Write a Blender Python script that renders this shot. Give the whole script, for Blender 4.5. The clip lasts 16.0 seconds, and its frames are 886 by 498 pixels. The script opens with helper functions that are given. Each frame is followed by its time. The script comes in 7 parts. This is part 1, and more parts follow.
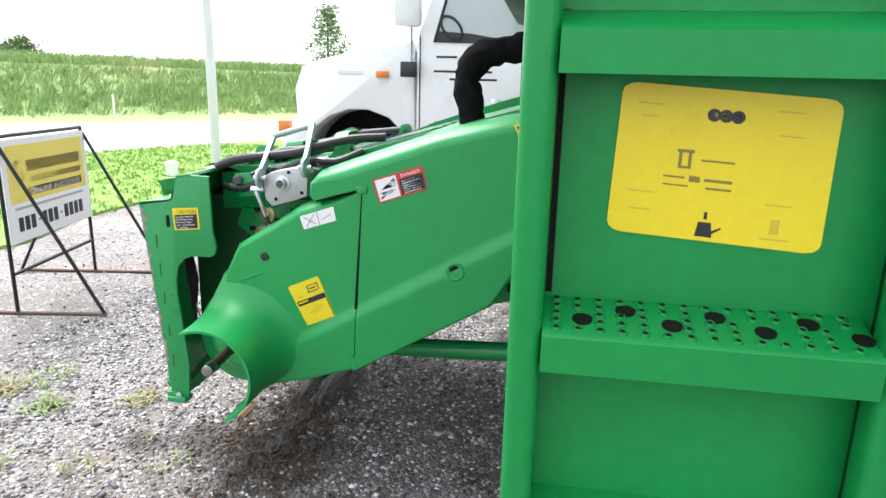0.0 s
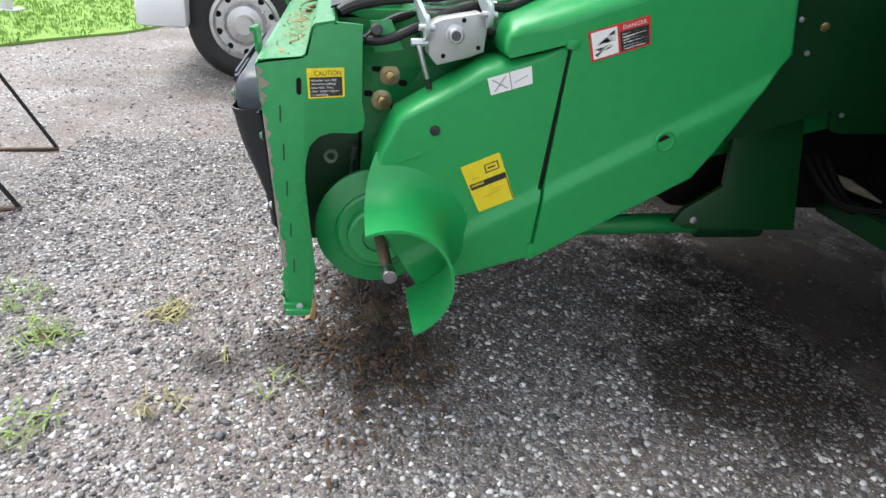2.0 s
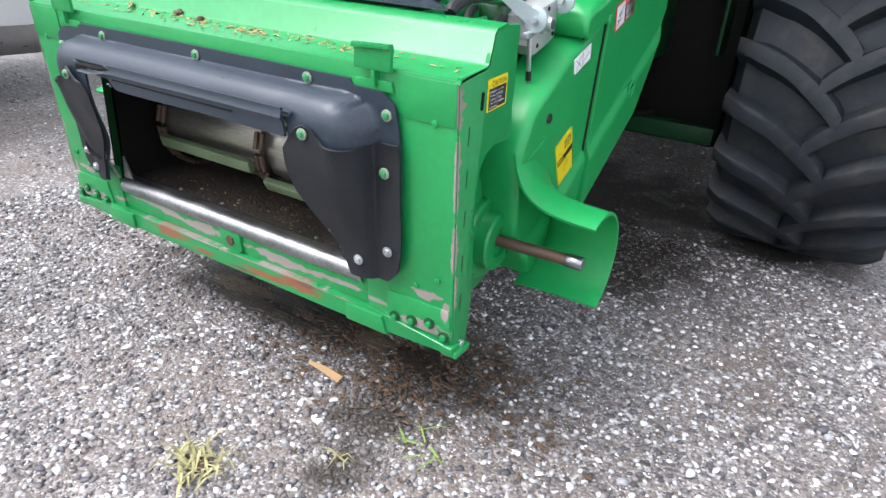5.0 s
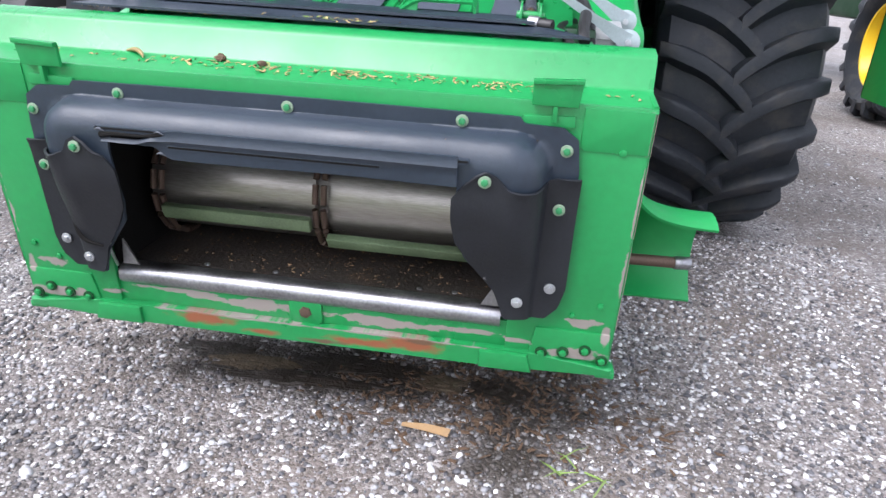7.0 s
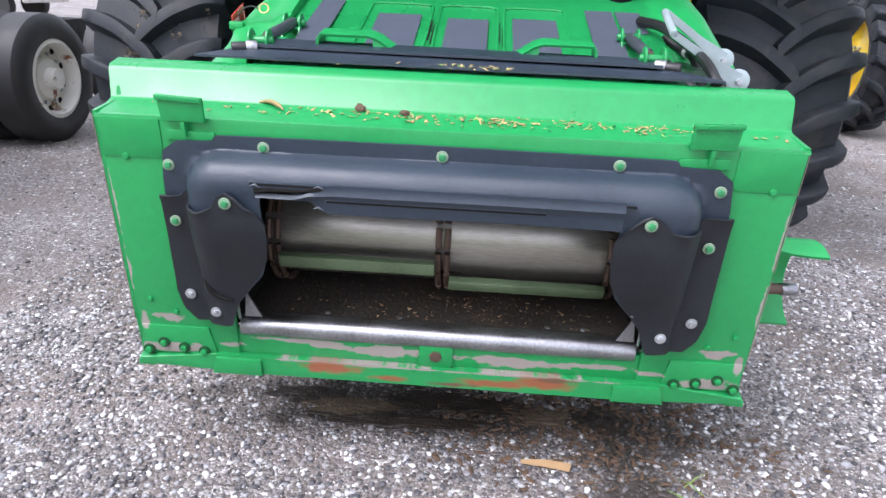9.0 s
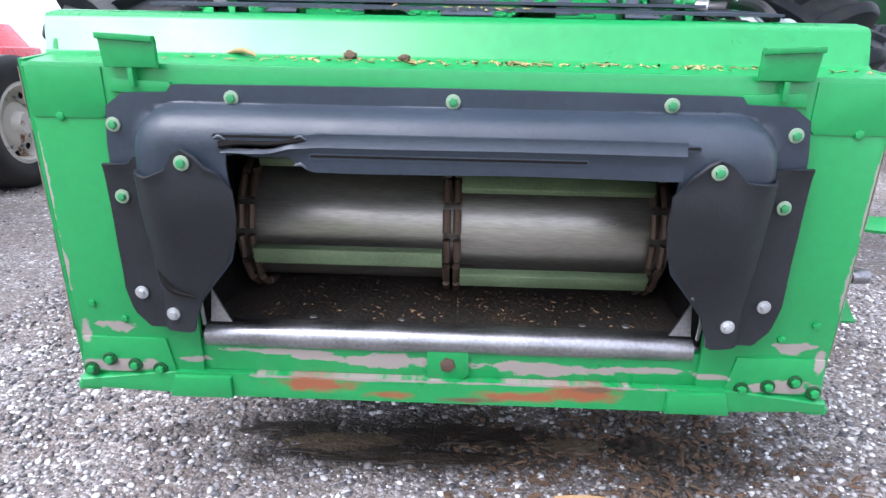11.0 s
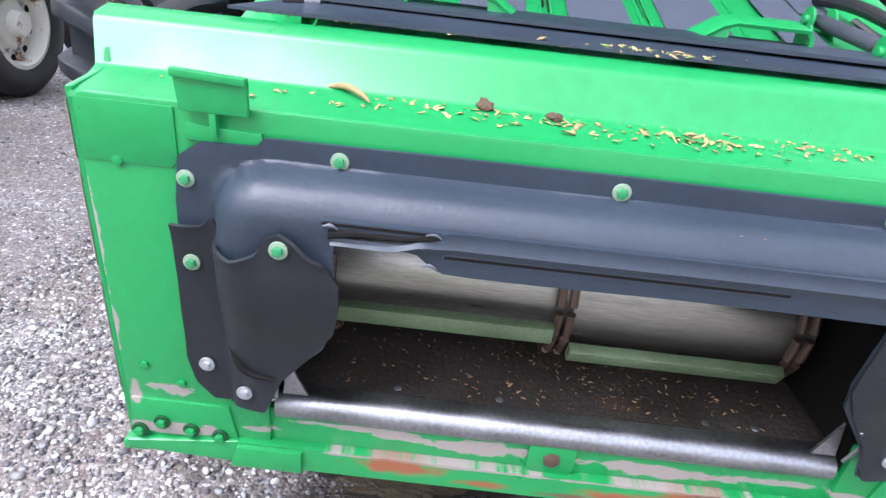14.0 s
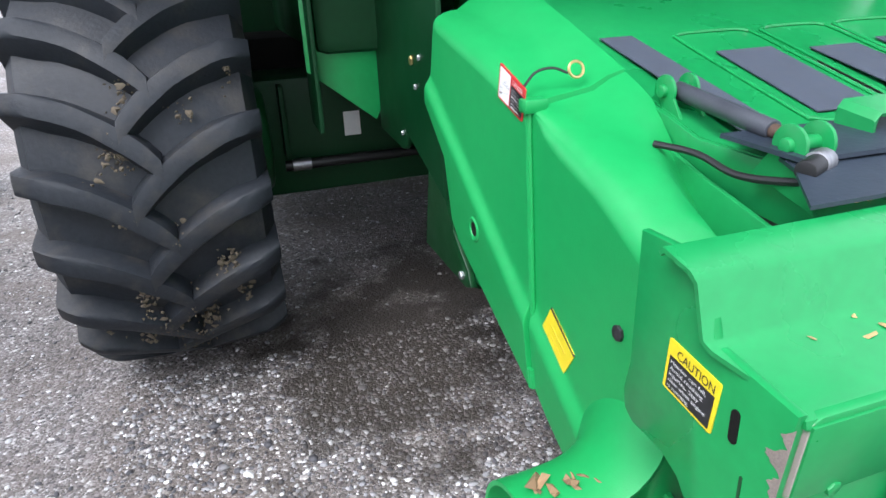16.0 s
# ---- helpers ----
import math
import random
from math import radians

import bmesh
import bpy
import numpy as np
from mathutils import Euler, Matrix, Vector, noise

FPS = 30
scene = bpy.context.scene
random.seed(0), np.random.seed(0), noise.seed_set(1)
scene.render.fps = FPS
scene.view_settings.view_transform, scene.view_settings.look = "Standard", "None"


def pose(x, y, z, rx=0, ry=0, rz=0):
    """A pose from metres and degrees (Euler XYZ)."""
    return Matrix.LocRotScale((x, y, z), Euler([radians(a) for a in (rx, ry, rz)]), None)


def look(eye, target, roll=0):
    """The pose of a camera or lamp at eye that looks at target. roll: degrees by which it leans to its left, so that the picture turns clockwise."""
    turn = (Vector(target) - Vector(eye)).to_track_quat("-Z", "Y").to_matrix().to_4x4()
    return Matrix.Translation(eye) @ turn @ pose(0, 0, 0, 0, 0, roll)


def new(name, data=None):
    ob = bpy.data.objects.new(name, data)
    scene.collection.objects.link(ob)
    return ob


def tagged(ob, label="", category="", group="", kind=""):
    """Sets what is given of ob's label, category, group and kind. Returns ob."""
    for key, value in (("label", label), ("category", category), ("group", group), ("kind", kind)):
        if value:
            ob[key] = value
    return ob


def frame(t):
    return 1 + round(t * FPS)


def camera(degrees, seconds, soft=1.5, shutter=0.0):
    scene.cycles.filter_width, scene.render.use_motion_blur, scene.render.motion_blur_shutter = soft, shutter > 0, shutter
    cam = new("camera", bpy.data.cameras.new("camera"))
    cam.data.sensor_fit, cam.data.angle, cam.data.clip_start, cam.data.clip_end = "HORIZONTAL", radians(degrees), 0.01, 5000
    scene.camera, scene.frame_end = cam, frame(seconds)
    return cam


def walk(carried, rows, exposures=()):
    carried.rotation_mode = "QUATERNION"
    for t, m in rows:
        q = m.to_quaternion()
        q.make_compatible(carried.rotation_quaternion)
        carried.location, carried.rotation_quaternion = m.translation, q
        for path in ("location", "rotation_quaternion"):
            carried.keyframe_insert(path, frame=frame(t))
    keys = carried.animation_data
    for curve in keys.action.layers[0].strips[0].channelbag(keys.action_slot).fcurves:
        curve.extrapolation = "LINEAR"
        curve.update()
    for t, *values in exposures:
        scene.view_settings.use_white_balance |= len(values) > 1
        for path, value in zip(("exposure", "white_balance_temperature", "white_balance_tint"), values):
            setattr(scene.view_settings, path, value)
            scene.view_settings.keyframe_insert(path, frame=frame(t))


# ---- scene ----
cam = camera(68.7, 16.0)

PATH = [
    (0, (2.751, 1.31, 1.408), (0.835, 1.009, 0.92), 1.4),
    (0.5, (2.68, 0.973, 1.363), (0.807, 0.726, 0.709), 2.2),
    (1, (2.693, 0.666, 1.346), (0.846, 0.599, 0.583), 3.0),
    (1.5, (2.576, 0.403, 1.324), (0.758, 0.532, 0.499), 3.1),
    (2, (2.461, 0.166, 1.313), (0.69, 0.498, 0.445), 5.0),
    (2.5, (2.35, -0.104, 1.313), (0.678, 0.492, 0.393), 6.1),
    (3, (2.151, -0.338, 1.286), (0.578, 0.475, 0.356), 4.9),
    (3.5, (2.021, -0.538, 1.288), (0.506, 0.365, 0.345), 5.5),
    (3.7, (1.98, -0.638, 1.294), (0.502, 0.341, 0.37), 4.2),
    (5.8, (1.084, -1.352, 1.242), (0.486, 0.363, 0.405), 4.5),
    (6, (0.982, -1.372, 1.254), (0.427, 0.352, 0.407), 3.8),
    (6.5, (0.758, -1.469, 1.254), (0.36, 0.312, 0.435), 3.7),
    (7, (0.553, -1.44, 1.258), (0.319, 0.38, 0.462), 3.2),
    (7.5, (0.382, -1.377, 1.284), (0.251, 0.456, 0.493), 3.3),
    (8, (0.219, -1.417, 1.291), (0.173, 0.412, 0.483), 2.3),
    (8.5, (0.098, -1.473, 1.297), (0.05, 0.363, 0.505), 1.8),
    (9, (0.083, -1.476, 1.308), (-0.01, 0.377, 0.56), 2.5),
    (9.5, (0.065, -1.47, 1.304), (-0.047, 0.384, 0.561), 2.8),
    (9.7, (0.058, -1.441, 1.298), (-0.03, 0.416, 0.561), 3.0),
    (11.8, (0.006, -1.222, 0.909), (-0.036, 0.717, 0.424), -0.3),
    (12, (0.002, -1.23, 0.927), (-0.036, 0.708, 0.436), -0.7),
    (12.5, (-0.007, -1.215, 1.005), (-0.074, 0.71, 0.464), -0.1),
    (13, (-0.013, -1.152, 1.129), (-0.115, 0.74, 0.488), 0.6),
    (13.5, (-0.066, -1.118, 1.187), (-0.12, 0.758, 0.496), 6.9),
    (14, (-0.247, -0.941, 1.239), (-0.252, 0.881, 0.415), 6.4),
    (14.5, (-0.46, -0.809, 1.267), (-0.477, 0.989, 0.391), 6.6),
    (15, (-0.822, -0.742, 1.3), (-0.57, 1.024, 0.394), 0.8),
    (15.3, (-0.976, -0.658, 1.312), (-0.621, 1.073, 0.376), -0.1),
    (15.5, (-1.071, -0.573, 1.327), (-0.651, 1.158, 0.416), -0.4),
    (15.7, (-1.149, -0.486, 1.351), (-0.695, 1.254, 0.476), -1.8),
    (16, (-1.262, -0.375, 1.392), (-0.702, 1.38, 0.615), -2.6),
]
EXPOSURES = [(0.0, 1.72, 6400, 10), (0.5, 1.3, 6400, 10), (1.0, 1.15, 6400, 10), (2.2, 1.35, 6400, 10), (3.0, 1.58, 6350, 11), (3.7, 1.68, 6300, 12), (6.0, 1.45, 6100, 15), (9.0, 1.45, 6000, 18), (11.0, 1.65, 5850, 18),
             (12.0, 1.72, 5850, 18), (13.0, 1.85, 5800, 19), (14.0, 1.8, 5850, 19), (14.6, 1.8, 5850, 19), (15.0, 1.65, 5850, 17), (15.5, 1.5, 5900, 16), (16.0, 1.5, 6000, 13)]
walk(cam, [(t, look(e, g, r)) for t, e, g, r in PATH], exposures=EXPOSURES)

# ---- world and light: bright overcast ----
world = bpy.data.worlds.new("sky")
scene.world = world
world.use_nodes = True
wn, wl = world.node_tree.nodes, world.node_tree.links
sky = wn.new("ShaderNodeTexSky")
sky.sky_type = "NISHITA"
sky.sun_disc = False
sky.sun_elevation = radians(56)
sky.sun_rotation = radians(224)
sky.dust_density = 4.0
hsv = wn.new("ShaderNodeHueSaturation")
hsv.inputs["Saturation"].default_value = 0.4
wl.new(sky.outputs[0], hsv.inputs["Color"])
cloud = wn.new("ShaderNodeMix")
cloud.data_type = "RGBA"
cloud.inputs["Factor"].default_value = 0.5
cloud.inputs["B"].default_value = (6.4, 6.6, 6.9, 1)
wl.new(hsv.outputs[0], cloud.inputs["A"])
wl.new(cloud.outputs["Result"], wn["Background"].inputs[0])
wn["Background"].inputs[1].default_value = 0.135
sun = new("sun", bpy.data.lights.new("sun", "SUN"))
sun.data.energy = 1.3
sun.data.angle = radians(35)
sun.data.color = (1.0, 0.98, 0.95)
sun.matrix_world = look((-2.6, -2.7, 5.6), (0, 0, 0))


# ---- materials ----
def material(name, color, rough=0.5, metal=0.0, var=0.15, scale=6.0, bump=0.0, bump_scale=60.0, spec=0.5, coat=0.0,
             second=None, second_scale=3.0, second_amount=(0.55, 0.65), island=0.0, objrand=0.0):
    """Principled paint, rubber, metal or stone with variation at two scales, an optional second colour in patches and bump."""
    m = bpy.data.materials.new(name)
    m.use_nodes = True
    n, l = m.node_tree.nodes, m.node_tree.links
    b = n["Principled BSDF"]
    tc = n.new("ShaderNodeTexCoord")
    n1 = n.new("ShaderNodeTexNoise")
    n1.inputs["Scale"].default_value = scale
    n1.inputs["Detail"].default_value = 6
    l.new(tc.outputs["Object"], n1.inputs["Vector"])
    n2 = n.new("ShaderNodeTexNoise")
    n2.inputs["Scale"].default_value = scale * 14
    n2.inputs["Detail"].default_value = 4
    l.new(tc.outputs["Object"], n2.inputs["Vector"])
    mixn = n.new("ShaderNodeMath")
    mixn.operation = "ADD"
    l.new(n1.outputs[0], mixn.inputs[0])
    l.new(n2.outputs[0], mixn.inputs[1])
    ramp = n.new("ShaderNodeMapRange")
    ramp.inputs["From Min"].default_value = 0.6
    ramp.inputs["From Max"].default_value = 1.4
    ramp.inputs["To Min"].default_value = 1.0 - var
    ramp.inputs["To Max"].default_value = 1.0 + var
    l.new(mixn.outputs[0], ramp.inputs["Value"])
    last = ramp.outputs[0]
    for amount, node, socket in ((island, "ShaderNodeNewGeometry", "Random Per Island"), (objrand, "ShaderNodeObjectInfo", "Random")):
        if amount:
            g = n.new(node)
            r2 = n.new("ShaderNodeMapRange")
            r2.inputs["To Min"].default_value = 1.0 - amount
            r2.inputs["To Max"].default_value = 1.0 + amount
            l.new(g.outputs[socket], r2.inputs["Value"])
            mm = n.new("ShaderNodeMath")
            mm.operation = "MULTIPLY"
            l.new(last, mm.inputs[0])
            l.new(r2.outputs[0], mm.inputs[1])
            last = mm.outputs[0]
    col = n.new("ShaderNodeVectorMath")
    col.operation = "SCALE"
    col.inputs[0].default_value = color[:3]
    l.new(last, col.inputs["Scale"])
    out = col.outputs[0]
    if second:
        n3 = n.new("ShaderNodeTexNoise")
        n3.inputs["Scale"].default_value = second_scale
        n3.inputs["Detail"].default_value = 8
        n3.inputs["Roughness"].default_value = 0.65
        l.new(tc.outputs["Object"], n3.inputs["Vector"])
        r3 = n.new("ShaderNodeMapRange")
        r3.inputs["From Min"].default_value, r3.inputs["From Max"].default_value = second_amount
        l.new(n3.outputs[0], r3.inputs["Value"])
        mx = n.new("ShaderNodeMix")
        mx.data_type = "RGBA"
        l.new(r3.outputs[0], mx.inputs["Factor"])
        l.new(out, mx.inputs["A"])
        mx.inputs["B"].default_value = (*second[:3], 1)
        out = mx.outputs["Result"]
    l.new(out, b.inputs["Base Color"])
    b.inputs["Metallic"].default_value = metal
    b.inputs["Specular IOR Level"].default_value = spec
    b.inputs["Coat Weight"].default_value = coat
    b.inputs["Coat Roughness"].default_value = 0.15
    rr = n.new("ShaderNodeMapRange")
    rr.inputs["From Min"].default_value, rr.inputs["From Max"].default_value = 0.3, 0.7
    rr.inputs["To Min"].default_value, rr.inputs["To Max"].default_value = max(0.03, rough - 0.1), min(1, rough + 0.1)
    l.new(n1.outputs[0], rr.inputs["Value"])
    l.new(rr.outputs[0], b.inputs["Roughness"])
    if bump:
        nb = n.new("ShaderNodeTexNoise")
        nb.inputs["Scale"].default_value = bump_scale
        nb.inputs["Detail"].default_value = 5
        l.new(tc.outputs["Object"], nb.inputs["Vector"])
        bp = n.new("ShaderNodeBump")
        bp.inputs["Strength"].default_value = bump
        bp.inputs["Distance"].default_value = 0.01
        l.new(nb.outputs[0], bp.inputs["Height"])
        l.new(bp.outputs[0], b.inputs["Normal"])
    return m


GREEN = (0.012, 0.235, 0.062)
M_GREEN = material("green_paint", GREEN, 0.33, var=0.12, scale=3, spec=0.5)
M_GREEN_PLASTIC = material("green_plastic", (0.013, 0.28, 0.07), 0.4, var=0.07, scale=2, bump=0.06, bump_scale=300, spec=0.42)
# machine green darkened to carry shade in recesses and behind the wheels
M_GREEN_SHADE = material("green_paint_shade", (0.003, 0.05, 0.012), 0.4, var=0.15, scale=4)
M_BLACK_MAT = material("black_rubber_sheet", (0.021, 0.031, 0.046), 0.45, var=0.2, scale=5, bump=0.08, bump_scale=120)
M_RUBBER = material("tyre_rubber", (0.014, 0.017, 0.022), 0.58, spec=0.35, var=0.3, scale=4, second=(0.05, 0.045, 0.04), second_scale=6, second_amount=(0.5, 0.75), bump=0.15, bump_scale=80)
M_RUBBER_CLEAN = material("road_tyre_rubber", (0.018, 0.018, 0.019), 0.6, var=0.25, scale=6, bump=0.1, bump_scale=90)
M_HOSE = material("black_hose", (0.012, 0.012, 0.013), 0.5, var=0.2)
M_STEEL = material("worn_steel", (0.33, 0.33, 0.345), 0.42, metal=1.0, var=0.35, scale=9, bump=0.05, bump_scale=200)
M_ZINC = material("zinc_plate", (0.5, 0.52, 0.54), 0.38, metal=0.8, var=0.15, scale=10)
M_IRON = material("rusty_iron", (0.12, 0.08, 0.06), 0.6, metal=0.6, var=0.3, scale=20)
M_DRUM = material("drum_steel", (0.31, 0.29, 0.26), 0.36, metal=0.85, var=0.35, scale=9)
_map = M_DRUM.node_tree.nodes.new("ShaderNodeMapping")
_map.inputs["Scale"].default_value = (0.25, 2.5, 2.5)
for _n in [q for q in M_DRUM.node_tree.nodes if q.bl_idname == "ShaderNodeTexNoise"]:
    M_DRUM.node_tree.links.new(_map.outputs[0], _n.inputs["Vector"])
M_DRUM.node_tree.links.new([q for q in M_DRUM.node_tree.nodes if q.bl_idname == "ShaderNodeTexCoord"][0].outputs["Object"], _map.inputs[0])
# near-black; also stands for shade in gaps, throat, holes and underbody boxes
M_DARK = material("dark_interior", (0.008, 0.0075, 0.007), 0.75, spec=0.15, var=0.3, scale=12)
M_YELLOW = material("yellow_decal", (0.72, 0.58, 0.012), 0.35, var=0.05)
M_YELLOW_PAINT = material("yellow_wheel_paint", (0.8, 0.55, 0.01), 0.35, var=0.08)
M_WHITE = material("white_decal", (0.75, 0.75, 0.75), 0.4, var=0.04)
M_BLACK = material("black_decal", (0.015, 0.015, 0.017), 0.4, var=0.1)
M_RED = material("red_decal", (0.5, 0.03, 0.03), 0.4, var=0.05)
M_TRUCK = material("white_truck_paint", (0.8, 0.81, 0.83), 0.25, var=0.03, scale=2, coat=0.5)
M_CAST_DARK = material("dark_cast_knob", (0.06, 0.062, 0.065), 0.5, var=0.15, scale=20)
M_ALU = material("wheel_alloy", (0.6, 0.6, 0.6), 0.35, metal=0.9, var=0.15, scale=10)
M_RIM_WHITE = material("white_steel_rim", (0.7, 0.68, 0.62), 0.5, var=0.1, second=(0.2, 0.08, 0.03), second_scale=7, second_amount=(0.6, 0.66))
# pale base colour stands for the sky seen through the window
M_SKYLIT_GLASS = material("skylit_cab_glass", (0.4, 0.47, 0.47), 0.08, var=0.05, spec=0.8)
M_GLASS = material("dark_glass", (0.03, 0.04, 0.04), 0.08, var=0.05, spec=0.8)
M_GRASS = material("lawn_grass", (0.2, 0.33, 0.08), 0.85, spec=0.1, var=0.1, scale=1.5, bump=0.2, bump_scale=40, island=0.07)
M_WEEDS = material("bank_grass", (0.25, 0.36, 0.14), 0.9, spec=0.1, var=0.12, scale=0.6, bump=0.2, bump_scale=12, second=(0.36, 0.4, 0.2), second_scale=0.35, second_amount=(0.5, 0.7), island=0.1)
M_ROAD = material("concrete_road", (0.5, 0.49, 0.47), 0.8, var=0.08, scale=1)
M_STRAW = material("dry_straw", (0.34, 0.245, 0.105), 0.7, var=0.2, island=0.4)
M_SPROUT = material("green_sprout", (0.17, 0.26, 0.06), 0.7, var=0.2, island=0.4)
M_POLE = material("pole_aluminium", (0.55, 0.56, 0.56), 0.5, metal=0.3, var=0.05)


# ---- mesh helpers ----
def finish(bm, name, mat, parent=None, label="", smooth=None):
    me = bpy.data.meshes.new(name)
    bmesh.ops.recalc_face_normals(bm, faces=bm.faces)
    bm.to_mesh(me)
    bm.free()
    me.materials.append(mat)
    if smooth is not None:
        me.polygons.foreach_set("use_smooth", [True] * len(me.polygons))
        me.set_sharp_from_angle(angle=radians(smooth))
    ob = new(name, me)
    if parent:
        ob.parent = parent
    if label:
        ob["label"] = label
    return ob


def part(name, bm, mat, parent, label="", smooth=35):
    return finish(bm, name, mat, parent, label, smooth)


def thing(name, label, category, group="", at=(0, 0, 0)):
    ob = new(name)
    ob.location = at
    return tagged(ob, label, category, group)


def box(x0, x1, y0, y1, z0, z1, bevel=0.0, bm=None, seg=2):
    bm = bm or bmesh.new()
    vs = [bm.verts.new((x, y, z)) for z in (z0, z1) for x, y in ((x0, y0), (x1, y0), (x1, y1), (x0, y1))]
    fs = [bm.faces.new([vs[i] for i in q]) for q in ((3, 2, 1, 0), (4, 5, 6, 7), (0, 1, 5, 4), (1, 2, 6, 5), (2, 3, 7, 6), (3, 0, 4, 7))]
    if bevel:
        edges = list({e for f in fs for e in f.edges})
        bmesh.ops.bevel(bm, geom=edges, offset=bevel, segments=seg, affect="EDGES", profile=0.5)
    return bm


def prism(pts, axis, a, b, bevel=0.0, bm=None, seg=2):
    """A polygon in the plane across the axis (pairs in the order of the two other axes), extruded from a to b."""
    bm = bm or bmesh.new()

    def at(p, v):
        return {"x": (v, p[0], p[1]), "y": (p[0], v, p[1]), "z": (p[0], p[1], v)}[axis]
    lo = [bm.verts.new(at(p, a)) for p in pts]
    hi = [bm.verts.new(at(p, b)) for p in pts]
    fs = [bm.faces.new(lo[::-1]), bm.faces.new(hi)]
    for i in range(len(pts)):
        j = (i + 1) % len(pts)
        fs.append(bm.faces.new((lo[i], lo[j], hi[j], hi[i])))
    bmesh.ops.recalc_face_normals(bm, faces=fs)
    if bevel:
        edges = list({e for f in fs[:2] for e in f.edges})
        bmesh.ops.bevel(bm, geom=edges, offset=bevel, segments=seg, affect="EDGES", profile=0.5)
    return bm


def frame_at(d):
    d = Vector(d).normalized()
    u = d.orthogonal().normalized()
    return u, d.cross(u)


def rod(p0, p1, r, n=14, r1=None, bm=None, bevel=0.0):
    bm = bm or bmesh.new()
    p0, p1 = Vector(p0), Vector(p1)
    u, v = frame_at(p1 - p0)
    r1 = r if r1 is None else r1
    rings = []
    for p, q in ((p0, r), (p1, r1)):
        rings.append([bm.verts.new(p + (u * math.cos(a) + v * math.sin(a)) * q) for a in (math.tau * i / n for i in range(n))])
    caps = [bm.faces.new(rings[0][::-1]), bm.faces.new(rings[1])]
    for i in range(n):
        bm.faces.new((rings[0][i], rings[0][(i + 1) % n], rings[1][(i + 1) % n], rings[1][i]))
    if bevel:
        edges = list({e for f in caps for e in f.edges})
        bmesh.ops.bevel(bm, geom=edges, offset=bevel, segments=2, affect="EDGES", profile=0.5)
    return bm


def pipe(points, r, n=10, bm=None, steps=6):
    """A round tube along a smooth curve through the points; r a number or one for each point."""
    bm = bm or bmesh.new()
    pts = [Vector(p) for p in points]
    radii = r if isinstance(r, (list, tuple)) else [r] * len(pts)
    path = []
    for i in range(len(pts) - 1):
        a, b = pts[i], pts[i + 1]
        ma = (b - pts[i - 1]) / 2 if i else (b - a)
        mb = (pts[i + 2] - a) / 2 if i + 2 < len(pts) else (b - a)
        for k in range(steps):
            s = k / steps
            h = (2 * s**3 - 3 * s**2 + 1, s**3 - 2 * s**2 + s, -2 * s**3 + 3 * s**2, s**3 - s**2)
            path.append((a * h[0] + ma * h[1] + b * h[2] + mb * h[3], radii[i] * (1 - s) + radii[i + 1] * s))
    path.append((pts[-1], radii[-1]))
    rings, u = [], None
    for i, (p, q) in enumerate(path):
        d = (path[min(i + 1, len(path) - 1)][0] - path[max(i - 1, 0)][0]).normalized()
        u = frame_at(d)[0] if u is None else (u - d * u.dot(d)).normalized()
        v = d.cross(u)
        rings.append([bm.verts.new(p + (u * math.cos(a) + v * math.sin(a)) * q) for a in (math.tau * k / n for k in range(n))])
    for A, B in zip(rings, rings[1:]):
        for k in range(n):
            bm.faces.new((A[k], A[(k + 1) % n], B[(k + 1) % n], B[k]))
    bm.faces.new(rings[0][::-1])
    bm.faces.new(rings[-1])
    return bm


def spin(profile, centre, axis="x", n=48, bm=None):
    """A solid of revolution: profile of (along, radius) pairs, closed if it comes back to its start."""
    bm = bm or bmesh.new()
    c = Vector(centre)
    rings = []
    for k in range(n):
        a = math.tau * k / n
        ring = []
        for s, r in profile:
            off = {"x": (s, r * math.cos(a), r * math.sin(a)), "y": (r * math.cos(a), s, r * math.sin(a)), "z": (r * math.cos(a), r * math.sin(a), s)}[axis]
            ring.append(bm.verts.new(c + Vector(off)))
        rings.append(ring)
    for k in range(n):
        A, B = rings[k], rings[(k + 1) % n]
        for i in range(len(profile) - 1):
            bm.faces.new((A[i], A[i + 1], B[i + 1], B[i]))
    bmesh.ops.remove_doubles(bm, verts=bm.verts, dist=1e-5)
    return bm


def loft(rows, bm=None, close=False):
    bm = bm or bmesh.new()
    vs = [[bm.verts.new(p) for p in row] for row in rows]
    for A, B in zip(vs, vs[1:]):
        for i in range(len(A) - 1 + close):
            j = (i + 1) % len(A)
            bm.faces.new((A[i], A[j], B[j], B[i]))
    return bm


def thicken(bm, t):
    bmesh.ops.recalc_face_normals(bm, faces=bm.faces)
    bmesh.ops.solidify(bm, geom=list(bm.faces), thickness=t)
    return bm


def smooth_step(a, b, x):
    t = min(1, max(0, (x - a) / (b - a)))
    return t * t * (3 - 2 * t)


def text_mesh(body, mat):
    cu = bpy.data.curves.new("text", "FONT")
    cu.body, cu.size = body, 1.0
    tmp = new("tmp_text", cu)
    me = bpy.data.meshes.new_from_object(tmp.evaluated_get(bpy.context.evaluated_depsgraph_get()))
    bpy.data.objects.remove(tmp)
    me.materials.clear()
    me.materials.append(mat)
    return me


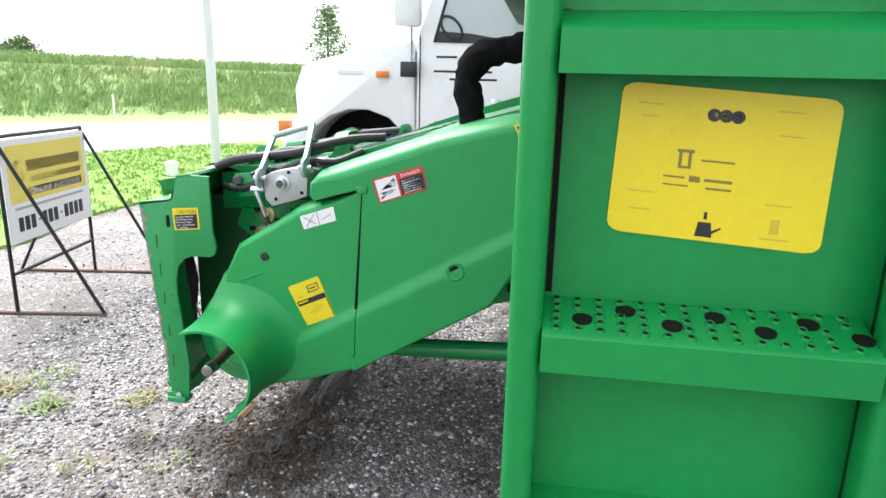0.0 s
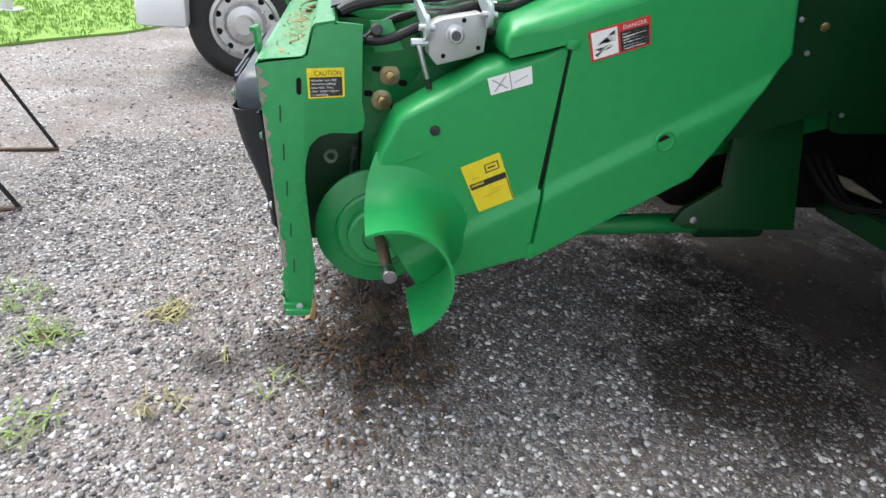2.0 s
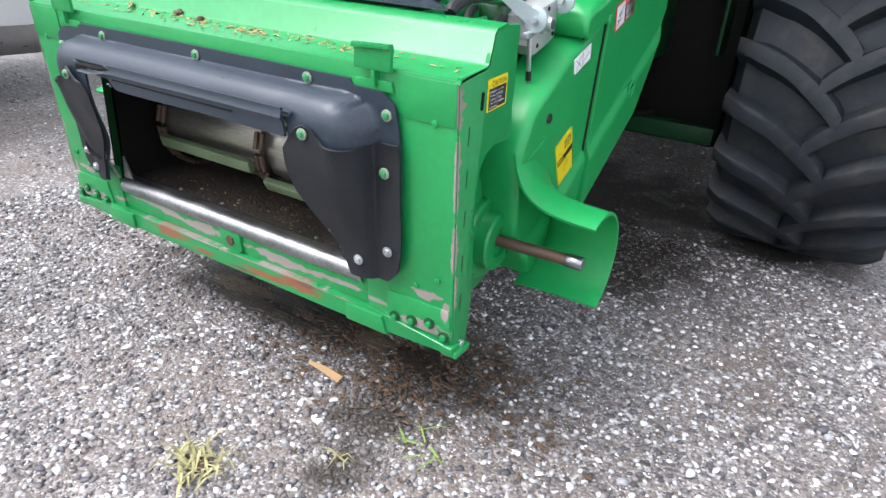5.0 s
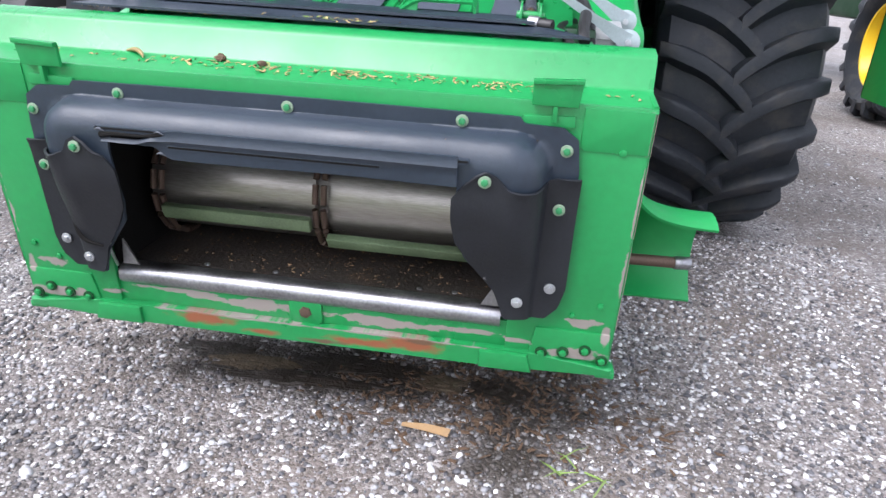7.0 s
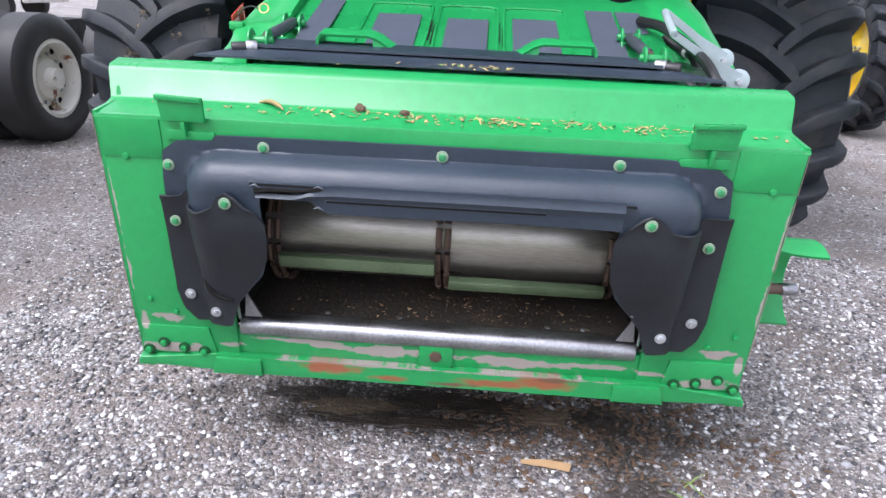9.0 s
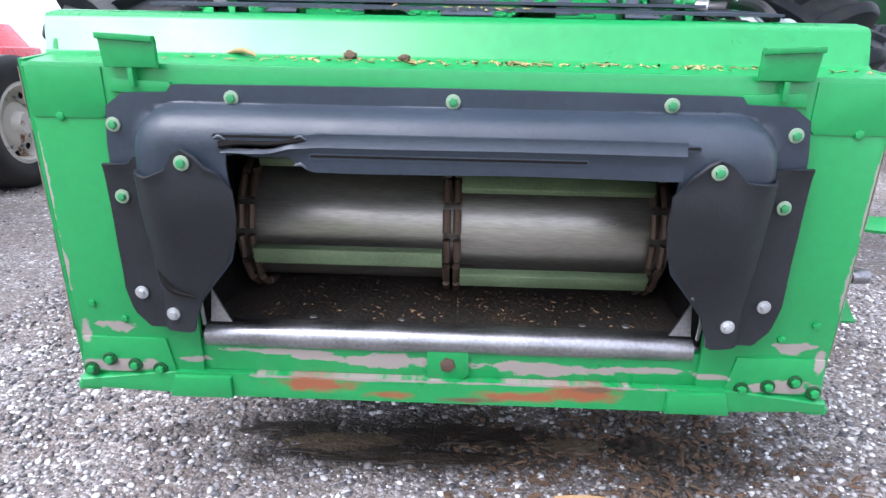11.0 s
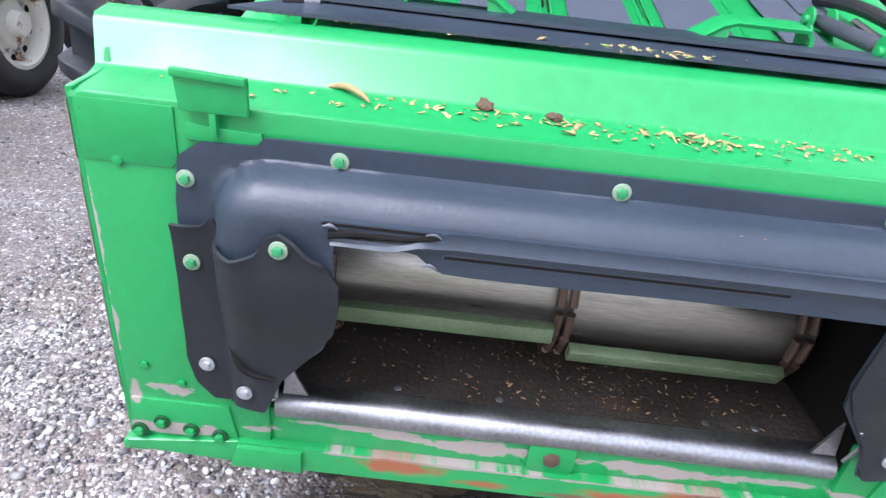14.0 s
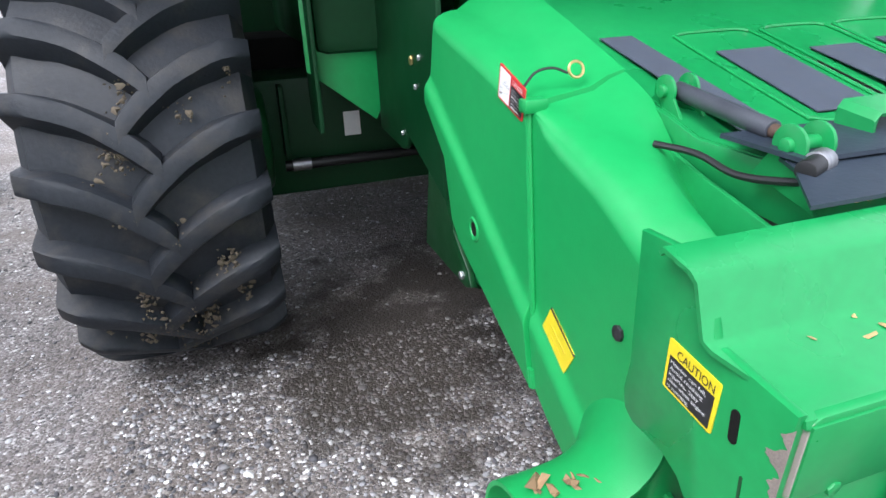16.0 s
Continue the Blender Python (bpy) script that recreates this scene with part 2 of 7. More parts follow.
def decal(name, corners, mat, patches, texts, parent, label="", radius=0.03, t=0.0012):
    """A sticker on four corners (top left, top right, bottom right, bottom left), with patches (u0, v0, u1, v1) and texts (words, u, v, height, width)."""
    TL, TR, BR, BL = [Vector(c) for c in corners]
    n = (TR - TL).cross(TL - BL).normalized()

    def at(u, v, off):
        return (TL * (1 - u) + TR * u) * (1 - v) + (BL * (1 - u) + BR * u) * v + n * off

    def plate(pts, off, thick):
        bm = bmesh.new()
        a = [bm.verts.new(at(u, v, off + thick)) for u, v in pts]
        b = [bm.verts.new(at(u, v, off - 0.002)) for u, v in pts]
        bm.faces.new(a)
        for i in range(len(pts)):
            j = (i + 1) % len(pts)
            bm.faces.new((a[i], b[i], b[j], a[j]))
        return bm
    pts = [(u / 1.0, v) for u, v in rounded(0, 1, 0, 1, radius, 3)]
    base = part(name, plate(pts, 0, t), mat, parent, label)
    for shape, m in patches:
        if isinstance(shape[0], tuple):
            pts = list(shape)
        else:
            u0, v0, u1, v1 = shape
            pts = [(u0, v0), (u1, v0), (u1, v1), (u0, v1)]
        part("print", plate(pts, t, 0.0006), m, base)
    up = (TL - BL).normalized()
    for body, u, v, h, w, m in texts:
        me = text_mesh(body, m)
        xs = [q.co.x for q in me.vertices]
        x0, wid = min(xs), max(xs) - min(xs)
        o = at(u, v, t + 0.0009)
        ux = (TR - TL) * w / wid
        uy = (TL - BL) * h / 0.7
        ob = new("lettering", me)
        ob.parent = base
        mm = Matrix(((ux.x, uy.x, n.x, o.x - ux.x * x0), (ux.y, uy.y, n.y, o.y - ux.y * x0), (ux.z, uy.z, n.z, o.z - ux.z * x0), (0, 0, 0, 1)))
        me.transform(mm)
    return base


def rounded(x0, x1, z0, z1, r=0.02, n=5):
    pts = []
    for cx, cz, a0 in ((x1 - r, z1 - r, 0), (x0 + r, z1 - r, 90), (x0 + r, z0 + r, 180), (x1 - r, z0 + r, 270)):
        for i in range(n + 1):
            a = radians(a0 + 90 * i / n)
            pts.append((cx + r * math.cos(a), cz + r * math.sin(a)))
    return pts


M_OLIVE_PRINT = material("olive_print", (0.2, 0.17, 0.03), 0.4, var=0.1)
M_YELLOW_DULL = material("faint_print", (0.55, 0.4, 0.03), 0.4, var=0.05)
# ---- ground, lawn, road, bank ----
def soil_and_shade_mask(n, l, tc):
    """Mask of oily damp soil and painted shade under the machine, with ragged edges."""
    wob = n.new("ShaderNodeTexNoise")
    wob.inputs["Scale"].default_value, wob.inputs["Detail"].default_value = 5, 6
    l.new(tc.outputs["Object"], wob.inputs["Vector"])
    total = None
    # first three ellipses: damp soil; last four: brown soil with underbody shade painted in
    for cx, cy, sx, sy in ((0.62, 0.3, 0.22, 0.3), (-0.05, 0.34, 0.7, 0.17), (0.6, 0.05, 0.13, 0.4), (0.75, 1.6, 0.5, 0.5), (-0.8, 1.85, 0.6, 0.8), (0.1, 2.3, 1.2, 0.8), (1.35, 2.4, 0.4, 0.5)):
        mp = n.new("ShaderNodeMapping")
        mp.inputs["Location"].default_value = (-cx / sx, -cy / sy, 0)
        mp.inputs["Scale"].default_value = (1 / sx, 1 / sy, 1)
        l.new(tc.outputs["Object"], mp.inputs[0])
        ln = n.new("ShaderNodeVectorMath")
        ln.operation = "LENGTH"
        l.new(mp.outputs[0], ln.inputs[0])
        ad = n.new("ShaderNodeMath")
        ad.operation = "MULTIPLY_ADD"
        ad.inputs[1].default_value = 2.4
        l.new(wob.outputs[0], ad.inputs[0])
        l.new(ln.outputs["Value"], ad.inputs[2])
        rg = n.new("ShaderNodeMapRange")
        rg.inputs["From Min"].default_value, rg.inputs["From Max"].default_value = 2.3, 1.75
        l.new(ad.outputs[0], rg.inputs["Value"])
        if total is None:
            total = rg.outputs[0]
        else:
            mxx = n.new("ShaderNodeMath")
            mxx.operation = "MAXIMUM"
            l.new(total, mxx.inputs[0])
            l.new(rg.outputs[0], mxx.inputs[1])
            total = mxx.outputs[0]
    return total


def gravel_material():
    m = bpy.data.materials.new("gravel_ground")
    m.use_nodes = True
    n, l = m.node_tree.nodes, m.node_tree.links
    b = n["Principled BSDF"]
    tc = n.new("ShaderNodeTexCoord")

    def noise_tex(scale, detail=5, rough=0.6):
        t = n.new("ShaderNodeTexNoise")
        t.inputs["Scale"].default_value, t.inputs["Detail"].default_value, t.inputs["Roughness"].default_value = scale, detail, rough
        l.new(tc.outputs["Object"], t.inputs["Vector"])
        return t.outputs[0]

    def ramp(value, stops):
        r = n.new("ShaderNodeValToRGB")
        while len(r.color_ramp.elements) < len(stops):
            r.color_ramp.elements.new(0.5)
        for e, (p, c) in zip(r.color_ramp.elements, stops):
            e.position, e.color = p, (*c, 1)
        l.new(value, r.inputs[0])
        return r.outputs[0]

    def mix(f, a, c, mode="MIX"):
        x = n.new("ShaderNodeMix")
        x.data_type, x.blend_type = "RGBA", mode
        for s, v in (("Factor", f), ("A", a), ("B", c)):
            if isinstance(v, (int, float)):
                x.inputs[s].default_value = v
            elif isinstance(v, tuple):
                x.inputs[s].default_value = (*v, 1)
            else:
                l.new(v, x.inputs[s])
        return x.outputs["Result"]

    def stones(scale):
        v = n.new("ShaderNodeTexVoronoi")
        v.inputs["Scale"].default_value = scale
        l.new(tc.outputs["Object"], v.inputs["Vector"])
        bw = n.new("ShaderNodeSeparateColor")
        l.new(v.outputs["Color"], bw.inputs[0])
        return v.outputs["Distance"], bw.outputs[0]
    d1, c1 = stones(75)
    d2, c2 = stones(190)
    tone1 = ramp(c1, [(0.0, (0.05, 0.048, 0.052)), (0.4, (0.175, 0.157, 0.15)), (0.72, (0.27, 0.25, 0.245)), (0.9, (0.48, 0.465, 0.455)), (1.0, (0.75, 0.74, 0.72))])
    tone2 = ramp(c2, [(0.0, (0.055, 0.05, 0.048)), (0.5, (0.18, 0.16, 0.15)), (0.9, (0.34, 0.32, 0.31)), (1.0, (0.62, 0.61, 0.6))])
    pick = ramp(noise_tex(22, 3), [(0.45, (0, 0, 0)), (0.55, (1, 1, 1))])
    col = mix(pick, tone2, tone1)
    earth = ramp(noise_tex(1.6, 8), [(0.42, (0, 0, 0)), (0.62, (1, 1, 1))])
    half = n.new("ShaderNodeMath")
    half.operation = "MULTIPLY"
    half.inputs[1].default_value = 0.5
    l.new(earth, half.inputs[0])
    col = mix(half.outputs[0], col, (0.15, 0.115, 0.09))
    wet = ramp(noise_tex(0.9, 6), [(0.4, (0.72, 0.7, 0.68)), (0.6, (1.1, 1.1, 1.1))])
    col = mix(1.0, col, wet, "MULTIPLY")
    total = soil_and_shade_mask(n, l, tc)
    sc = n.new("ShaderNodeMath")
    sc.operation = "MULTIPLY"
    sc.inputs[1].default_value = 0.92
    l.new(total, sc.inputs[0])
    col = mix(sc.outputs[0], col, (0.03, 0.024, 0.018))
    l.new(col, b.inputs["Base Color"])
    b.inputs["Roughness"].default_value = 0.62
    hs = n.new("ShaderNodeMath")
    hs.operation = "SUBTRACT"
    hs.inputs[0].default_value = 1.0
    l.new(d1, hs.inputs[1])
    h2 = n.new("ShaderNodeMath")
    h2.operation = "ADD"
    l.new(hs.outputs[0], h2.inputs[0])
    l.new(noise_tex(120, 4), h2.inputs[1])
    bp = n.new("ShaderNodeBump")
    bp.inputs["Strength"].default_value, bp.inputs["Distance"].default_value = 0.8, 0.008
    l.new(h2.outputs[0], bp.inputs["Height"])
    l.new(bp.outputs[0], b.inputs["Normal"])
    return m


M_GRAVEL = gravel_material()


def ground_height(x, y):
    """Slight unevenness of the yard."""
    if abs(x) > 12 or abs(y) > 12:
        return 0.0
    return 0.008 * noise.noise((x * 1.3, y * 1.3, 0)) + 0.004 * noise.noise((x * 5, y * 5, 3))


def build_ground():
    xs = [-900, -200, -60, -30, -14] + [i * 0.125 - 12 for i in range(193)] + [14, 30, 60, 200, 900]
    rows = [[(x, y, ground_height(x, y) if abs(x) < 11 and abs(y) < 11 else 0) for x in xs] for y in xs]
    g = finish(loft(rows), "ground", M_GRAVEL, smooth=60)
    tagged(g, "grey gravel yard with damp brown earth and painted shade", "ground", kind="structure")

    lawn = bmesh.new()
    pts = [(-0.4, -3.9), (-1.3, -3.2), (-2.1, -3.1), (-3.1, -3.35), (-4.2, -3.3), (-5.0, -2.85), (-5.8, -2.25), (-8, -1.4), (-14, 1.5), (-28, 9),
           (-30, 3.2), (-12, -5.45), (-8.8, -7.0), (2, -12)]
    f = lawn.faces.new([lawn.verts.new((x, y, 0.03)) for x, y in pts])
    bmesh.ops.triangulate(lawn, faces=[f])
    thicken(lawn, 0.03)
    lawn = finish(lawn, "lawn", M_GRASS)
    tagged(lawn, "mown green lawn strip beside the gravel yard", "lawn", kind="structure")

    road = bmesh.new()
    pts = [(2, -12.1), (-8.8, -7.1), (-12, -5.65), (-30, 2.5), (-45, 14.5), (-19.2, -8.4), (-13.2, -13.6), (-3, -23)]
    f = road.faces.new([road.verts.new((x, y, 0.02)) for x, y in pts])
    bmesh.ops.triangulate(road, faces=[f])
    thicken(road, 0.02)
    tagged(finish(road, "road", M_ROAD), "pale concrete road past the yard", "road", kind="structure")

    d, o, side = Vector((-0.75, 0.66, 0)).normalized(), Vector((-18, -14.2, 0)), Vector((-0.66, -0.75, 0)).normalized()
    profile = [(-1.5, 0.0), (0, 0.12), (2, 0.5), (4, 1.1), (6, 1.7), (8, 2.0), (12, 2.2), (60, 2.3), (300, 2.0)]
    rows = []
    for i in range(61):
        a = -60 + i * 2.2
        rows.append([tuple(o + d * a + side * s + Vector((0, 0, h + 0.22 * noise.noise((a * 0.25, s * 0.3, 0)) * min(1, h)))) for s, h in profile])
    tagged(finish(loft(rows), "grass_bank", M_WEEDS, smooth=60), "overgrown green grass bank beyond the road", "grass bank", kind="structure")
    return d, o, side


BANK = build_ground()


def blades(name, spots, mat, size, label, category, lean=0.5, per=5, width=0.02):
    """Many small blades in one mesh."""
    rng = random.Random(len(name) + len(spots))
    vs, fs = [], []
    for x, y, z, s in spots:
        for _ in range(per):
            a, h = rng.uniform(0, math.tau), size * s * rng.uniform(0.5, 1.2)
            w = width * s * rng.uniform(0.6, 1.3)
            dx, dy = math.cos(a), math.sin(a)
            ox, oy = x + rng.uniform(-1, 1) * size * s * 0.6, y + rng.uniform(-1, 1) * size * s * 0.6
            le = rng.uniform(0, lean) * h
            i = len(vs)
            vs += [(ox - dy * w, oy + dx * w, z), (ox + dy * w, oy - dx * w, z), (ox + dx * le * 0.4 + dy * w * 0.7, oy + dy * le * 0.4 - dx * w * 0.7, z + h * 0.6), (ox + dx * le, oy + dy * le, z + h)]
            fs += [(i, i + 1, i + 2), (i, i + 2, i + 3)]
    me = bpy.data.meshes.new(name)
    me.from_pydata(vs, [], fs)
    me.materials.append(mat)
    return tagged(new(name, me), label, category, kind="stuff")


def plant_grass():
    rng = random.Random(4)
    spots = []
    while len(spots) < 9000:
        x, y = rng.uniform(-11, 0), rng.uniform(-8, -1.8)
        edge = -3.2 if x > -4.2 else -3.3 + (-4.2 - x) * 0.62
        if y < edge - 0.05 + 0.1 * math.sin(x * 9) and y > -7.2 - (x + 8.8) * 0.45 and not (x > -2 and y > -3.4):
            spots.append((x, y, 0.025, rng.uniform(0.6, 1.2)))
    blades("lawn_grass", spots, M_GRASS, 0.05, "short green lawn grass blades", "grass", per=5, width=0.006)
    d, o, side = BANK
    spots = []
    for _ in range(15000):
        a, s = rng.uniform(-25, 30), rng.uniform(0, 11) ** 1.0
        h = 0.12 + 0.28 * s if s < 6 else 1.75 + 0.05 * s
        p = o + d * a + side * s
        spots.append((p.x, p.y, h - 0.15, rng.uniform(0.5, 1.5)))
    blades("bank_weeds", spots, M_WEEDS, 0.3, "tall uncut green weeds and grass on the bank", "weeds", lean=0.9, per=6, width=0.02)


plant_grass()


# ---- feeder house of the combine ----
FEEDER = thing("feeder_house", "green combine feeder house with worn plate and black rubber seal", "feeder house")


def face_y(z):
    return -0.015 + 0.09 * (0.95 - z)


def faced(x, z, off=0.0):
    return (x, face_y(z) - off, z)


def slab(pts, t=0.012, off=0.0, bevel=0.002, bm=None):
    """A plate that lies on the leaning front plane: outline in (x, z), front face `off` before the plane."""
    bm = bm or bmesh.new()
    a = [bm.verts.new(faced(x, z, off)) for x, z in pts]
    b = [bm.verts.new(faced(x, z, off - t)) for x, z in pts]
    fs = [bm.faces.new(a), bm.faces.new(b[::-1])]
    k = len(pts)
    for i in range(k):
        fs.append(bm.faces.new((a[i], b[i], b[(i + 1) % k], a[(i + 1) % k])))
    if bevel:
        bmesh.ops.bevel(bm, geom=list(fs[0].edges), offset=bevel, segments=2, affect="EDGES", profile=0.5)
    return bm


def worn_green():
    """Green paint rubbed to bare metal and rust: blots (x, z, half width, half height, softness, colour) with ragged edges."""
    m = material("green_paint_worn", GREEN, 0.35, var=0.1, scale=4, coat=0.2)
    n, l = m.node_tree.nodes, m.node_tree.links
    b = n["Principled BSDF"]
    out = b.inputs["Base Color"].links[0].from_socket
    tc = n.new("ShaderNodeTexCoord")
    flat = n.new("ShaderNodeVectorMath")
    flat.operation = "MULTIPLY"
    flat.inputs[1].default_value = (1, 0, 1)
    l.new(tc.outputs["Object"], flat.inputs[0])
    stretch = n.new("ShaderNodeMapping")
    stretch.inputs["Scale"].default_value = (16, 1, 34)
    l.new(tc.outputs["Object"], stretch.inputs[0])
    wob = n.new("ShaderNodeTexNoise")
    wob.inputs["Scale"].default_value, wob.inputs["Detail"].default_value, wob.inputs["Roughness"].default_value = 1.0, 7, 0.6
    l.new(stretch.outputs[0], wob.inputs["Vector"])
    bare, rust, dark = (0.27, 0.235, 0.215, 1), (0.24, 0.08, 0.035, 1), (0.12, 0.07, 0.04, 1)
    blots = [(-0.14, 0.386, 0.11, 0.017, 0.05, bare), (0.19, 0.379, 0.16, 0.016, 0.05, bare), (-0.36, 0.402, 0.12, 0.007, 0.06, bare), (-0.28, 0.39, 0.07, 0.009, 0.06, bare), (0.42, 0.385, 0.10, 0.009, 0.06, bare),
             (-0.56, 0.378, 0.045, 0.008, 0.06, bare), (0.57, 0.378, 0.045, 0.008, 0.06, bare), (-0.72, 0.362, 0.085, 0.017, 0.08, bare), (0.72, 0.362, 0.085, 0.017, 0.08, bare),
             (-0.725, 0.456, 0.045, 0.016, 0.05, bare), (0.73, 0.456, 0.045, 0.016, 0.05, bare),
             (-0.2, 0.349, 0.27, 0.004, 0.1, bare), (0.24, 0.349, 0.24, 0.004, 0.1, bare),
             (-0.29, 0.333, 0.075, 0.02, 0.35, rust), (0.16, 0.318, 0.1, 0.014, 0.4, rust), (0.30, 0.332, 0.08, 0.02, 0.35, rust), (-0.13, 0.312, 0.05, 0.009, 0.4, rust), (0.05, 0.306, 0.06, 0.007, 0.4, dark), (0.33, 0.343, 0.05, 0.008, 0.3, dark),
             (-0.806, 0.95, 0.014, 0.05, 0.12, bare), (0.806, 0.95, 0.014, 0.05, 0.12, bare), (-0.809, 0.77, 0.007, 0.10, 0.12, bare), (0.809, 0.78, 0.007, 0.11, 0.12, bare), (-0.809, 0.6, 0.009, 0.06, 0.12, bare), (0.809, 0.6, 0.009, 0.07, 0.12, bare),
             (-0.79, 0.44, 0.012, 0.03, 0.15, bare), (0.79, 0.42, 0.012, 0.03, 0.15, bare)]
    for x, z, w, h, soft, colour in blots:
        mp = n.new("ShaderNodeMapping")
        mp.inputs["Location"].default_value = (-x / w, 0, -z / h)
        mp.inputs["Scale"].default_value = (1 / w, 1, 1 / h)
        l.new(flat.outputs[0], mp.inputs[0])
        ln = n.new("ShaderNodeVectorMath")
        ln.operation = "LENGTH"
        l.new(mp.outputs[0], ln.inputs[0])
        ad = n.new("ShaderNodeMath")
        ad.operation = "MULTIPLY_ADD"
        ad.inputs[1].default_value = 2.6
        l.new(wob.outputs[0], ad.inputs[0])
        l.new(ln.outputs["Value"], ad.inputs[2])
        f = n.new("ShaderNodeMapRange")
        f.inputs["From Min"].default_value, f.inputs["From Max"].default_value = 2.2 + soft, 2.2 - soft
        l.new(ad.outputs[0], f.inputs["Value"])
        x2 = n.new("ShaderNodeMix")
        x2.data_type = "RGBA"
        l.new(f.outputs[0], x2.inputs["Factor"])
        l.new(out, x2.inputs["A"])
        x2.inputs["B"].default_value = colour
        out = x2.outputs["Result"]
    l.new(out, b.inputs["Base Color"])
    return m


M_GREEN_WORN = worn_green()


def bolt(name, at, direction, r, h, mat, parent, washer=None, label=""):
    at, d = Vector(at), Vector(direction).normalized()
    b = part(name, rod(at, at + d * h, r, 6, bevel=r * 0.2), mat, parent, label)
    if washer:
        part("washer", rod(at - d * 0.002, at + d * h * 0.3, r * 1.65, 18, bevel=0.001), washer, b)
    return b


def ragged(u0, u1, v0, v1, seed, n=34):
    """A long worn strip: one edge straight at v0, the other wandering up to v1, as points (u, v)."""
    rng = random.Random(seed)
    us = [u0 + (u1 - u0) * i / n for i in range(n + 1)]
    high = [v0 + (v1 - v0) * min(1, 6 * i / n + 0.05, 6 * (n - i) / n + 0.05) * max(0.12, 0.55 + 0.9 * noise.noise((u * 55, seed * 3.1, 0)) + rng.uniform(-0.12, 0.12)) for i, u in enumerate(us)]
    return [(u, v0) for u in us] + list(zip(us, high))[::-1]


def build_front_plate():
    # left and right uprights, top rail, lower rail, bottom bar
    up = part("front_plate", slab([(-0.808, 0.325), (-0.54, 0.325), (-0.54, 0.50), (-0.62, 0.52), (-0.62, 0.94), (0.62, 0.94), (0.62, 0.52), (0.54, 0.50), (0.54, 0.325), (0.808, 0.325),
                                   (0.808, 1.0), (0.795, 1.008), (-0.795, 1.008), (-0.808, 1.0)], 0.012, 0.004), M_GREEN_WORN, FEEDER, "green front plate with scuffed lower edge")
    part("lower_rail", slab([(-0.545, 0.352), (0.545, 0.352), (0.545, 0.43), (-0.545, 0.43)], 0.02, -0.004), M_GREEN_WORN, FEEDER, "green lower rail worn to bare metal")
    part("bottom_bar", slab([(-0.82, 0.305), (-0.62, 0.30), (-0.47, 0.295), (0.47, 0.295), (0.62, 0.30), (0.82, 0.305), (0.82, 0.33), (0.6, 0.352), (-0.6, 0.352), (-0.82, 0.33)], 0.05, 0.018, 0.006), M_GREEN_WORN, FEEDER, "green bottom bar with rust patches")
    for s in (-1, 1):
        part("bottom_tab", slab([(s * 0.615, 0.293), (s * 0.475, 0.293), (s * 0.475, 0.346), (s * 0.60, 0.346)], 0.03, 0.028, 0.005), M_GREEN_WORN, FEEDER)
    # corner brackets with bolts
    for s in (-1, 1):
        br = part("corner_bracket", slab([(s * 0.81, 0.345), (s * 0.60, 0.345), (s * 0.615, 0.43), (s * 0.80, 0.43)], 0.008, 0.01, 0.002), M_GREEN_WORN, FEEDER)
        for x, z in ((0.79, 0.352), (0.745, 0.377), (0.69, 0.364), (0.635, 0.356)):
            # dark washers draw the shadow ring round each bolt
            bolt("bolt", faced(s * x, z, 0.012), (0, -1, -0.09), 0.0095, 0.011, M_GREEN, br, M_GREEN_SHADE)
        part("seam_plate", slab([(s * 0.806, 0.905), (s * 0.67, 0.905), (s * 0.66, 0.915), (s * 0.66, 1.0), (s * 0.806, 1.0)], 0.004, 0.007, 0.001), M_GREEN, FEEDER)
        for x, z in ((0.753, 0.907), (0.765, 0.51), (0.70, 0.475)):
            bolt("rivet", faced(s * x, z, 0.004), (0, -1, -0.09), 0.009, 0.006, M_GREEN, FEEDER)
    # top shelf and raised ridge, one folded sheet
    prof = [(face_y(1.0) - 0.004, 0.998), (face_y(1.0) - 0.002, 1.006), (0.004, 1.012), (0.085, 1.024), (0.095, 1.031), (0.109, 1.092), (0.119, 1.102), (0.165, 1.112), (0.172, 1.104)]
    rows = [[(x - (0.028 * smooth_step(0.02, 0.13, y) if x < -0.8 else 0), y, z) for y, z in prof] for x in [-0.812 + 1.624 * i / 20 for i in range(21)]]
    part("top_rail", thicken(loft(rows), 0.006), M_GREEN, FEEDER, "green folded top rail with a raised ridge", 50)
    for s in (-1, 1):
        lap = 0.008 if s < 0 else 0
        cheek = [(face_y(1.0), 1.012), (0.092, 1.025), (0.112, 1.094), (0.13, 1.102), (0.165, 1.108), (0.232, 1.105), (0.234, 0.92), (0.244, 0.873), (0.238, 0.846), (0.22, 0.835), (0.157, 0.835), (0.125, 0.822), (0.102, 0.795),
                 (0.092, 0.75), (0.09, 0.70), (0.115, 0.43), (0.104, 0.31), (0.06, 0.30), (0.045, 0.325), (face_y(0.5), 0.5)]
        c = part("cheek_plate", prism(cheek, "x", s * 0.80 - lap, s * 0.812 - lap, 0.002), M_GREEN, FEEDER, "green side cheek with slots and notch")
        for z in (0.88, 0.78, 0.68, 0.56, 0.45):
            # darker green strips stand for shade in the embossed lines
            part("slot", prism(rounded(0.029 + (0.88 - z) * 0.06, 0.033 + (0.88 - z) * 0.06, z - 0.022, z + 0.022, 0.002, 3), "x", s * 0.8115 - lap, s * 0.8128 - lap), M_GREEN_SHADE, c)
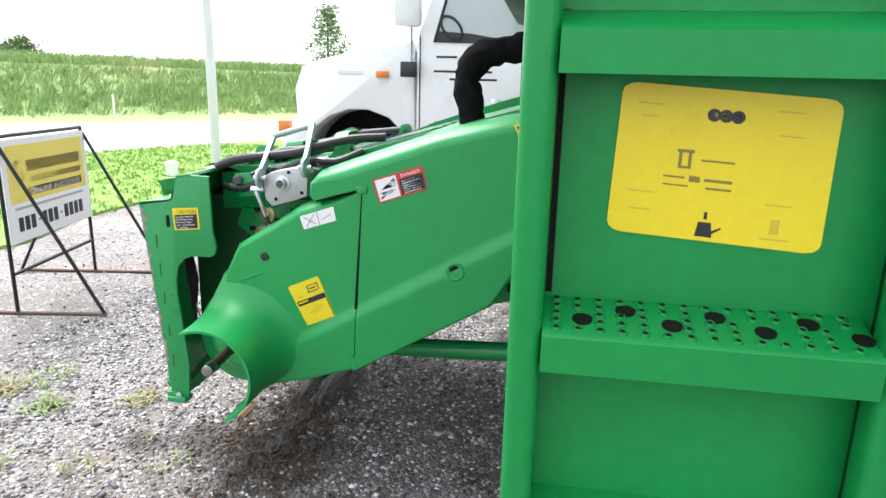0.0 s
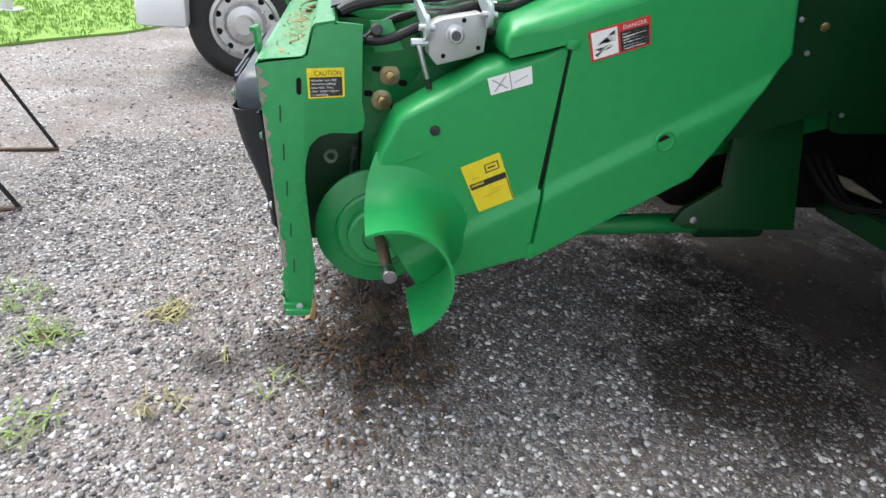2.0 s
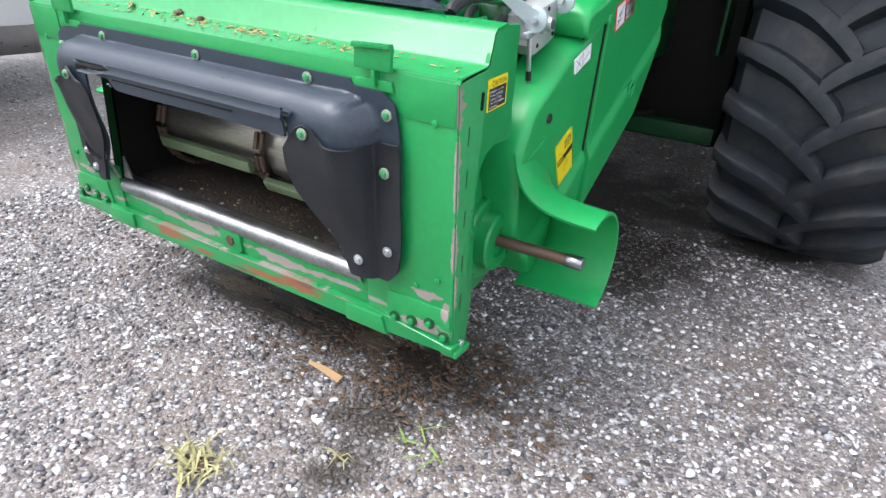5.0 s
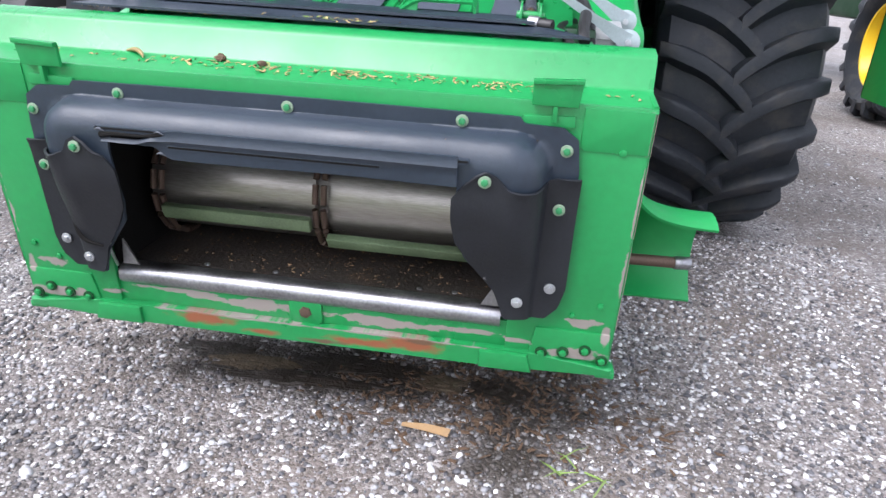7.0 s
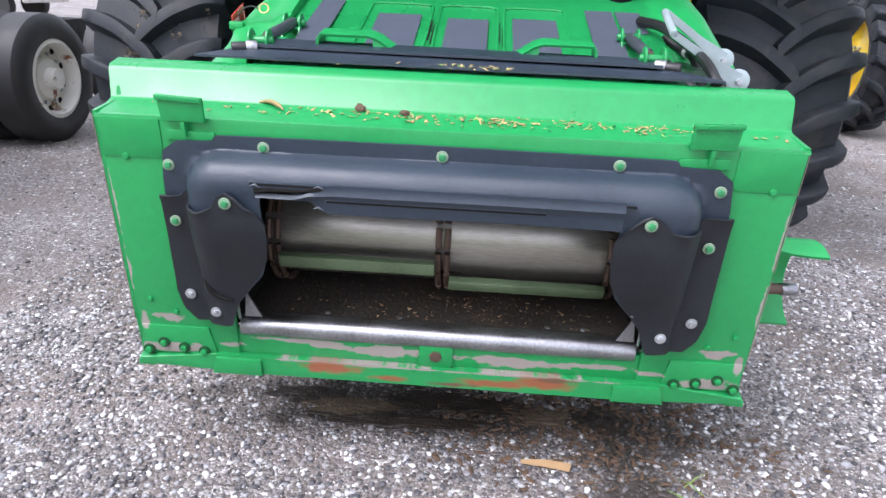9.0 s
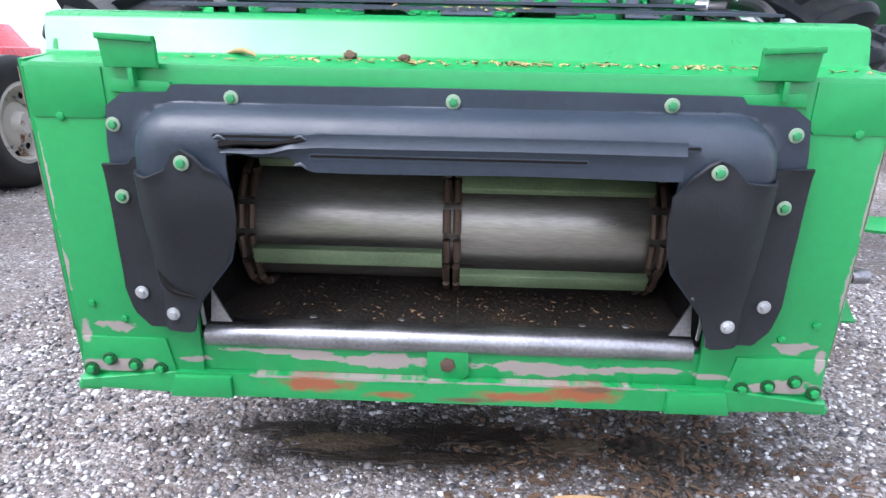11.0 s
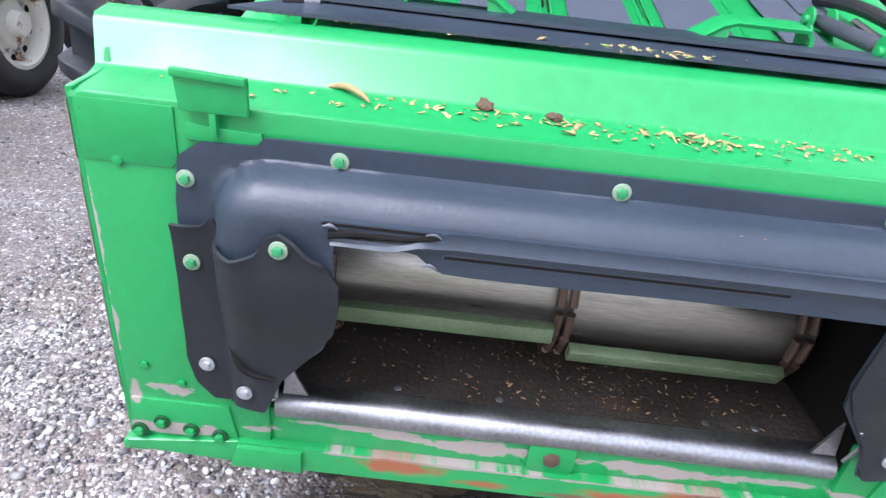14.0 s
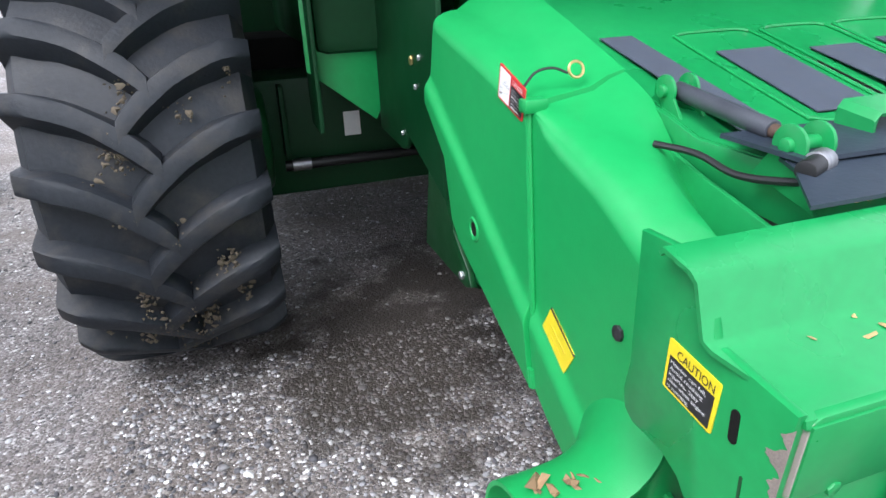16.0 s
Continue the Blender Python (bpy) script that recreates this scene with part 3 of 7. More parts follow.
        part("slot", prism(rounded(0.072 - (0.028 if s < 0 else 0), 0.084 - (0.028 if s < 0 else 0), 0.93, 0.972, 0.006, 4), "x", s * 0.8115 - lap, s * 0.8135 - lap), M_DARK, c)
        part("foot_pad", box(min(s * 0.78, s * 0.83), max(s * 0.78, s * 0.83), 0.03, 0.1, 0.296, 0.316, 0.004), M_GREEN_WORN, FEEDER)
        bolt("bolt", (s * 0.812, 0.07, 0.322), (s, 0, 0), 0.011, 0.01, M_ZINC, c)
        for k, (z0, z1, w) in enumerate(((0.90, 0.998, 0.024), (0.70, 0.89, 0.011), (0.55, 0.68, 0.013), (0.44, 0.54, 0.016))):
            rag = [(face_y(z) - 0.002 + max(0.001, v), z) for z, v in ragged(z0, z1, 0.0, w, k + 40)]
            part("edge_wear", prism(rag, "x", s * 0.8115 - lap, s * 0.8128 - lap), M_BARE, c, "ragged bare metal along the corner")
        # lifting lug on the rail
        lug = part("top_lug", slab([(s * 0.65, 1.056), (s * 0.545, 1.05), (s * 0.545, 1.0), (s * 0.645, 1.0)], 0.01, 0.022, 0.003), M_GREEN, FEEDER, "green hooked locating lug")
        part("lug_web", slab([(s * 0.602, 0.965), (s * 0.592, 0.965), (s * 0.592, 1.0), (s * 0.602, 1.0)], 0.024, 0.022, 0.001), M_GREEN, lug)
        part("lug_foot", slab([(s * 0.645, 0.955), (s * 0.525, 0.952), (s * 0.53, 0.975), (s * 0.64, 0.98)], 0.008, 0.012, 0.002), M_GREEN, lug)
        part("lug_flange", slab([(s * 0.65, 1.05), (s * 0.545, 1.045), (s * 0.545, 1.056), (s * 0.65, 1.061)], 0.016, 0.03, 0.002), M_GREEN, lug)
    # polished lip, as wide as the throat
    pr = []
    for i in range(13):
        a = radians(-70 + 160 * i / 12)
        pr.append((0.05 - 0.03 * math.cos(a), 0.437 + 0.029 * math.sin(a)))
    pr.append((0.074, 0.464))
    rows = [[(x, y, z) for y, z in pr] for x in (-0.528, -0.3, 0, 0.3, 0.522)]
    part("floor_lip", thicken(loft(rows), 0.004), M_STEEL, FEEDER, "polished worn steel floor lip", 60)
    bolt("centre_pin", faced(0, 0.388, 0.0), (0, -1, -0.09), 0.018, 0.012, M_IRON, FEEDER)
    part("pin_plate", slab(rounded(-0.045, 0.045, 0.352, 0.426, 0.012), 0.012, 0.006, 0.003), M_GREEN, FEEDER)


M_BARE = material("bare_metal", (0.27, 0.225, 0.2), 0.55, metal=0.2, var=0.3, scale=30)


def seal_height(u, v):
    """How far the rubber seal stands out before the front plane."""
    dx, dv = 0.600 - abs(u), 0.938 - v
    d = min(dx, dv) if dx > 0.09 or dv > 0.09 else 0.09 - math.hypot(0.09 - min(dx, 0.09), 0.09 - min(dv, 0.09))
    t = min(1.0, max(0.0, d / 0.075))
    rise = math.sqrt(max(0.0, 1 - (1 - t) ** 2)) * smooth_step(0.0, 0.02, d)
    deep = 0.026 + 0.062 * smooth_step(0.50, 0.80, v)
    return 0.012 + rise * deep


def seal_curves(s):
    """Outer and inner outline of the seal at s in 0..1, from the lower left round the top to the lower right."""
    outer = [(-0.53, 0.468), (-0.62, 0.47), (-0.655, 0.51), (-0.662, 0.62), (-0.668, 0.76), (-0.665, 0.86), (-0.655, 0.93), (-0.62, 0.955), (-0.535, 0.958), (-0.525, 0.972), (-0.30, 0.974), (0.0, 0.975)]
    inner = [(-0.528, 0.475), (-0.522, 0.50), (-0.505, 0.54), (-0.47, 0.585), (-0.425, 0.64), (-0.405, 0.70), (-0.40, 0.77), (-0.405, 0.835), (-0.402, 0.862), (-0.385, 0.874), (-0.25, 0.877), (0.0, 0.877)]
    side = 1 if s > 0.5 else -1
    k = (1 - abs(2 * s - 1)) * (len(outer) - 1)
    i = min(int(k), len(outer) - 2)
    f = k - i
    res = []
    for c in (outer, inner):
        x, z = c[i][0] * (1 - f) + c[i + 1][0] * f, c[i][1] * (1 - f) + c[i + 1][1] * f
        res.append((x * -side if side > 0 else x, z))
    return res


def seal_strip(s0, s1, off=0.0, n=90, rows=18, wave=None):
    out = []
    for r in range(rows + 1):
        f = r / rows
        a = s0(f) if callable(s0) else s0
        b = s1(f) if callable(s1) else s1
        row = []
        for i in range(n + 1):
            (ox, oz), (ix, iz) = seal_curves(a + (b - a) * i / n)
            x, z = ox + (ix - ox) * f, oz + (iz - oz) * f
            h = seal_height(x, z) + off + 0.003 * noise.noise((x * 9, z * 9, 0))
            row.append(faced(x, z, h))
        out.append(row)
    return thicken(loft(out), 0.007)


def build_seal():
    seal = part("rubber_seal", seal_strip(0.0, 1.0, n=150), M_BLACK_MAT, FEEDER, "black moulded rubber seal round the throat", 60)

    def flap(sd, points_top, points_low):
        """A loose sheet over the seal's side: outlines in (|x|, z) from the outer to the inner edge."""
        def along(pts, x):
            for (xa, za), (xb, zb) in zip(pts, pts[1:]):
                if x >= xb:
                    f = (xa - x) / (xa - xb)
                    return za + (zb - za) * f
            return pts[-1][1]
        rows = []
        for i in range(57):
            x = 0.672 - (0.672 - 0.394) * i / 56
            z1, z0 = along(points_top, x), along(points_low, x)
            row = []
            for j in range(31):
                z = z1 + (z0 - z1) * j / 30
                lift = 0.012 + 0.01 * math.exp(-j / 2.0) * (0.5 + 0.5 * math.sin(x * 60)) + 0.003 * noise.noise((x * 11 * sd, z * 11, 2))
                row.append(faced(sd * x, z, seal_height(x, z) + lift))
            rows.append(row)
        return thicken(loft(rows), 0.006)
    inner = [(0.53, 0.47), (0.522, 0.49), (0.50, 0.55), (0.44, 0.63), (0.403, 0.69), (0.394, 0.745)]
    top_l = [(0.672, 0.822), (0.625, 0.822), (0.61, 0.838), (0.595, 0.818), (0.55, 0.812), (0.515, 0.826), (0.50, 0.853), (0.478, 0.864), (0.455, 0.853), (0.435, 0.832), (0.415, 0.822), (0.394, 0.79)]
    top_r = [(0.672, 0.845), (0.62, 0.842), (0.575, 0.826), (0.52, 0.83), (0.49, 0.858), (0.465, 0.87), (0.445, 0.86), (0.42, 0.835), (0.394, 0.80)]
    part("side_flap", flap(-1, top_l, [(0.672, 0.56), (0.66, 0.505), (0.63, 0.47)] + inner), M_BLACK_FLAP, seal, "black rubber side flap with a torn corner", 60)
    part("side_flap", flap(1, top_r, [(0.672, 0.56), (0.66, 0.505), (0.63, 0.47)] + inner), M_BLACK_FLAP, seal, "black rubber side flap", 60)
    # hanging lower strip of the hood, ripped at one end
    rows = []
    for i in range(61):
        x = -0.405 + 0.81 * i / 60
        tear = 0.026 * smooth_step(-0.24, -0.30, x) + 0.006 * noise.noise((x * 30, 0, 0)) * smooth_step(-0.2, -0.3, x)
        low = 0.830 + tear + 0.0015 * math.sin(x * 11)
        top = 0.898 - 0.03 * smooth_step(-0.23, -0.33, x)
        row = []
        for j in range(7):
            f = j / 6
            z = top + (low - top) * f
            row.append(faced(x, z, 0.116 - 0.004 * f - 0.02 * smooth_step(-0.2, -0.4, x) * f + (0.006 if 0.25 < f < 0.45 else 0)))
        rows.append(row)
    part("hood_strip", thicken(loft(rows), 0.006), M_BLACK_MAT, seal, "black rubber strip torn at one end", 40)
    for x0, x1, z in ((-0.42, -0.14, 0.889), (0.14, 0.43, 0.886), (-0.25, 0.24, 0.857)):
        part("groove_bead", slab(rounded(x0, x1, z - 0.006, z + 0.006, 0.0055, 5), 0.012, 0.1205, 0.002), M_BLACK_MAT, seal)
        # dark strip stands for the shade inside each moulded groove
        part("groove", slab(rounded(x0 + 0.003, x1 - 0.003, z - 0.001, z + 0.0035, 0.002, 4), 0.003, 0.1212, 0), M_DARK, seal)
    for x in (-0.40, -0.15, 0.145, 0.40):
        part("rib", pipe([faced(x, 0.95, 0.012), faced(x, 0.934, seal_height(x, 0.934) + 0.004), faced(x, 0.914, seal_height(x, 0.914) + 0.002)], 0.005, 8), M_BLACK_MAT, seal)
    # crack line in the torn flap
    pts = [faced(x, z, seal_height(x, z) + 0.022) for x, z in ((-0.585, 0.62), (-0.57, 0.585), (-0.55, 0.565), (-0.51, 0.555))]
    part("tear", pipe(pts, [0.001, 0.006, 0.006, 0.003], 6), M_DARK, seal, "torn split in the rubber")
    pts = [faced(x, z, 0.119) for x, z in ((-0.408, 0.874), (-0.37, 0.879), (-0.32, 0.878), (-0.27, 0.884), (-0.24, 0.888))]
    part("tear", pipe(pts, [0.007, 0.006, 0.004, 0.005, 0.001], 7), M_DARK, seal, "torn split along the hood strip")
    for x, z, r in ((-0.405, 0.886, 0.006), (-0.265, 0.84, 0.006), (-0.262, 0.889, 0.004)):
        part("frayed_edge", pipe([faced(x - 0.012, z, 0.121), faced(x, z + 0.004, 0.124), faced(x + 0.01, z - 0.003, 0.121)], [0.001, r * 0.5, 0.001], 6), M_GREY_RUBBER, seal, "frayed pale rubber edge")
    for x, z, green in ((-0.645, 0.895, 1), (-0.413, 0.949, 1), (0, 0.951, 1), (0.399, 0.953, 1), (0.632, 0.904, 1), (-0.643, 0.756, 1), (0.631, 0.768, 1), (-0.478, 0.84, 1), (0.465, 0.847, 1),
                        (-0.636, 0.55, 0), (0.634, 0.56, 0), (-0.565, 0.512, 0), (0.559, 0.523, 0)):
        bolt("seal_bolt", faced(x, z, seal_height(x, z) + (0.022 if z < 0.86 else 0.008)), (0, -1, -0.09), 0.0085, 0.009, M_GREEN_LIGHT if green else M_ZINC, FEEDER, M_WASHER if green else M_ZINC,
             "green-painted bolt" if green else "bare steel bolt")


M_GREEN_LIGHT = material("faded_green_paint", (0.03, 0.22, 0.08), 0.45, var=0.15, scale=20)
M_WASHER = material("painted_washer", (0.2, 0.28, 0.19), 0.5, var=0.2, scale=40)
M_GREY_RUBBER = material("torn_rubber", (0.11, 0.12, 0.14), 0.8, var=0.3, scale=30)
M_BLACK_FLAP = material("black_rubber_flap", (0.013, 0.0145, 0.018), 0.52, spec=0.35, var=0.25, scale=8, bump=0.1, bump_scale=150)


def debris_floor():
    return material("throat_floor", (0.034, 0.029, 0.025), 0.45, var=0.4, scale=10, spec=0.4, second=(0.06, 0.042, 0.03), second_scale=14, second_amount=(0.54, 0.72), bump=0.3, bump_scale=90)


def build_throat():
    floor_m = debris_floor()
    part("throat_floor", prism([(0.075, 0.452), (0.3, 0.452), (1.2, 0.72), (1.2, 0.732), (0.3, 0.462), (0.075, 0.462)], "x", -0.53, 0.53), floor_m, FEEDER, "dark steel floor littered with chaff")
    for x in (-0.307, -0.107, 0.298, 0.394):
        part("floor_rivet", spin([(0.0, 0.009), (0.002, 0.0085), (0.004, 0.005), (0.0045, 0.0)], (x, 0.098, 0.4615), "z", 14), M_STEEL, FEEDER, "worn steel floor rivet")
    for s in (-1, 1):
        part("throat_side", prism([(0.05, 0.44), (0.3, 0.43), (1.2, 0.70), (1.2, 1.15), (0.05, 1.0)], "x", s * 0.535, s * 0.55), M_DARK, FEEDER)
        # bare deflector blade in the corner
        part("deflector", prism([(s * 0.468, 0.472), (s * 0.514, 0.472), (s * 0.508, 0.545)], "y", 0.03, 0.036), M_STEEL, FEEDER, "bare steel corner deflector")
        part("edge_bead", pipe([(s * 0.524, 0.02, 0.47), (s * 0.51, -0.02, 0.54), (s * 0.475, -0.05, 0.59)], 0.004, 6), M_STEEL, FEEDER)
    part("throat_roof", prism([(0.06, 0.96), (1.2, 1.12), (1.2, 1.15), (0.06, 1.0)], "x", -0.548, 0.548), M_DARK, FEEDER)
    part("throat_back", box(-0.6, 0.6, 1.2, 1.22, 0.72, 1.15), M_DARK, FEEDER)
    drum = part("feeder_drum", spin([(-0.5, 0.0), (-0.5, 0.145), (-0.02, 0.145), (-0.02, 0.12), (0.02, 0.12), (0.02, 0.145), (0.5, 0.145), (0.5, 0.0)], (0, 0.33, 0.64), "x", 56), M_DRUM, FEEDER, "polished steel feeder drum", 40)
    # chain strands round the drum and slats between them
    for x in (-0.47, 0.0, 0.465):
        for k in range(15):
            a = math.tau * k / 15
            c = (x, 0.33 + 0.165 * math.cos(a), 0.64 + 0.165 * math.sin(a))
            ta = (0, -math.sin(a), math.cos(a))
            for o in (-0.012, 0.012):
                p = Vector(c) + Vector((o, 0, 0))
                part("chain_link", rod(p - Vector(ta) * 0.027, p + Vector(ta) * 0.027, 0.009, 8), M_IRON, drum)
    for x0, x1, a in ((-0.45, -0.02, 195), (0.02, 0.45, 212), (-0.45, -0.02, 120), (0.02, 0.45, 140), (-0.45, -0.02, 290), (0.02, 0.45, 310)):
        c = Vector((0, 0.33 + 0.185 * math.cos(radians(a)), 0.64 + 0.185 * math.sin(radians(a))))
        b = bmesh.new()
        box(x0, x1, -0.012, 0.012, -0.02, 0.02, 0.004, b)
        bmesh.ops.rotate(b, verts=b.verts, cent=(0, 0, 0), matrix=Matrix.Rotation(radians(a), 3, "X"))
        bmesh.ops.translate(b, verts=b.verts, vec=c)
        part("slat", b, M_SLAT, drum, "worn green conveyor slat")


M_SLAT = material("worn_slat", (0.16, 0.22, 0.12), 0.5, metal=0.3, var=0.3, scale=12)

# outlines in (y, z) with the softness of the edge there: 1 broadly rounded, 0 sharp
COVER_FRONT = [(0.325, 0.889, 0.35), (0.432, 0.957, 0.5), (0.537, 1.027, 0.6), (0.633, 1.056, 0.6), (0.69, 1.072, 0.4), (0.751, 1.088, 0), (0.7215, 0.493, 0), (0.66, 0.468, 0.2), (0.56, 0.435, 0.2), (0.40, 0.40, 0.2), (0.30, 0.55, 0.2), (0.268, 0.729, 0.3), (0.274, 0.785, 0.3)]
COVER_REAR = [(0.756, 1.096, 0), (0.598, 1.05, 0), (0.582, 1.064, 0.1), (0.582, 1.105, 0.25), (0.605, 1.14, 0.7), (0.676, 1.168, 1), (0.98, 1.275, 1), (1.18, 1.325, 1), (1.335, 1.352, 0.7), (1.375, 1.10, 0.3), (1.30, 0.975, 0.4), (1.222, 0.83, 0.3), (1.165, 0.745, 0.2), (0.726, 0.492, 0)]


COVER_FRONT_FAR = [(0.229, 0.883, 0.3), (0.247, 0.950, 0.8), (0.312, 1.031, 1), (0.461, 1.103, 1), (0.591, 1.139, 1), (0.647, 1.150, 0.7), (0.707, 1.161, 0), (0.667, 0.585, 0), (0.610, 0.537, 0.2), (0.517, 0.492, 0.2), (0.368, 0.465, 0.2), (0.275, 0.582, 0.2), (0.245, 0.743, 0.3), (0.229, 0.810, 0.3)]
COVER_REAR_FAR = [(0.710, 1.170, 0), (0.768, 1.193, 0.8), (0.913, 1.242, 1), (1.113, 1.287, 1), (1.268, 1.311, 0.7), (1.323, 1.076, 0.3), (1.183, 0.955, 0.4), (1.161, 0.793, 0.3), (1.111, 0.748, 0.2), (0.671, 0.584, 0)]
# where the tops of the far covers end against the deck
CROWN_FRONT_FAR = [(0.36, 0.883), (0.41, 0.96), (0.468, 1.03), (0.55, 1.115), (0.61, 1.174), (0.655, 1.195), (0.70, 1.212)]
CROWN_REAR_FAR = [(0.703, 1.217), (0.77, 1.24), (0.90, 1.285), (1.1, 1.35), (1.268, 1.40)]


def shell(outline, s, x_out, x_in, rx=0.1, ri=0.045, crown=()):
    """A moulded cover: outer face at x_out, edges rounded back by rx and in by ri where they are soft; crown moves the inner edge."""
    fine, inner = [], []
    for i, p in enumerate(outline):
        q = outline[(i + 1) % len(outline)]
        steps = 1 if p[2] == q[2] == 0 else max(1, int((Vector(q[:2]) - Vector(p[:2])).length / 0.05))
        for k in range(steps):
            fine.append(tuple(p[c] + (q[c] - p[c]) * k / steps for c in range(3)))
            a, b = (crown[j] if j < len(crown) else outline[j][:2] for j in (i, (i + 1) % len(outline)))
            inner.append(tuple(a[c] + (b[c] - a[c]) * k / steps for c in range(2)))
    k = len(fine)
    area = sum(fine[i][0] * fine[(i + 1) % k][1] - fine[(i + 1) % k][0] * fine[i][1] for i in range(k))
    sg = 1 if area > 0 else -1
    norm = []
    for i in range(k):
        p, a, b = Vector(fine[i][:2]), Vector(fine[i - 1][:2]), Vector(fine[(i + 1) % k][:2])
        n1, n2 = (p - a).normalized(), (b - p).normalized()
        m = Vector((-n1.y, n1.x)) + Vector((-n2.y, n2.x))
        norm.append(m / max(0.6, m.length_squared / 2) * sg)
    rings = [[(s * (x_in + (x_out - rx - x_in) * w), g[0] + (f[0] - g[0]) * w ** 1.5, g[1] + (f[1] - g[1]) * w ** 1.5) for f, g in zip(fine, inner)] for w in ((0, 0.35, 0.7) if crown else (0,))]
    for j in range(7):
        a = radians(90 * j / 6)
        rings.append([(s * (x_out - (rx * f[2] + 0.004) * (1 - math.sin(a))), f[0] + n.x * (ri * f[2] + 0.002) * (1 - math.cos(a)), f[1] + n.y * (ri * f[2] + 0.002) * (1 - math.cos(a))) for f, n in zip(fine, norm)])
    for extra in (0.004, 0.008):
        rings.append([(s * x_out, f[0] + n.x * (ri * f[2] + 0.002 + extra), f[1] + n.y * (ri * f[2] + 0.002 + extra)) for f, n in zip(fine, norm)])
    bm = loft(rings, close=True)
    bm.verts.ensure_lookup_table()
    f = bm.faces.new(bm.verts[-k:])
    g = bm.faces.new(bm.verts[:k])
    bmesh.ops.triangulate(bm, faces=[f, g], ngon_method="EAR_CLIP")
    # a pressed step runs along the cover: the part under it stands proud
    fold = Vector((0, 0.57 if s > 0 else 0.63, -1)).normalized()
    at = Vector((0, 0.76, 0.712)) if s > 0 else Vector((0, 0.72, 0.777))
    for d in (-0.034, -0.02, -0.01, 0.0, 0.01, 0.02, 0.034):
        bmesh.ops.bisect_plane(bm, geom=bm.verts[:] + bm.edges[:] + bm.faces[:], plane_co=at + fold * d, plane_no=fold)
    for v in bm.verts:
        d = (v.co - at).dot(fold)
        w = min(1, max(0, (abs(v.co.x) - x_in) / (x_out - x_in)))
        v.co.x += s * w * (0.016 * smooth_step(-0.02, 0.02, d) - 0.07 * max(0, d - 0.02))
    return bm


def build_side(s):
    near = s > 0
    xf, xr = (0.832, 0.845) if near else (0.735, 0.745)
    front = part("side_cover", shell(COVER_FRONT if near else COVER_FRONT_FAR, s, xf, 0.70 if near else 0.545, crown=() if near else CROWN_FRONT_FAR), M_GREEN_PLASTIC, FEEDER, "moulded green plastic front side cover", 50)
    rear = part("side_cover", shell(COVER_REAR if near else COVER_REAR_FAR, s, xr, 0.63 if near else 0.545, crown=() if near else CROWN_REAR_FAR), M_GREEN_PLASTIC, FEEDER, "moulded green plastic rear side cover", 50)
    # half-round shaft guard blending out of the cover
    gy, gz, gr, gl = (0.311, 0.522, 0.155, 0.25) if near else (0.29, 0.552, 0.127, 0.236)
    rows = []
    for i in range(15):
        f = i / 14
        x = xf - 0.016 + gl * f
        flare = 0.115 * math.exp(-f * 5.2)
        start = 118 - 20 * math.exp(-f * 4)
        row = []
        for j in range(29):
            a = radians(start - (start + 67) * j / 28)
            r = gr + flare * (1 - 0.9 * smooth_step(0.55, 0.9, j / 28))
            row.append((s * x, gy + r * math.cos(a), gz + r * math.sin(a)))
        rows.append(row)
    part("shaft_guard", thicken(loft(rows), 0.008), M_GREEN_PLASTIC, front, "green half-round shaft guard", 60)
    if near:
        part("swage", pipe([(s * xf, 0.32, 0.765), (s * (xf + 0.002), 0.37, 0.785), (s * xf, 0.43, 0.81)], [0.001, 0.003, 0.001], 8), M_GREEN_PLASTIC, front)
    py, pz = (0.423, 0.857) if near else (0.385, 0.862)
    part("plug", rod((s * (xf - 0.005), py, pz), (s * (xf + 0.006), py, pz), 0.014, 8, bevel=0.002), M_BLACK, front, "black plastic plug")
    hy, hz = (1.052, 0.857) if near else (0.955, 0.84)
    part("recess", spin([(-0.002 * s, 0.0), (-0.002 * s, 0.017), (0.003 * s, 0.019), (0.005 * s, 0.026), (0.001 * s, 0.031)], (s * (xr + 0.013), hy, hz), "x", 20), M_GREEN_PLASTIC, rear, "recessed bolt pocket")
    part("pocket_hole", rod((s * (xr + 0.005), hy, hz), (s * (xr + 0.0145), hy, hz), 0.017, 18), M_DARK, rear)
    z0, z1, y0, y1 = (0.495, 1.085, 0.7235, 0.7525) if near else (0.582, 1.157, 0.667, 0.708)
    part("hinge", rod((s * (xf + 0.006), y0, z0), (s * (xf + 0.008), y0 + 0.002, z0 + 0.045), 0.012, 10), M_GREEN_PLASTIC, front)
    if near:
        # dark rods painted in for the shaded gap between the covers
        part("seam_seal", rod((s * (xf - 0.001), y0 + 0.0015, 0.66), (s * (xf - 0.001), y1 + 0.002, z1), 0.006, 8), M_DARK, front, "dark seam between the covers")
        part("seam_seal", rod((s * (xf - 0.003), 0.60, 1.0495), (s * (xf - 0.001), y1 + 0.002, 1.094), 0.005, 8), M_DARK, front)
    else:
        part("hinge_rod", rod((s * (xf + 0.004), y0, z0), (s * (xf + 0.004), y1, z1), 0.007, 8), M_GREEN_PLASTIC, front)
    part("latch", box(min(s * (xf - 0.03), s * (xf + 0.018)), max(s * (xf - 0.03), s * (xf + 0.018)), y1 - 0.015, y1 + 0.02, z1 - 0.005, z1 + 0.022, 0.006), M_GREEN_PLASTIC, rear)
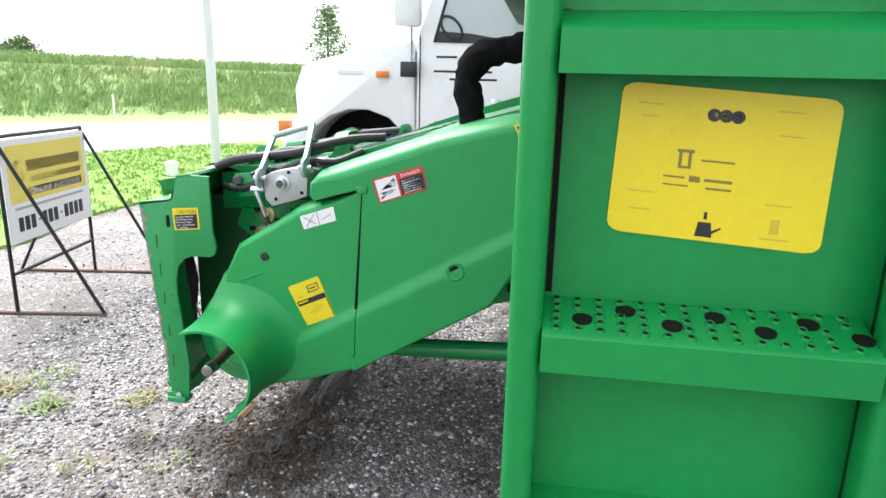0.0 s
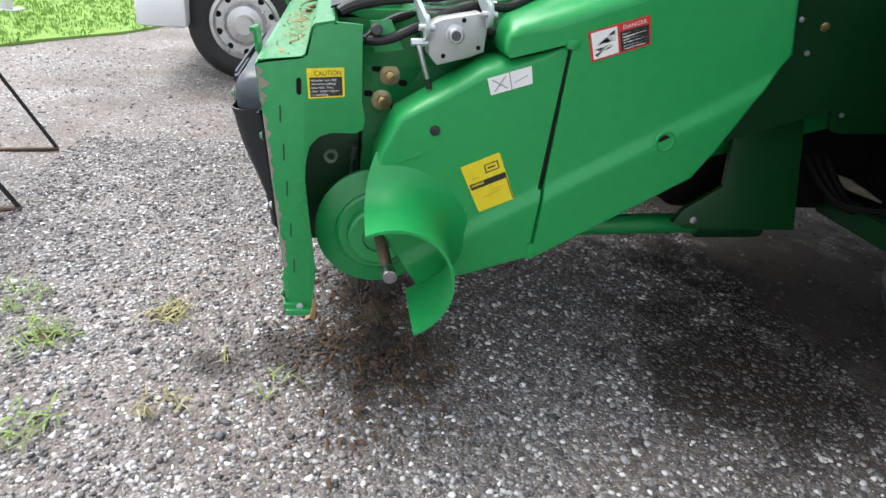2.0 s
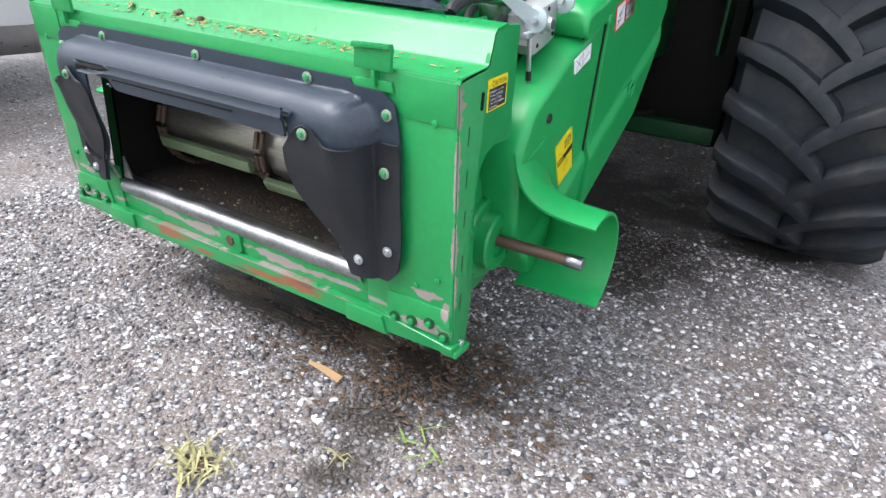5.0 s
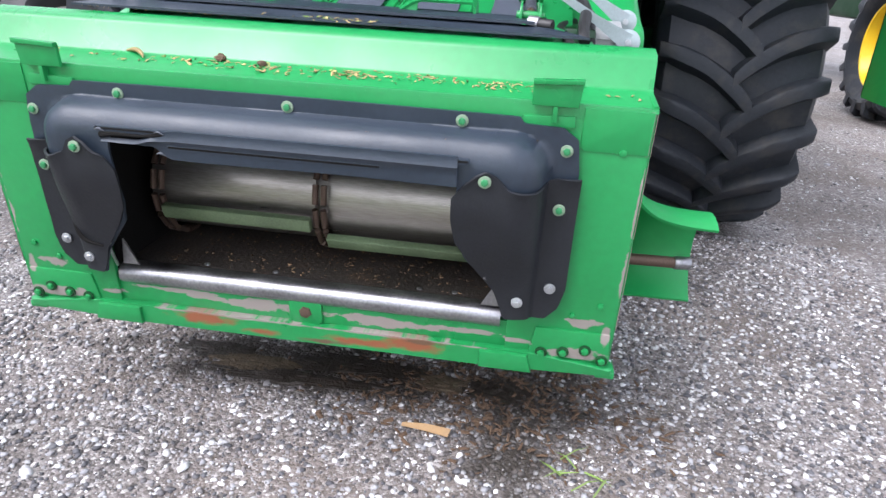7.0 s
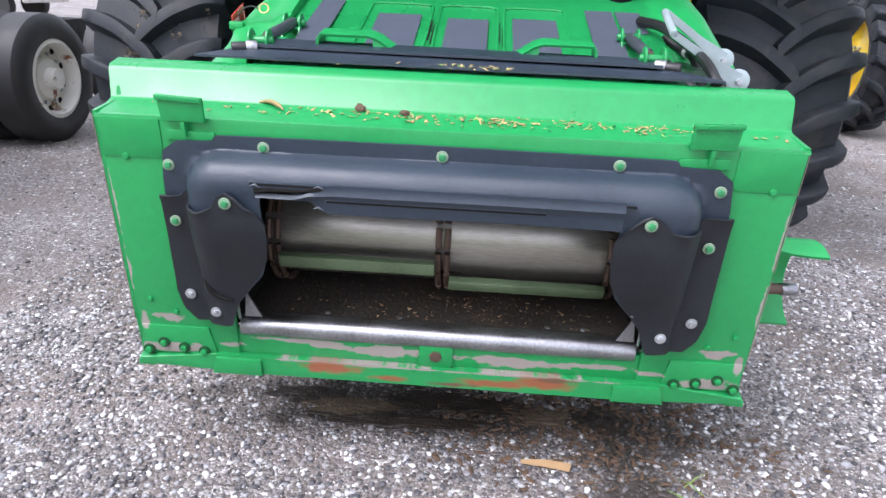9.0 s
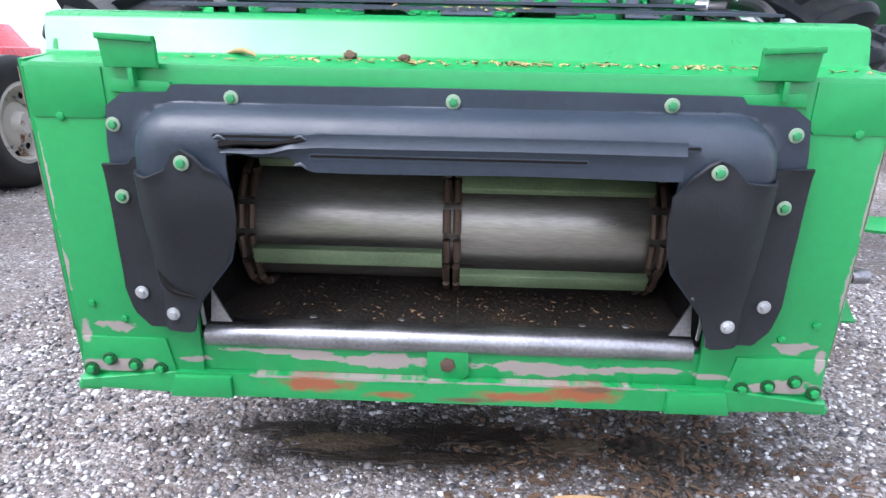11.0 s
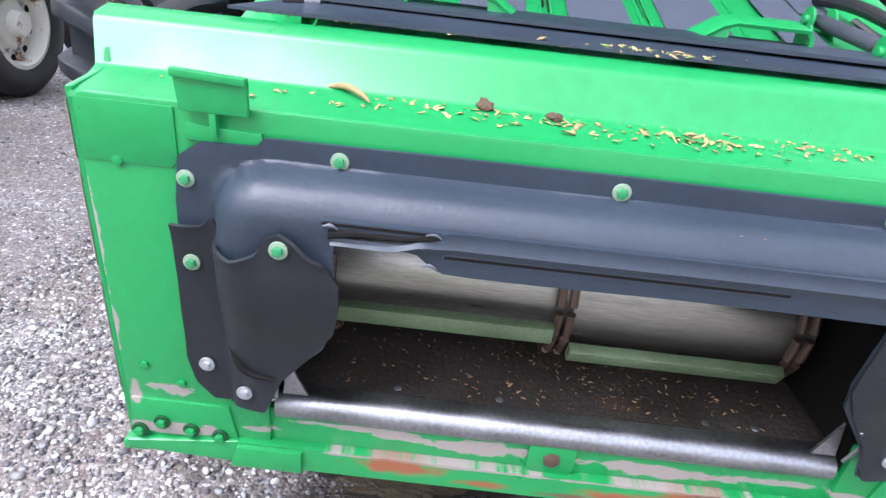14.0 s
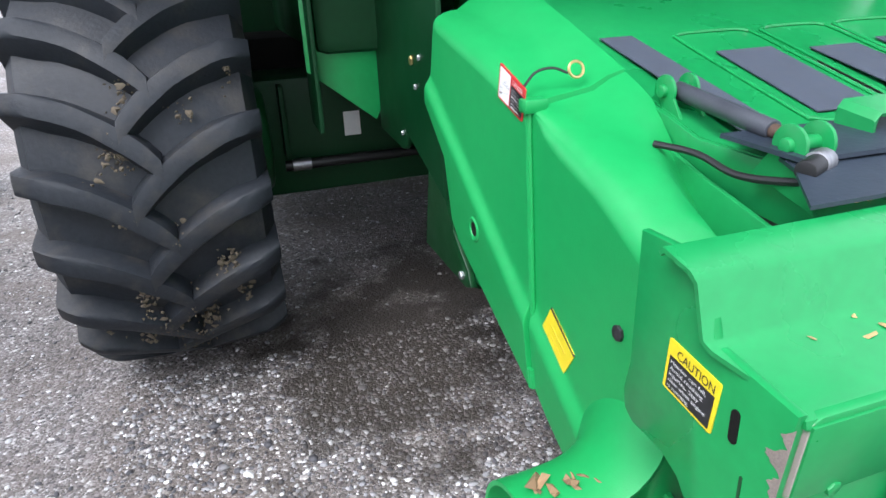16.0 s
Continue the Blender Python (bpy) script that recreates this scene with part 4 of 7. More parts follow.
    # inner steel side of the housing
    part("housing_side", prism([(0.24, 0.45), (0.30, 0.42), (1.9, 0.87), (1.9, 1.5), (1.2, 1.3), (0.45, 1.08), (0.28, 1.04), (0.25, 0.95)], "x", s * 0.553, s * 0.563, 0.002), M_GREEN, FEEDER, "green steel housing side")
    # drive pulley stack and shaft
    stack = [(0.0, 0.0), (0.0, 0.172), (0.006, 0.178), (0.02, 0.178), (0.026, 0.165), (0.03, 0.125), (0.034, 0.118), (0.05, 0.118), (0.056, 0.11), (0.056, 0.088), (0.07, 0.085), (0.088, 0.085), (0.094, 0.078), (0.094, 0.045), (0.085, 0.043), (0.085, 0.0)]
    part("drive_pulley", spin(stack if near else [(-0.6 * a, r * 0.6) for a, r in stack], (s * 0.70, 0.29, 0.53), "x", 48), M_GREEN, FEEDER, "green stepped drive pulley", 30)
    end, zs = (1.0, 0.53) if near else (0.915, 0.55)
    shaft = part("drive_shaft", rod((s * 0.565, 0.283, zs), (s * end, 0.304, zs), 0.016, 16, bevel=0.002), M_IRON, FEEDER, "rusty brown splined drive shaft")
    part("spline", rod((s * (end - 0.015), 0.303, zs), (s * (end + 0.03), 0.306, zs), 0.019, 12, bevel=0.003), M_STEEL if near else M_IRON, shaft)
    # warning stickers
    c = s * 0.8125
    if near:
        caution = [(c, 0.097, 0.995), (c, 0.188, 1.002), (c, 0.191, 0.930), (c, 0.101, 0.921)]
    else:
        c -= 0.008
        caution = [(c, 0.160, 0.998), (c, 0.073, 0.987), (c, 0.080, 0.919), (c, 0.165, 0.930)]
    decal("caution_decal", caution, M_YELLOW, [((0.06, 0.3, 0.94, 0.95), M_BLACK)],
          [("CAUTION", 0.2, 0.25, 0.17, 0.72, M_BLACK), ("Header can fall.", 0.1, 0.43, 0.075, 0.7, M_WHITE), ("Avoid crushing", 0.1, 0.55, 0.075, 0.66, M_WHITE), ("injuries. Stay", 0.1, 0.67, 0.075, 0.6, M_WHITE), ("clear when engine", 0.1, 0.79, 0.075, 0.74, M_WHITE), ("is running.", 0.1, 0.91, 0.075, 0.45, M_WHITE)],
          FEEDER, "yellow and black caution decal")
    d = s * (xr + 0.001)
    if near:
        danger = [(d, 0.787, 1.125), (d, 0.942, 1.176), (d, 0.959, 1.106), (d, 0.810, 1.053)]
        u0, u1, t0 = 0.04, 0.46, 0.5
    else:
        danger = [(d, 0.82, 1.232), (d, 0.708, 1.196), (d, 0.722, 1.134), (d, 0.834, 1.165)]
        u0, u1, t0 = 0.04, 0.46, 0.5
    fig = [((u0, 0.06, u1, 0.94), M_WHITE), ((0.5, 0.28, 0.97, 0.94), M_BLACK), (((0.12, 0.5), (0.42, 0.14), (0.43, 0.5)), M_BLACK), (((0.07, 0.62), (0.3, 0.58), (0.4, 0.64), (0.3, 0.72), (0.16, 0.72)), M_BLACK), (((0.06, 0.8), (0.16, 0.72), (0.2, 0.75), (0.1, 0.86)), M_BLACK)]
    fig += [((0.54, 0.36 + 0.1 * k, 0.93, 0.41 + 0.1 * k), M_WHITE) for k in range(6)]
    decal("danger_decal", danger, M_RED, fig, [("DANGER", 0.56, 0.22, 0.13, 0.38, M_WHITE)], rear, "white red and black danger decal")
    e = s * (xf + 0.001)
    if near:
        yellow = [(e, 0.499, 0.758), (e, 0.602, 0.804), (e, 0.659, 0.673), (e, 0.563, 0.630)]
        pr = [((0.04, 0.40, 0.98, 0.52), M_BLACK), ((0.08, 0.425, 0.4, 0.47), M_YELLOW), ((0.96, 0.52, 0.985, 0.98), M_BLACK), ((0.55, 0.12, 0.9, 0.14), M_BLACK), ((0.5, 0.27, 0.85, 0.29), M_BLACK), ((0.53, 0.13, 0.56, 0.28), M_BLACK), ((0.86, 0.13, 0.89, 0.28), M_BLACK),
              ((0.6, 0.19, 0.8, 0.22), M_BLACK), ((0.18, 0.2, 0.2, 0.34), M_YELLOW_DULL), ((0.15, 0.3, 0.35, 0.32), M_YELLOW_DULL), ((0.25, 0.72, 0.45, 0.74), M_YELLOW_DULL), ((0.5, 0.64, 0.8, 0.66), M_YELLOW_DULL), ((0.45, 0.7, 0.75, 0.72), M_YELLOW_DULL)]
        decal("service_decal", yellow, M_YELLOW, pr, [], front, "yellow service decal with pictograms")
        wh = [(e, 0.547, 0.996), (e, 0.658, 1.034), (e, 0.667, 0.990), (e, 0.561, 0.955)]
        decal("lift_decal", wh, M_WHITE, [((0.49, 0.0, 0.505, 1.0), M_BLACK), (((0.08, 0.15), (0.11, 0.12), (0.42, 0.85), (0.39, 0.88)), M_GREY_PRINT), (((0.39, 0.12), (0.42, 0.15), (0.11, 0.88), (0.08, 0.85)), M_GREY_PRINT), ((0.2, 0.55, 0.34, 0.6), M_GREY_PRINT), (((0.58, 0.62), (0.9, 0.42), (0.91, 0.47), (0.59, 0.67)), M_GREY_PRINT)], [], front, "small white pictogram decal")
        far = [(d, 1.207, 1.304), (d, 1.286, 1.329), (d, 1.309, 1.269), (d, 1.236, 1.248)]
        decal("service_decal", far, M_YELLOW, [((0.08, 0.12, 0.5, 0.26), M_BLACK), ((0.75, 0.1, 0.92, 0.25), M_BLACK), ((0.2, 0.6, 0.7, 0.62), M_YELLOW_DULL)], [], rear, "yellow service decal")
    else:
        decal("service_decal", [(e, 0.606, 0.799), (e, 0.514, 0.744), (e, 0.558, 0.672), (e, 0.650, 0.727)], M_YELLOW, [((0.0, 0.0, 1.0, 0.05), M_BLACK), ((0.2, 0.35, 0.8, 0.37), M_YELLOW_DULL), ((0.3, 0.6, 0.7, 0.62), M_YELLOW_DULL)], [], front, "yellow service decal with dark border")
        # lock pin on its wire
        part("pin_wire", pipe([(s * 0.735, 0.74, 1.195), (s * 0.71, 0.74, 1.22), (s * 0.68, 0.73, 1.226), (s * 0.655, 0.72, 1.216)], 0.0025, 6), M_HOSE, rear, "black wire")
        ring = bmesh.new()
        pts = [(s * 0.64 + 0.015 * math.cos(a), 0.716 + 0.004 * math.sin(a), 1.222 + 0.014 * math.sin(a)) for a in (math.tau * k / 16 for k in range(17))]
        part("pin_ring", pipe(pts, 0.003, 6, ring, 2), M_BRASS, rear, "brass ring pin")


M_GREY_PRINT = material("grey_print", (0.35, 0.35, 0.36), 0.5, var=0.05)
M_BRASS = material("brass_wire", (0.6, 0.45, 0.2), 0.35, metal=0.9, var=0.15, scale=20)
build_front_plate()
build_seal()
build_throat()
build_side(1)
build_side(-1)


def build_top():
    # sloping top deck
    prof = [(0.292, 1.0975), (0.45, 1.135), (0.8, 1.235), (1.3, 1.38), (2.0, 1.6)]
    rows = [[(x, y, z) for y, z in prof] for x in (-0.53, -0.27, 0, 0.31, 0.62)]
    deck = part("top_deck", thicken(loft(rows), 0.006), M_GREEN, FEEDER, "sloping green top deck", 40)

    def deck_z(y):
        for (a, za), (b, zb) in zip(prof, prof[1:]):
            if y <= b:
                return za + (zb - za) * (y - a) / (b - a)
        return 1.6

    def on_deck(pts, off, t, name, mat, label="", bevel=0.001):
        bm = bmesh.new()
        a = [bm.verts.new((x, y, deck_z(y) + off + t)) for x, y in pts]
        b = [bm.verts.new((x, y, deck_z(y) + off)) for x, y in pts]
        k = len(pts)
        bm.faces.new(a)
        bm.faces.new(b[::-1])
        for i in range(k):
            bm.faces.new((a[i], b[i], b[(i + 1) % k], a[(i + 1) % k]))
        return part(name, bm, mat, deck, label)
    for x0, x1, y0, y1 in ((-0.478, -0.40, 0.42, 0.85), (-0.27, -0.13, 0.47, 0.74), (-0.045, 0.085, 0.42, 0.72), (0.16, 0.30, 0.47, 0.74), (0.40, 0.49, 0.42, 0.85), (0.50, 0.58, 0.66, 0.85)):
        on_deck([(x0, y0), (x1, y0), (x1, y1), (x0, y1)], 0.004, 0.002, "grip_tape", M_TAPE, "black anti-slip grip tape")
    for x in (-0.088, 0.125):
        for q, y0, y1 in ((-0.005, 0.53, 0.70), (0.006, 0.50, 0.66)):
            on_deck([(x + q - 0.0025, y0), (x + q + 0.0025, y0), (x + q + 0.0025, y1), (x + q - 0.0025, y1)], 0.0035, 0.001, "deck_slot", M_DARK, "narrow dark slot")
    # rubber strip between rail and deck, in two layers
    on_deck([(-0.69, 0.285), (0.71, 0.275), (0.63, 0.32), (0.47, 0.36), (-0.57, 0.37), (-0.60, 0.35)], 0.014, 0.006, "rubber_strip", M_BLACK_MAT, "black rubber strip covered in chaff")
    on_deck([(-0.585, 0.35), (0.56, 0.335), (0.57, 0.385), (-0.57, 0.41)], 0.024, 0.007, "rubber_strip", M_BLACK_MAT, "black rubber strip")
    for s, drop in ((1, 0.05), (-1, 0.16)):
        prof3 = [(y, z - 0.002) for y, z in prof[:4]] + [(1.3, 1.38 - drop), (0.8, 1.235 - drop), (0.45, 1.135 - drop), (0.38, 1.118 - drop)]
        x = 0.612 if s > 0 else -0.529
        part("deck_cheek", prism([(0.27, 0.93), (0.27, 1.07), (0.45, 1.125), (0.66, 1.185), (0.66, 1.0)], "x", x - s * 0.012, x - s * 0.004, 0.001), M_GREEN, deck)
        part("deck_flange", prism(prof3, "x", x, x + s * 0.009, 0.001), M_GREEN, deck)
    part("hydraulic_hose", pipe([(0.56, 0.72, 1.235), (0.60, 0.60, 1.225), (0.64, 0.47, 1.19), (0.68, 0.36, 1.145), (0.70, 0.30, 1.10)], 0.015, 10), M_HOSE, deck, "black hydraulic hose")
    # pressed ridges round the middle tapes
    for x0, x1 in ((-0.305, -0.10), (-0.075, 0.115), (0.135, 0.335)):
        pts = [(x0 + 0.03, 0.44), (x0 + 0.005, 0.455), (x0, 0.49), (x0, 0.80), (x0 + 0.008, 0.835), (x0 + 0.04, 0.85), (x1 - 0.04, 0.85), (x1 - 0.008, 0.835), (x1, 0.80), (x1, 0.49), (x1 - 0.005, 0.455), (x1 - 0.03, 0.44), (x0 + 0.03, 0.44)]
        part("deck_ridge", pipe([(x, y, deck_z(y) + 0.003) for x, y in pts], 0.0045, 6, steps=2), M_GREEN, deck)
    # the deck stands back behind the strip
    o = Vector((0, -1.476, 1.308))
    for ob in [deck] + list(deck.children):
        for v in ob.data.vertices:
            v.co = o + (v.co - o) * (0.931 + 0.087 * smooth_step(0.30, 0.46, v.co.y))
    # two bent foothold plates just behind the strip
    for c in (-0.25, 0.255):
        s = 1 if c < 0 else -1
        rows = [[(c + s * x, 0.318, z), (c + s * x, 0.323, z + 0.003), (c + s * x, 0.385, z + 0.012)] for x, z in ((-0.125, 1.10), (-0.122, 1.168), (-0.112, 1.18), (0.02, 1.18), (0.045, 1.172), (0.155, 1.10))]
        part("step_plate", thicken(loft(rows), 0.007), M_GREEN, deck, "green bent foothold plate", 30)
        part("step_web", prism([(c + s * 0.035, 1.10), (c + s * 0.03, 1.176), (c + s * 0.045, 1.168), (c + s * 0.14, 1.10)], "y", 0.322, 0.328), M_GREEN, deck)
    # latch struts between rounded brackets on both sides
    for s in (-1, 1):
        a, b = Vector((s * 0.509, 0.592, 1.19)), Vector((s * 0.518, 0.301, 1.158))
        part("latch_strut", rod(a, a + (b - a) * 0.8, 0.0155, 16, bevel=0.002), M_STRUT, deck, "dark grey latch strut")
        part("strut_rod", rod(a + (b - a) * 0.78, b, 0.011, 12), M_IRON, deck, "rusty strut end")
        for p, w, foot, r in ((a, 0.085, 1.10, 0.028), (b, 0.06, 1.075, 0.03)):
            arc = [(p.y + r * math.cos(radians(t)), p.z + r * math.sin(radians(t))) for t in range(-20, 201, 20)]
            for q in (-0.024, 0.024):
                part("bracket", prism(arc + [(p.y - w, foot), (p.y + w, foot + 0.03)], "x", p.x + q - 0.003, p.x + q + 0.003, 0.001), M_GREEN, deck)
            part("bracket_pin", rod((p.x - 0.036, p.y, p.z), (p.x + 0.036, p.y, p.z), 0.0115, 14, bevel=0.003), M_GREEN, deck)
        part("stop_bolt", rod((s * 0.525, 0.262, 1.143), (s * 0.575, 0.24, 1.141), 0.015, 14, bevel=0.003), M_HOSE, deck, "black rubber stop")
        part("stop_collar", rod((s * 0.515, 0.266, 1.143), (s * 0.542, 0.256, 1.1425), 0.018, 14, bevel=0.003), M_STEEL, deck, "scuffed steel collar")
        part("cable", pipe([(s * 0.60, 0.52, 1.12), (s * 0.57, 0.45, 1.115), (s * 0.56, 0.37, 1.10), (s * 0.545, 0.28, 1.112), (s * 0.535, 0.25, 1.125)], 0.006, 8), M_HOSE, deck, "black cable")


M_STRUT = material("strut_paint", (0.045, 0.05, 0.062), 0.45, var=0.25, scale=20)
M_TAPE = material("grip_tape", (0.045, 0.056, 0.078), 0.85, var=0.2, scale=30, bump=0.3, bump_scale=400)
build_top()


# ---- combine: body, axle, wheels, ladder ----
COMBINE = thing("combine_harvester", "green combine harvester with large lugged front tyres, header removed", "combine harvester")


def tyre_profile(w, r, rim):
    h = w / 2
    return [(-h * 0.62, rim), (-h * 0.86, rim + 0.05), (-h * 0.98, rim + (r - rim) * 0.45), (-h * 0.96, r - 0.16), (-h * 0.86, r - 0.098), (-h * 0.5, r - 0.07), (0, r - 0.062),
            (h * 0.5, r - 0.07), (h * 0.86, r - 0.098), (h * 0.96, r - 0.16), (h * 0.98, rim + (r - rim) * 0.45), (h * 0.86, rim + 0.05), (h * 0.62, rim)]


def lug_mesh(w, r, side):
    """One bar of a tractor tyre at the top of the wheel, from past the middle to the shoulder, bent and worn on top."""
    h = w / 2
    bm = bmesh.new()
    rows = []
    for i in range(15):
        f = i / 14
        x = side * (-0.05 + (h * 0.97 + 0.05) * f)
        sweep = 0.25 * f ** 0.8 - 0.03 + 0.03 * math.sin(f * math.pi)
        top = r - 0.018 * f * f - 0.035 * max(0, (f - 0.8) / 0.2) ** 1.8
        base = r - 0.085 - 0.11 * max(0, (f - 0.7) / 0.3) ** 1.3
        wd = 0.036 - 0.006 * f
        foot = wd + 0.03
        row = []
        for dy, z in ((-foot, base), (-wd - 0.007, top - 0.014), (-wd, top - 0.002), (-wd * 0.5, top), (wd * 0.5, top), (wd, top - 0.003), (wd + 0.007, top - 0.014), (foot, base)):
            q = (sweep + dy + 0.004 * noise.noise((f * 6, dy * 40, side))) / r
            row.append((x, z * math.sin(q), z * math.cos(q)))
        rows.append(row)
    loft(rows, bm)
    bm.verts.ensure_lookup_table()
    bm.faces.new([v for v in bm.verts[:8]])
    bm.faces.new([v for v in bm.verts[-8:]][::-1])
    bmesh.ops.recalc_face_normals(bm, faces=bm.faces)
    me = bpy.data.meshes.new("tread_lug")
    bm.to_mesh(me)
    bm.free()
    me.materials.append(M_RUBBER)
    me.polygons.foreach_set("use_smooth", [True] * len(me.polygons))
    me.set_sharp_from_angle(angle=radians(50))
    return me


def tractor_wheel(parent, centre, w, r, rim, lugs, name="wheel", phase=0.0, face=1, sweep=1, label=""):
    c = Vector(centre)
    rim_p = [(-w * 0.31, rim), (-w * 0.3, rim - 0.02), (-w * 0.26, rim - 0.04), (face * w * 0.05, rim - 0.06), (face * w * 0.08, rim * 0.55), (face * w * 0.12, rim * 0.5), (face * w * 0.12, 0.0)]
    if face < 0:
        rim_p = [(w * 0.31, rim), (w * 0.3, rim - 0.02), (w * 0.26, rim - 0.04)] + rim_p[3:]
    wheel = part(name, spin(rim_p + [], (0, 0, 0), "x", 40), M_YELLOW_PAINT, parent, label or "yellow steel wheel", 40)
    wheel.location = c
    outer = part("outer_rim", spin([(face * w * 0.31, rim), (face * w * 0.3, rim - 0.02), (face * w * 0.2, rim - 0.035), (face * w * 0.06, rim - 0.06)], (0, 0, 0), "x", 40), M_YELLOW_PAINT, wheel)
    for k in range(10):
        a = math.tau * k / 10
        part("wheel_nut", rod((face * w * 0.12, rim * 0.32 * math.cos(a), rim * 0.32 * math.sin(a)), (face * (w * 0.12 + 0.025), rim * 0.32 * math.cos(a), rim * 0.32 * math.sin(a)), 0.018, 6), M_ZINC, wheel)
    tyre = part("tyre", spin(tyre_profile(w, r, rim), (0, 0, 0), "x", 72), M_RUBBER, wheel, "muddy black lugged tyre", 40)
    meshes = {1: lug_mesh(w, r, 1), -1: lug_mesh(w, r, -1)}
    for k in range(lugs):
        for side in (1, -1):
            ob = new("tread_lug", meshes[side])
            ob.parent = wheel
            a = math.tau * (k + (0.5 if side > 0 else 0)) / lugs + phase
            ob.matrix_basis = (Matrix.Rotation(a, 4, "X") if sweep > 0 else Matrix.Rotation(a, 4, "X") @ Matrix.Diagonal((1, -1, 1, 1)))
    return wheel


TYRE_R = 0.80
for sx, cx in ((-1, -1.515), (1, 1.44)):
    tractor_wheel(COMBINE, (cx, 2.38, TYRE_R - 0.005), 0.76 if sx > 0 else 0.71, TYRE_R, 0.33, 21, phase=0.1 * sx, face=sx, sweep=1)


def tyre_mud():
    """Dried mud pressed on the lower tread of one front tyre."""
    wheel = [o for o in COMBINE.children if o.name.startswith("wheel") and o.location.x < 0][0]
    rng = random.Random(21)
    bm = bmesh.new()
    clumps = [(rng.gauss(213, 8) if k < 26 else rng.uniform(150, 200), rng.gauss(0.05, 0.17)) for k in range(40)]
    for _ in range(1100):
        ca, cx = rng.choice(clumps)
        a, x = radians(ca + rng.gauss(0, 1.8)), cx + rng.gauss(0, 0.02)
        if abs(x) > 0.28:
            continue
        r = TYRE_R + rng.choice((0.0, -0.028, -0.058)) - 0.05 * (abs(x) / 0.3) ** 2
        c = Vector((x, r * math.cos(a), r * math.sin(a)))
        up = Vector((0, math.cos(a), math.sin(a)))
        side = Vector((0, -math.sin(a), math.cos(a)))
        w = rng.uniform(0.002, 0.006) * rng.choice((1, 1, 1, 2.6))
        l = w * rng.uniform(0.6, 1.3)
        ring, mid = [], bm.verts.new(c + up * 0.003)
        for k in range(9):
            q = math.tau * k / 9
            f = rng.uniform(0.5, 1.3)
            ring.append(bm.verts.new(c + Vector((1, 0, 0)) * w * f * math.cos(q) + side * l * f * math.sin(q) - up * 0.006))
        for k in range(9):
            bm.faces.new((mid, ring[k], ring[(k + 1) % 9]))
    tagged(part("mud", bm, M_MUD, wheel, "", 60), "dried tan mud on the tread", kind="stuff")


M_MUD = material("dried_mud", (0.1, 0.08, 0.055), 0.95, var=0.3, scale=25, bump=0.3, bump_scale=120)
tyre_mud()


